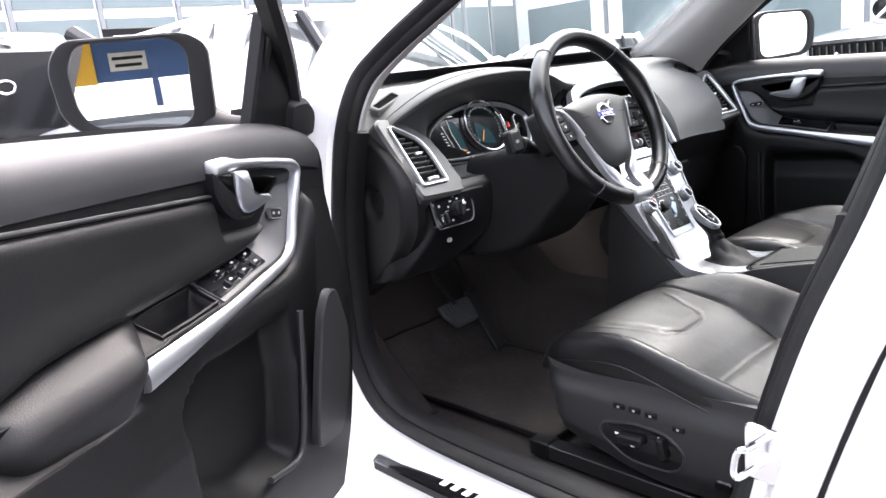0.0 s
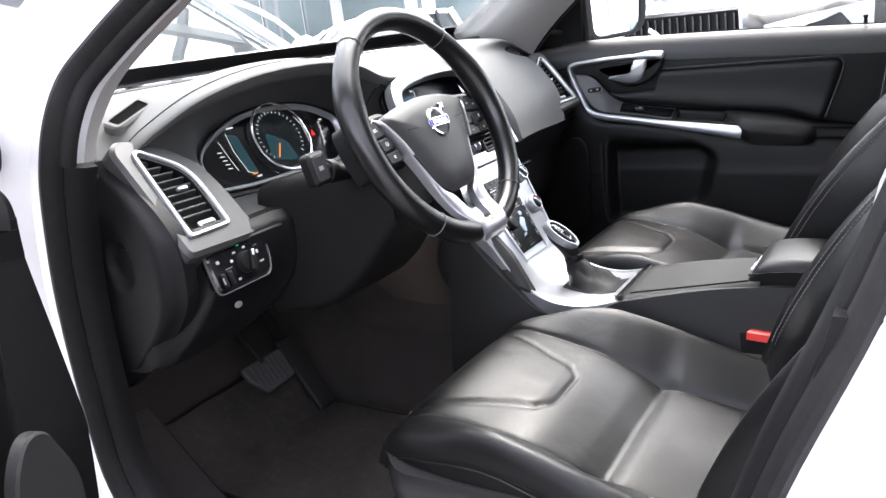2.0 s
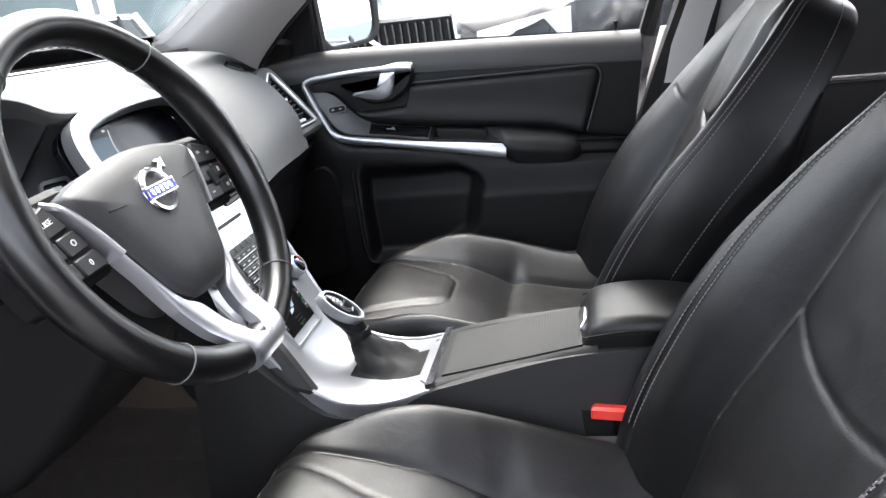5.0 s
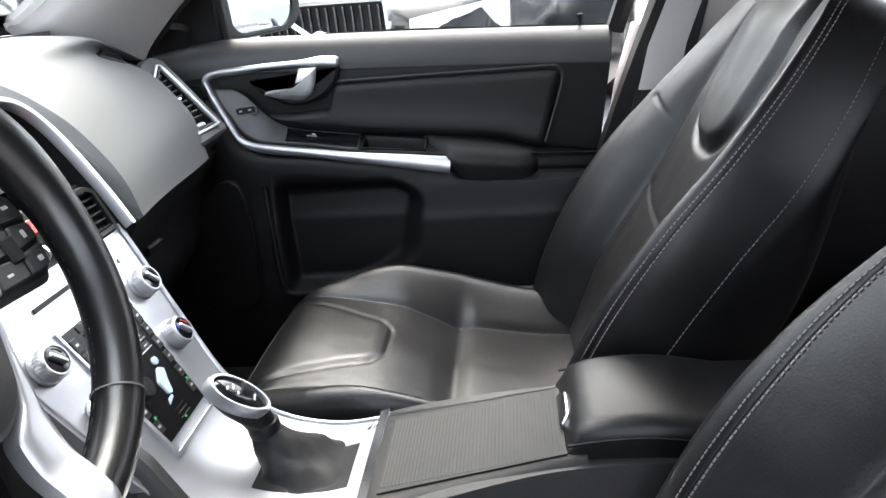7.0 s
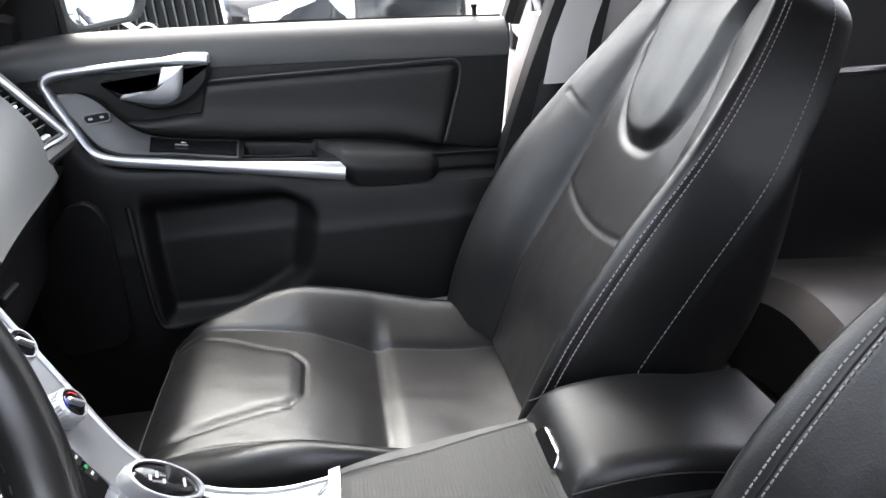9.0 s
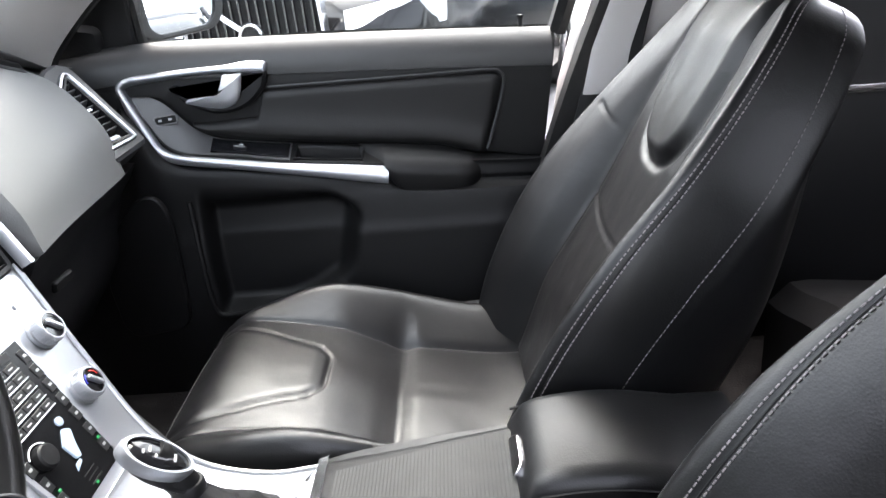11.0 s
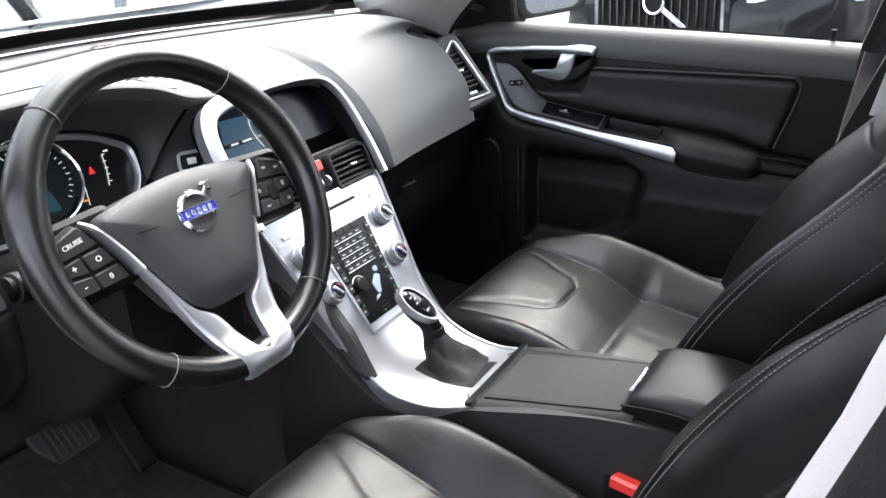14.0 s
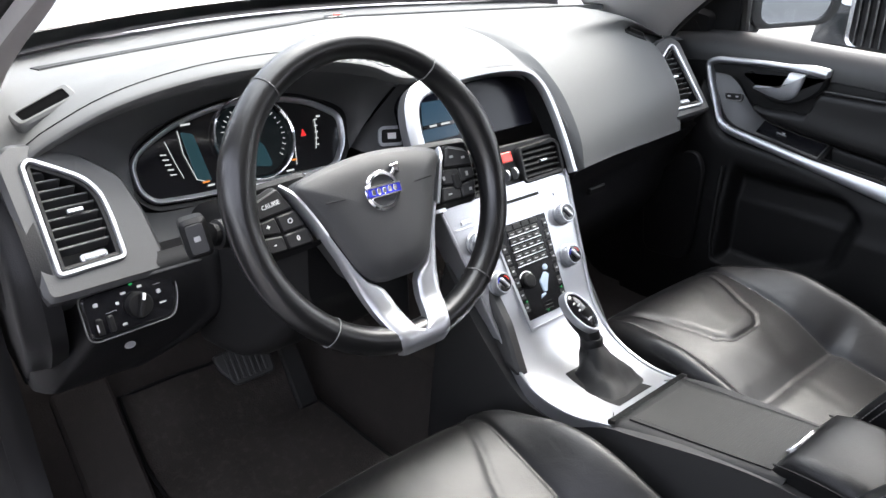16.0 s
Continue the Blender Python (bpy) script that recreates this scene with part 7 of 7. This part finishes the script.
# pedals and mat
pedal = thing("brake_pedal", "wide brake pedal with ribbed black rubber", "pedal", (-0.36, 0.85, 0.60))
PD = facing((-0.352, 0.840, 0.597), (0, -0.80, 0.60))
part("pedal_pad", move(plate(rounded([(-0.030, -0.042), (0.052, -0.040), (0.055, 0.030), (-0.058, 0.030), (-0.054, 0.0)], 0.010), -0.012, 0.0, 0.003), Matrix.Translation((0.36, -0.85, -0.60)) @ PD), SOFT, pedal, "dusty pedal rubber")
for k in range(7):
    part("pad_rib", move(box(0.006, 0.060, 0.004, 0.002), Matrix.Translation((0.36, -0.85, -0.60)) @ PD @ pose(-0.036 + 0.012 * k, -0.002, -0.001)), SOFT, pedal)
part("pedal_arm", move(tube(spline([(-0.357, 0.853, 0.612), (-0.375, 0.90, 0.70), (-0.38, 0.90, 0.80), (-0.38, 0.88, 0.92)], 12), 0.008, 8), (0.36, -0.85, -0.60)), HARD, pedal)
throttle = thing("accelerator_pedal", "slim black accelerator pedal", "pedal", (-0.24, 0.86, 0.53))
part("pedal_blade", move(box(0.045, 0.19, 0.012, 0.008), pose(0, 0, 0.0, 55, 0, 0)), RUBBER, throttle)
part("pedal_arm", tube([(0, 0.05, 0.06), (0, 0.10, 0.18), (0, 0.10, 0.30)], 0.008, 8), HARD, throttle)
rest = thing("foot_rest", "black carpeted foot rest", "foot rest", (-0.64, 0.80, 0.47))
part("rest_pad", move(box(0.10, 0.30, 0.03, 0.01), pose(0, 0.03, 0.03, 42, 0, 0)), CARPET, rest)
part("rest_edge", move(box(0.104, 0.012, 0.034, 0.004), pose(0, -0.075, -0.06, 42, 0, 0)), RUBBER, rest, "black rubber edge")
MAT = material("dusty_mat", (0.029, 0.0258, 0.0240), 0.95, grain=1.0, size=260, vary=0.55, spec=0.1, dirt=0.12, blotch=8)
mat = thing("floor_mat", "dusty black textile floor mat in the driver's foot well", "floor mat", (-0.40, 0.58, 0.44))


def mat_fn(u, v):
    y = -0.22 + 0.57 * v
    return -0.175 + (0.385 - 0.03 * v) * u, y, 0.014 + 0.24 * step(0.22, 0.50, y) + 0.004 * noise.noise(Vector((u * 5, v * 5, 1)))


part("mat_surface", sheet(mat_fn, 26, 26, (0, 0, -0.008)), MAT, mat)
part("mat_binding", tube([Vector(mat_fn(*q)) for q in [(k / 12, 0.0) for k in range(12)] + [(1.0, k / 12) for k in range(12)] + [(1 - k / 12, 1.0) for k in range(12)] + [(0.0, 1 - k / 12) for k in range(12)]], 0.004, 6, True), DARK, mat)

# ---- outside: yard, parked cars, buildings ----
ASPHALT = material("asphalt", (0.13, 0.13, 0.13), 0.85, grain=0.6, size=60, vary=0.25, blotch=0.8)
ground = part("ground", sheet(lambda u, v: (-400 + 800 * u, -400 + 800 * v, 0.0), 3, 3, (0, 0, -0.1)), ASPHALT)
tagged(ground, "grey asphalt of the car yard", "ground", kind="structure")
BLACK_PAINT = material("black_car_paint", (0.005, 0.005, 0.006), 0.16, vary=0.1, spec=0.22, coat=0.08)
TINT = material("dark_car_glass", (0.012, 0.014, 0.015), 0.05, vary=0.05, spec=0.30)
# Part-metal window glass stands in for the sky's strong reflection in it.
SKY_GLASS = material("sky_mirroring_car_glass", (0.26, 0.275, 0.28), 0.02, metal=0.75, vary=0.04)
SILVER_PAINT = material("silver_car_paint", (0.62, 0.63, 0.65), 0.25, metal=0.2, vary=0.03, coat=0.8)
LAMP = material("lamp_glass", (0.55, 0.57, 0.60), 0.12, metal=0.4, vary=0.1)
TYRE = material("tyre_rubber", (0.015, 0.015, 0.015), 0.8, grain=0.3, size=200)
ALLOY = material("alloy", (0.55, 0.55, 0.57), 0.3, metal=0.9)
RED_LAMP = material("red_lamp_glass", (0.35, 0.01, 0.01), 0.1)


def build_car(name, label, at, heading, paint, length=4.6, width=1.86, height=1.62, nose=1.02, bold_grille=False, hatch=True, glass=None):
    """A parked car; its nose points along +y before it is turned by heading degrees about z. at: the middle of its length, on the ground."""
    car = thing(name, label, "parked car", (at[0], at[1], 0), group="parked cars")
    car.rotation_euler = (0, 0, radians(heading))
    L, W = length / 2, width / 2
    top = curve1([(-L, nose * 1.02 if hatch else nose), (-L + 0.3, nose * 1.05), (0, nose * 0.99), (L - 1.45, nose * 1.02), (L - 0.9, nose * 0.99), (L - 0.3, nose * 0.92), (L - 0.06, nose * 0.82), (L, nose * 0.74)])
    wide = curve1([(-L, W * 0.84), (-L + 0.25, W * 0.95), (-0.5, W), (L - 1.0, W), (L - 0.35, W * 0.93), (L, W * 0.72)])
    rows = []
    for k in range(45):
        y = -L + 2 * L * k / 44
        w, z = wide(y), top(y)
        arch = max(bell(y - (L - 0.92), 0.34), bell(y + L - 0.85, 0.34))
        low = 0.24 + 0.40 * step(0.55, 0.85, arch)
        half = [(w * 0.80, low), (w * 0.97, low + 0.03), (w, low + (z - low) * 0.35), (w * 0.985, low + (z - low) * 0.70), (w * 0.95, z - 0.06), (w * 0.86, z - 0.012), (w * 0.5, z + 0.012), (0, z + 0.022)]
        rows.append([Vector((x, y, zz)) for x, zz in half] + [Vector((-x, y, zz)) for x, zz in reversed(half[:-1])])
    part("body", loft(rows, True, True), paint, car)
    # cabin: glass all round, with roof and pillars over it
    y0, y1 = -L + (0.10 if hatch else 0.75), L - 1.28
    r0, r1 = y0 + (0.40 if hatch else 0.65), y1 - 0.78
    def ring(t, grow=0.0):
        a, b = y0 + (r0 - y0) * t, y1 + (r1 - y1) * t
        w = W * (0.93 - 0.20 * t) + grow
        z = nose - 0.02 + (height - nose - 0.03) * t
        o = [(w * 0.80, b + grow), (w, b - 0.18), (w, a + 0.22), (w * 0.82, a - grow), (-w * 0.82, a - grow), (-w, a + 0.22), (-w, b - 0.18), (-w * 0.80, b + grow)]
        o = rounded(o, 0.10, 3)
        return [Vector((p.x, p.y, z)) for p in o]
    part("cabin_glass", loft([ring(t) for t in (0, 0.35, 0.7, 1.0)], True, True), glass or TINT, car, "window glass")
    roof = [[p + Vector((0, 0, dz)) for p in ring(1.0, g)] for g, dz in ((0.012, -0.05), (0.016, -0.01), (-0.03, 0.022))]
    roof.append([Vector((p.x * 0.5, (p.y - (r0 + r1) / 2) * 0.6 + (r0 + r1) / 2, height + 0.025)) for p in ring(1.0)])
    part("roof", loft(roof, True, True), paint, car)
    for s in (-1, 1):
        for yb, yt, w in ((y1 - 0.10, r1 - 0.05, 0.035), ((y0 + y1) / 2 - 0.1, (r0 + r1) / 2 - 0.1, 0.04), (y0 + 0.30, r0 + 0.16, 0.08)):
            p, q = Vector((s * W * 0.925, yb, nose - 0.02)), Vector((s * W * 0.735, yt, height - 0.04))
            part("window_post", tube([p.lerp(q, k / 6) for k in range(7)], w, 8), paint if w != 0.04 else GLOSS, car)
        trim = [Vector((s * (W * 0.94), y1 - 0.02, nose + 0.005)), Vector((s * (W * 0.84), (y1 + r1) / 2, (nose + height) / 2 + 0.05)), Vector((s * W * 0.755, r1 - 0.15, height - 0.06)), Vector((s * W * 0.74, (r0 + r1) / 2, height - 0.03)), Vector((s * W * 0.76, r0 + 0.15, height - 0.07)), Vector((s * W * 0.90, y0 + 0.15, nose + 0.06))]
        part("window_trim", tube(spline(trim, 40), 0.014, 6), CHROME, car, "bright strip over the windows")
        part("sill_strip", tube([Vector((s * W * 0.955, y0 + 0.1, nose - 0.005)), Vector((s * W * 0.955, y1, nose - 0.005))], 0.010, 6), CHROME, car)
        part("wing_mirror", move(lathe([(0.0, -0.06), (0.07, -0.05), (0.09, 0.0), (0.08, 0.05), (0.0, 0.065)], 14), Matrix.Translation((s * (W + 0.06), y1 - 0.30, nose + 0.09)) @ pose(0, 0, 0, 90, 0, 0)), paint, car)
        part("headlight", sheet(lambda u, v: (s * W * (0.50 + 0.42 * u), L - 0.02 - 0.34 * u * u, nose * 0.74 + 0.015 - 0.02 * (1 - u) + (0.12 + 0.05 * u) * v), 10, 6, (0, -0.06, 0.0)), LAMP, car, "clear headlight")
        part("tail_light", sheet(lambda u, v: (s * W * (0.62 + 0.26 * u), -L - 0.005 + 0.10 * u * u, nose * 0.80 + 0.22 * v), 6, 6, (0, 0.05, 0.0)), RED_LAMP, car, "red tail light")
        for yw in (L - 0.92, -L + 0.85):
            m = Matrix.Translation((s * (W - 0.12), yw, 0.345)) @ pose(0, 0, 0, 0, 90 * s, 0)
            wheel_part = part("wheel", lathe([(0.19, -0.09), (0.30, -0.10), (0.34, -0.07), (0.345, 0.0), (0.34, 0.07), (0.30, 0.10), (0.21, 0.095), (0.20, 0.05), (0.0, 0.04)], 32, m), TYRE, car)
            for k in range(5):
                part("spoke", move(box(0.055, 0.19, 0.02, 0.01), m @ pose(0, 0, 0.062, 0, 0, 72 * k) @ Matrix.Translation((0, 0.10, 0))), ALLOY, wheel_part)
    gw = 0.42 * W if bold_grille else 0.55 * W
    gz0, gz1 = nose * 0.60, nose * 0.92
    g = axes((0, L - 0.005, 0), (-1, 0, 0), (0, 0.05, 1), (0, 1, -0.05))
    grille = part("grille", plate(rounded([(-gw, gz0 + 0.04), (-gw * 0.8, gz0), (gw * 0.8, gz0), (gw, gz0 + 0.04), (gw * 0.97, gz1), (-gw * 0.97, gz1)], 0.03), -0.05, 0.0, 0.005, g), DARK, car, "black grille")
    part("grille_frame", move(band([p.to_3d() for p in rounded([(-gw, gz0 + 0.04), (-gw * 0.8, gz0), (gw * 0.8, gz0), (gw, gz0 + 0.04), (gw * 0.97, gz1), (-gw * 0.97, gz1)], 0.03)], [(-0.010, -0.03), (-0.010, 0.015), (0.010, 0.020), (0.012, -0.03)], (0, 0, 1), True), g), CHROME, grille, "bright grille frame")
    if bold_grille:
        for k in range(15):
            part("grille_bar", move(box(0.012, gz1 - gz0 - 0.05, 0.03, 0.004), g @ pose(-gw * 0.88 + gw * 1.76 * k / 14, (gz0 + gz1) / 2, -0.01)), GLOSS, grille)
        part("grille_sash", move(box(0.030, 0.46, 0.02, 0.004), g @ pose(0, (gz0 + gz1) / 2, 0.012, 0, 0, 56)), CHROME, grille, "bright slanting bar")
        part("ring_badge", move(lathe([(0.052, 0), (0.072, 0), (0.072, 0.02), (0.064, 0.03), (0.054, 0.024), (0.052, 0.0)], 28), g @ pose(0, (gz0 + gz1) / 2, 0.012)), CHROME, grille, "plain bright ring")
        part("badge_disc", move(lathe([(0.053, 0), (0.053, 0.012), (0.0, 0.013)], 28), g @ pose(0, (gz0 + gz1) / 2, 0.02)), DARK, grille)
    else:
        for k in range(4):
            part("grille_bar", move(box(gw * 1.85, 0.014, 0.02, 0.004), g @ pose(0, gz0 + 0.05 + 0.07 * k, -0.005)), CHROME, grille)
    pl = part("front_plate", move(box(0.52, 0.115, 0.012, 0.006), g @ pose(0, gz0 - 0.11, -0.01)), PRINT, car, "white plate with plain bars")
    for k in range(6):
        part("plate_bar", move(box(0.045, 0.05, 0.002, 0.004), g @ pose(-0.17 + 0.068 * k, gz0 - 0.11, 0.0015)), HARD, pl)
    part("front_bumper", sheet(lambda u, v: (W * 0.86 * (2 * u - 1), L + 0.03 - 0.28 * abs(2 * u - 1) ** 3, 0.24 + (gz0 - 0.06 - 0.24) * v), 20, 6, (0, -0.10, 0)), paint, car)
    part("rear_ring", move(tube([Vector((0.054 * math.cos(a), 0.042 * math.sin(a), 0.004)) for a in [2 * math.pi * k / 28 for k in range(28)]], 0.009, 8, True), axes((0, -L - 0.01, nose * 0.90), (1, 0, 0), (0, 0, 1), (0, -1, 0))), CHROME, car, "plain bright ring")
    part("rear_bumper", sheet(lambda u, v: (W * 0.90 * (2 * u - 1), -L - 0.05 + 0.22 * abs(2 * u - 1) ** 3, 0.28 + 0.36 * v), 16, 5, (0, 0.10, 0)), paint, car)
    return car


def ahead(x, y, deg, length):
    """The middle of a car whose nose stands at (x, y) and points along deg."""
    a = radians(deg)
    return x + math.sin(a) * length / 2, y - math.cos(a) * length / 2


build_car("parked_estate_car", "black estate car with a bold chrome framed grille", ahead(3.25, 0.92, 72, 4.7), 72, BLACK_PAINT, 4.7, 1.9, 1.70, 1.26, True)
build_car("parked_black_car", "black car parked behind the passenger side", (2.3, -6.6), 12, BLACK_PAINT, 4.5, 1.84, 1.55, 1.05)
build_car("parked_white_car", "white car parked behind the passenger side", (5.2, -8.6), 4, WHITE, 4.4, 1.80, 1.50, 1.02)
build_car("parked_hatchback", "black hatchback seen from behind", (-0.36, 6.92), 0, BLACK_PAINT, 4.3, 1.85, 1.84, 1.60)
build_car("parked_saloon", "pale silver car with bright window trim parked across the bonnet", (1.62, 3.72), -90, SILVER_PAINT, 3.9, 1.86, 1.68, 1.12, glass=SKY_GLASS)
build_car("parked_white_car", "white hatchback parked in the second row", (8.6, 7.2), 100, WHITE, 4.3, 1.80, 1.55, 1.05)
build_car("parked_white_car", "white saloon parked in the second row", (11.0, 9.6), 95, WHITE, 4.5, 1.82, 1.48, 1.0, False, False)
build_car("parked_black_car", "black car parked beside the estate car", (7.3, -2.8), 82, BLACK_PAINT, 4.5, 1.84, 1.50, 1.02)
build_car("parked_white_car", "white car parked further along the row", (7.8, -4.9), 80, WHITE, 4.5, 1.84, 1.55, 1.05)
build_car("parked_white_car", "white car parked behind the open door", (-4.9, -6.6), -27, WHITE, 4.4, 1.8, 1.5, 1.02)
build_car("parked_white_car", "white car parked across the yard", (2.9, 6.5), -80, WHITE, 4.4, 1.8, 1.5, 1.02)

# glazed roof on thin steel beams over the yard
STEEL = material("grey_painted_steel", (0.20, 0.21, 0.22), 0.5, vary=0.1, blotch=1.0)
canopy = thing("yard_roof", "open steel lattice roof on slim posts over the yard", "roof", (4.0, 4.0, 0.0), kind="structure")
for k in range(15):
    part("cross_beam", move(box(0.10, 26, 0.16, 0.01), Matrix.Translation((-8 + 1.7 * k, 4, 5.4))), STEEL, canopy)
for k in range(10):
    part("long_beam", move(box(26, 0.12, 0.22, 0.01), Matrix.Translation((4, -7 + 2.6 * k, 5.15))), STEEL, canopy)
for x in (-8, 15.5):
    for y in (-6, 5.5, 16):
        part("post", move(lathe([(0.09, 0), (0.09, 5.2)], 16), Matrix.Translation((x, y, 0))), STEEL, canopy)

# showroom with tall panes, beyond the front row
CLAD = material("white_cladding", (0.75, 0.76, 0.77), 0.6, vary=0.05, blotch=0.6)
FROST = material("pale_window", (0.16, 0.20, 0.205), 0.15, vary=0.1, blotch=0.4)
showroom = thing("showroom", "white showroom with tall pale panes", "building", (2.0, 22.0, 0.0))
part("wall", move(box(60, 8, 7.5, 0.02), Matrix.Translation((0, 5, 0))), CLAD, showroom)
for k in range(24):
    part("window", move(box(2.2, 0.06, 3.4, 0.02), Matrix.Translation((-28 + 2.45 * k, 0.98, 0.5))), FROST, showroom)
    part("mullion", move(box(0.14, 0.12, 5.6, 0.01), Matrix.Translation((-29.2 + 2.45 * k, 0.95, 0.4))), STEEL, showroom)
    part("upper_pane", move(box(2.2, 0.06, 1.6, 0.02), Matrix.Translation((-28 + 2.45 * k, 0.98, 4.2))), FROST, showroom)
part("string_course", move(box(60, 0.3, 0.35, 0.02), Matrix.Translation((0, 0.9, 6.1))), STEEL, showroom)
sign = thing("sign_board", "dark sign board with two lines of pale bars", "sign", (5.6, 16.5, 0))
part("board", move(box(1.9, 0.08, 0.75, 0.02), Matrix.Translation((0, 0, 2.2))), HARD, sign)
part("post", move(lathe([(0.05, 0), (0.05, 2.3)], 12), Matrix.Translation((0, 0.06, 0))), STEEL, sign)
for z, w in ((2.66, 1.5), (2.38, 1.3)):
    part("pale_bar", move(box(w, 0.012, 0.14, 0.005), Matrix.Translation((0, -0.045, z))), PRINT, sign)

# forecourt roof behind the driver's side, blue and yellow, seen in the mirror
FASCIA_BLUE = material("blue_fascia", (0.045, 0.10, 0.22), 0.5, vary=0.08, blotch=0.7)
FASCIA_YELLOW = material("yellow_fascia", (0.75, 0.42, 0.03), 0.5, vary=0.05)
forecourt = thing("forecourt_roof", "blue and yellow forecourt roof on posts with a cream sign", "canopy", (-12.5, -21.5, 0.0))
FC = pose(0, 0, 0, 0, 0, 153)
part("fascia", move(box(14, 0.3, 1.7, 0.02), FC @ Matrix.Translation((-3.5, 0, 3.0))), FASCIA_BLUE, forecourt, "blue fascia board")
part("yellow_end", move(box(4.0, 0.34, 1.9, 0.02), FC @ Matrix.Translation((3.02, -0.04, 2.95))), FASCIA_YELLOW, forecourt, "yellow end board")
part("roof_slab", move(box(18, 14, 0.3, 0.02), FC @ Matrix.Translation((-1.5, -6.8, 5.0))), STEEL, forecourt)
for k in range(4):
    part("post", move(box(0.20, 0.20, 3.2, 0.01), FC @ Matrix.Translation((-6.0 + 2.65 * k, -0.1, 0))), FASCIA_BLUE, forecourt)
for k in range(7):
    part("roof_beam", move(box(0.15, 13, 0.25, 0.01), FC @ Matrix.Translation((-8 + 2.4 * k, -6.6, 4.75))), STEEL, forecourt)
part("shop_front", move(box(16, 0.3, 3.0, 0.02), FC @ Matrix.Translation((-2, 1.6, 0))), CLAD, forecourt, "white shop front under the fascia")
fsign = part("sign_panel", move(box(1.12, 0.06, 0.56, 0.02), FC @ Matrix.Translation((0.02, -0.19, 3.30))), material("cream_sign", (0.62, 0.60, 0.50), 0.5), forecourt, "cream sign with two lines of bars")
for z, w in ((3.63, 0.92), (3.41, 0.80)):
    part("sign_bar", move(box(w, 0.02, 0.10, 0.01), FC @ Matrix.Translation((0.02, -0.225, z))), HARD, fsign)

# long pale hall along the passenger's side of the yard
hall = thing("storage_hall", "long pale hall with grey doors beyond the parked cars", "building", (26.0, 0.0, 0.0))
part("wall", move(box(8, 70, 6.5, 0.02), Matrix.Translation((4, 0, 0))), CLAD, hall)
for k in range(14):
    part("wall_rib", move(box(0.12, 0.16, 6.3, 0.01), Matrix.Translation((-0.05, -32 + 5 * k, 0))), STEEL, hall)
    part("hall_door", move(box(0.08, 3.4, 3.6, 0.02), Matrix.Translation((-0.03, -29.5 + 5 * k, 0))), FROST, hall, "pale grey door")
part("eaves", move(box(0.5, 70, 0.3, 0.02), Matrix.Translation((-0.1, 0, 6.3))), STEEL, hall)

back_hall = thing("rear_hall", "long pale hall closing the yard behind", "building", (6.0, -36.0, 0.0))
part("wall", move(box(70, 8, 6.0, 0.02), Matrix.Translation((0, -4, 0))), CLAD, back_hall)
for k in range(14):
    part("wall_rib", move(box(0.16, 0.12, 5.8, 0.01), Matrix.Translation((-32 + 5 * k, 0.05, 0))), STEEL, back_hall)
    part("hall_window", move(box(3.2, 0.08, 1.4, 0.02), Matrix.Translation((-29.5 + 5 * k, 0.03, 2.2))), FROST, back_hall, "pale grey window")
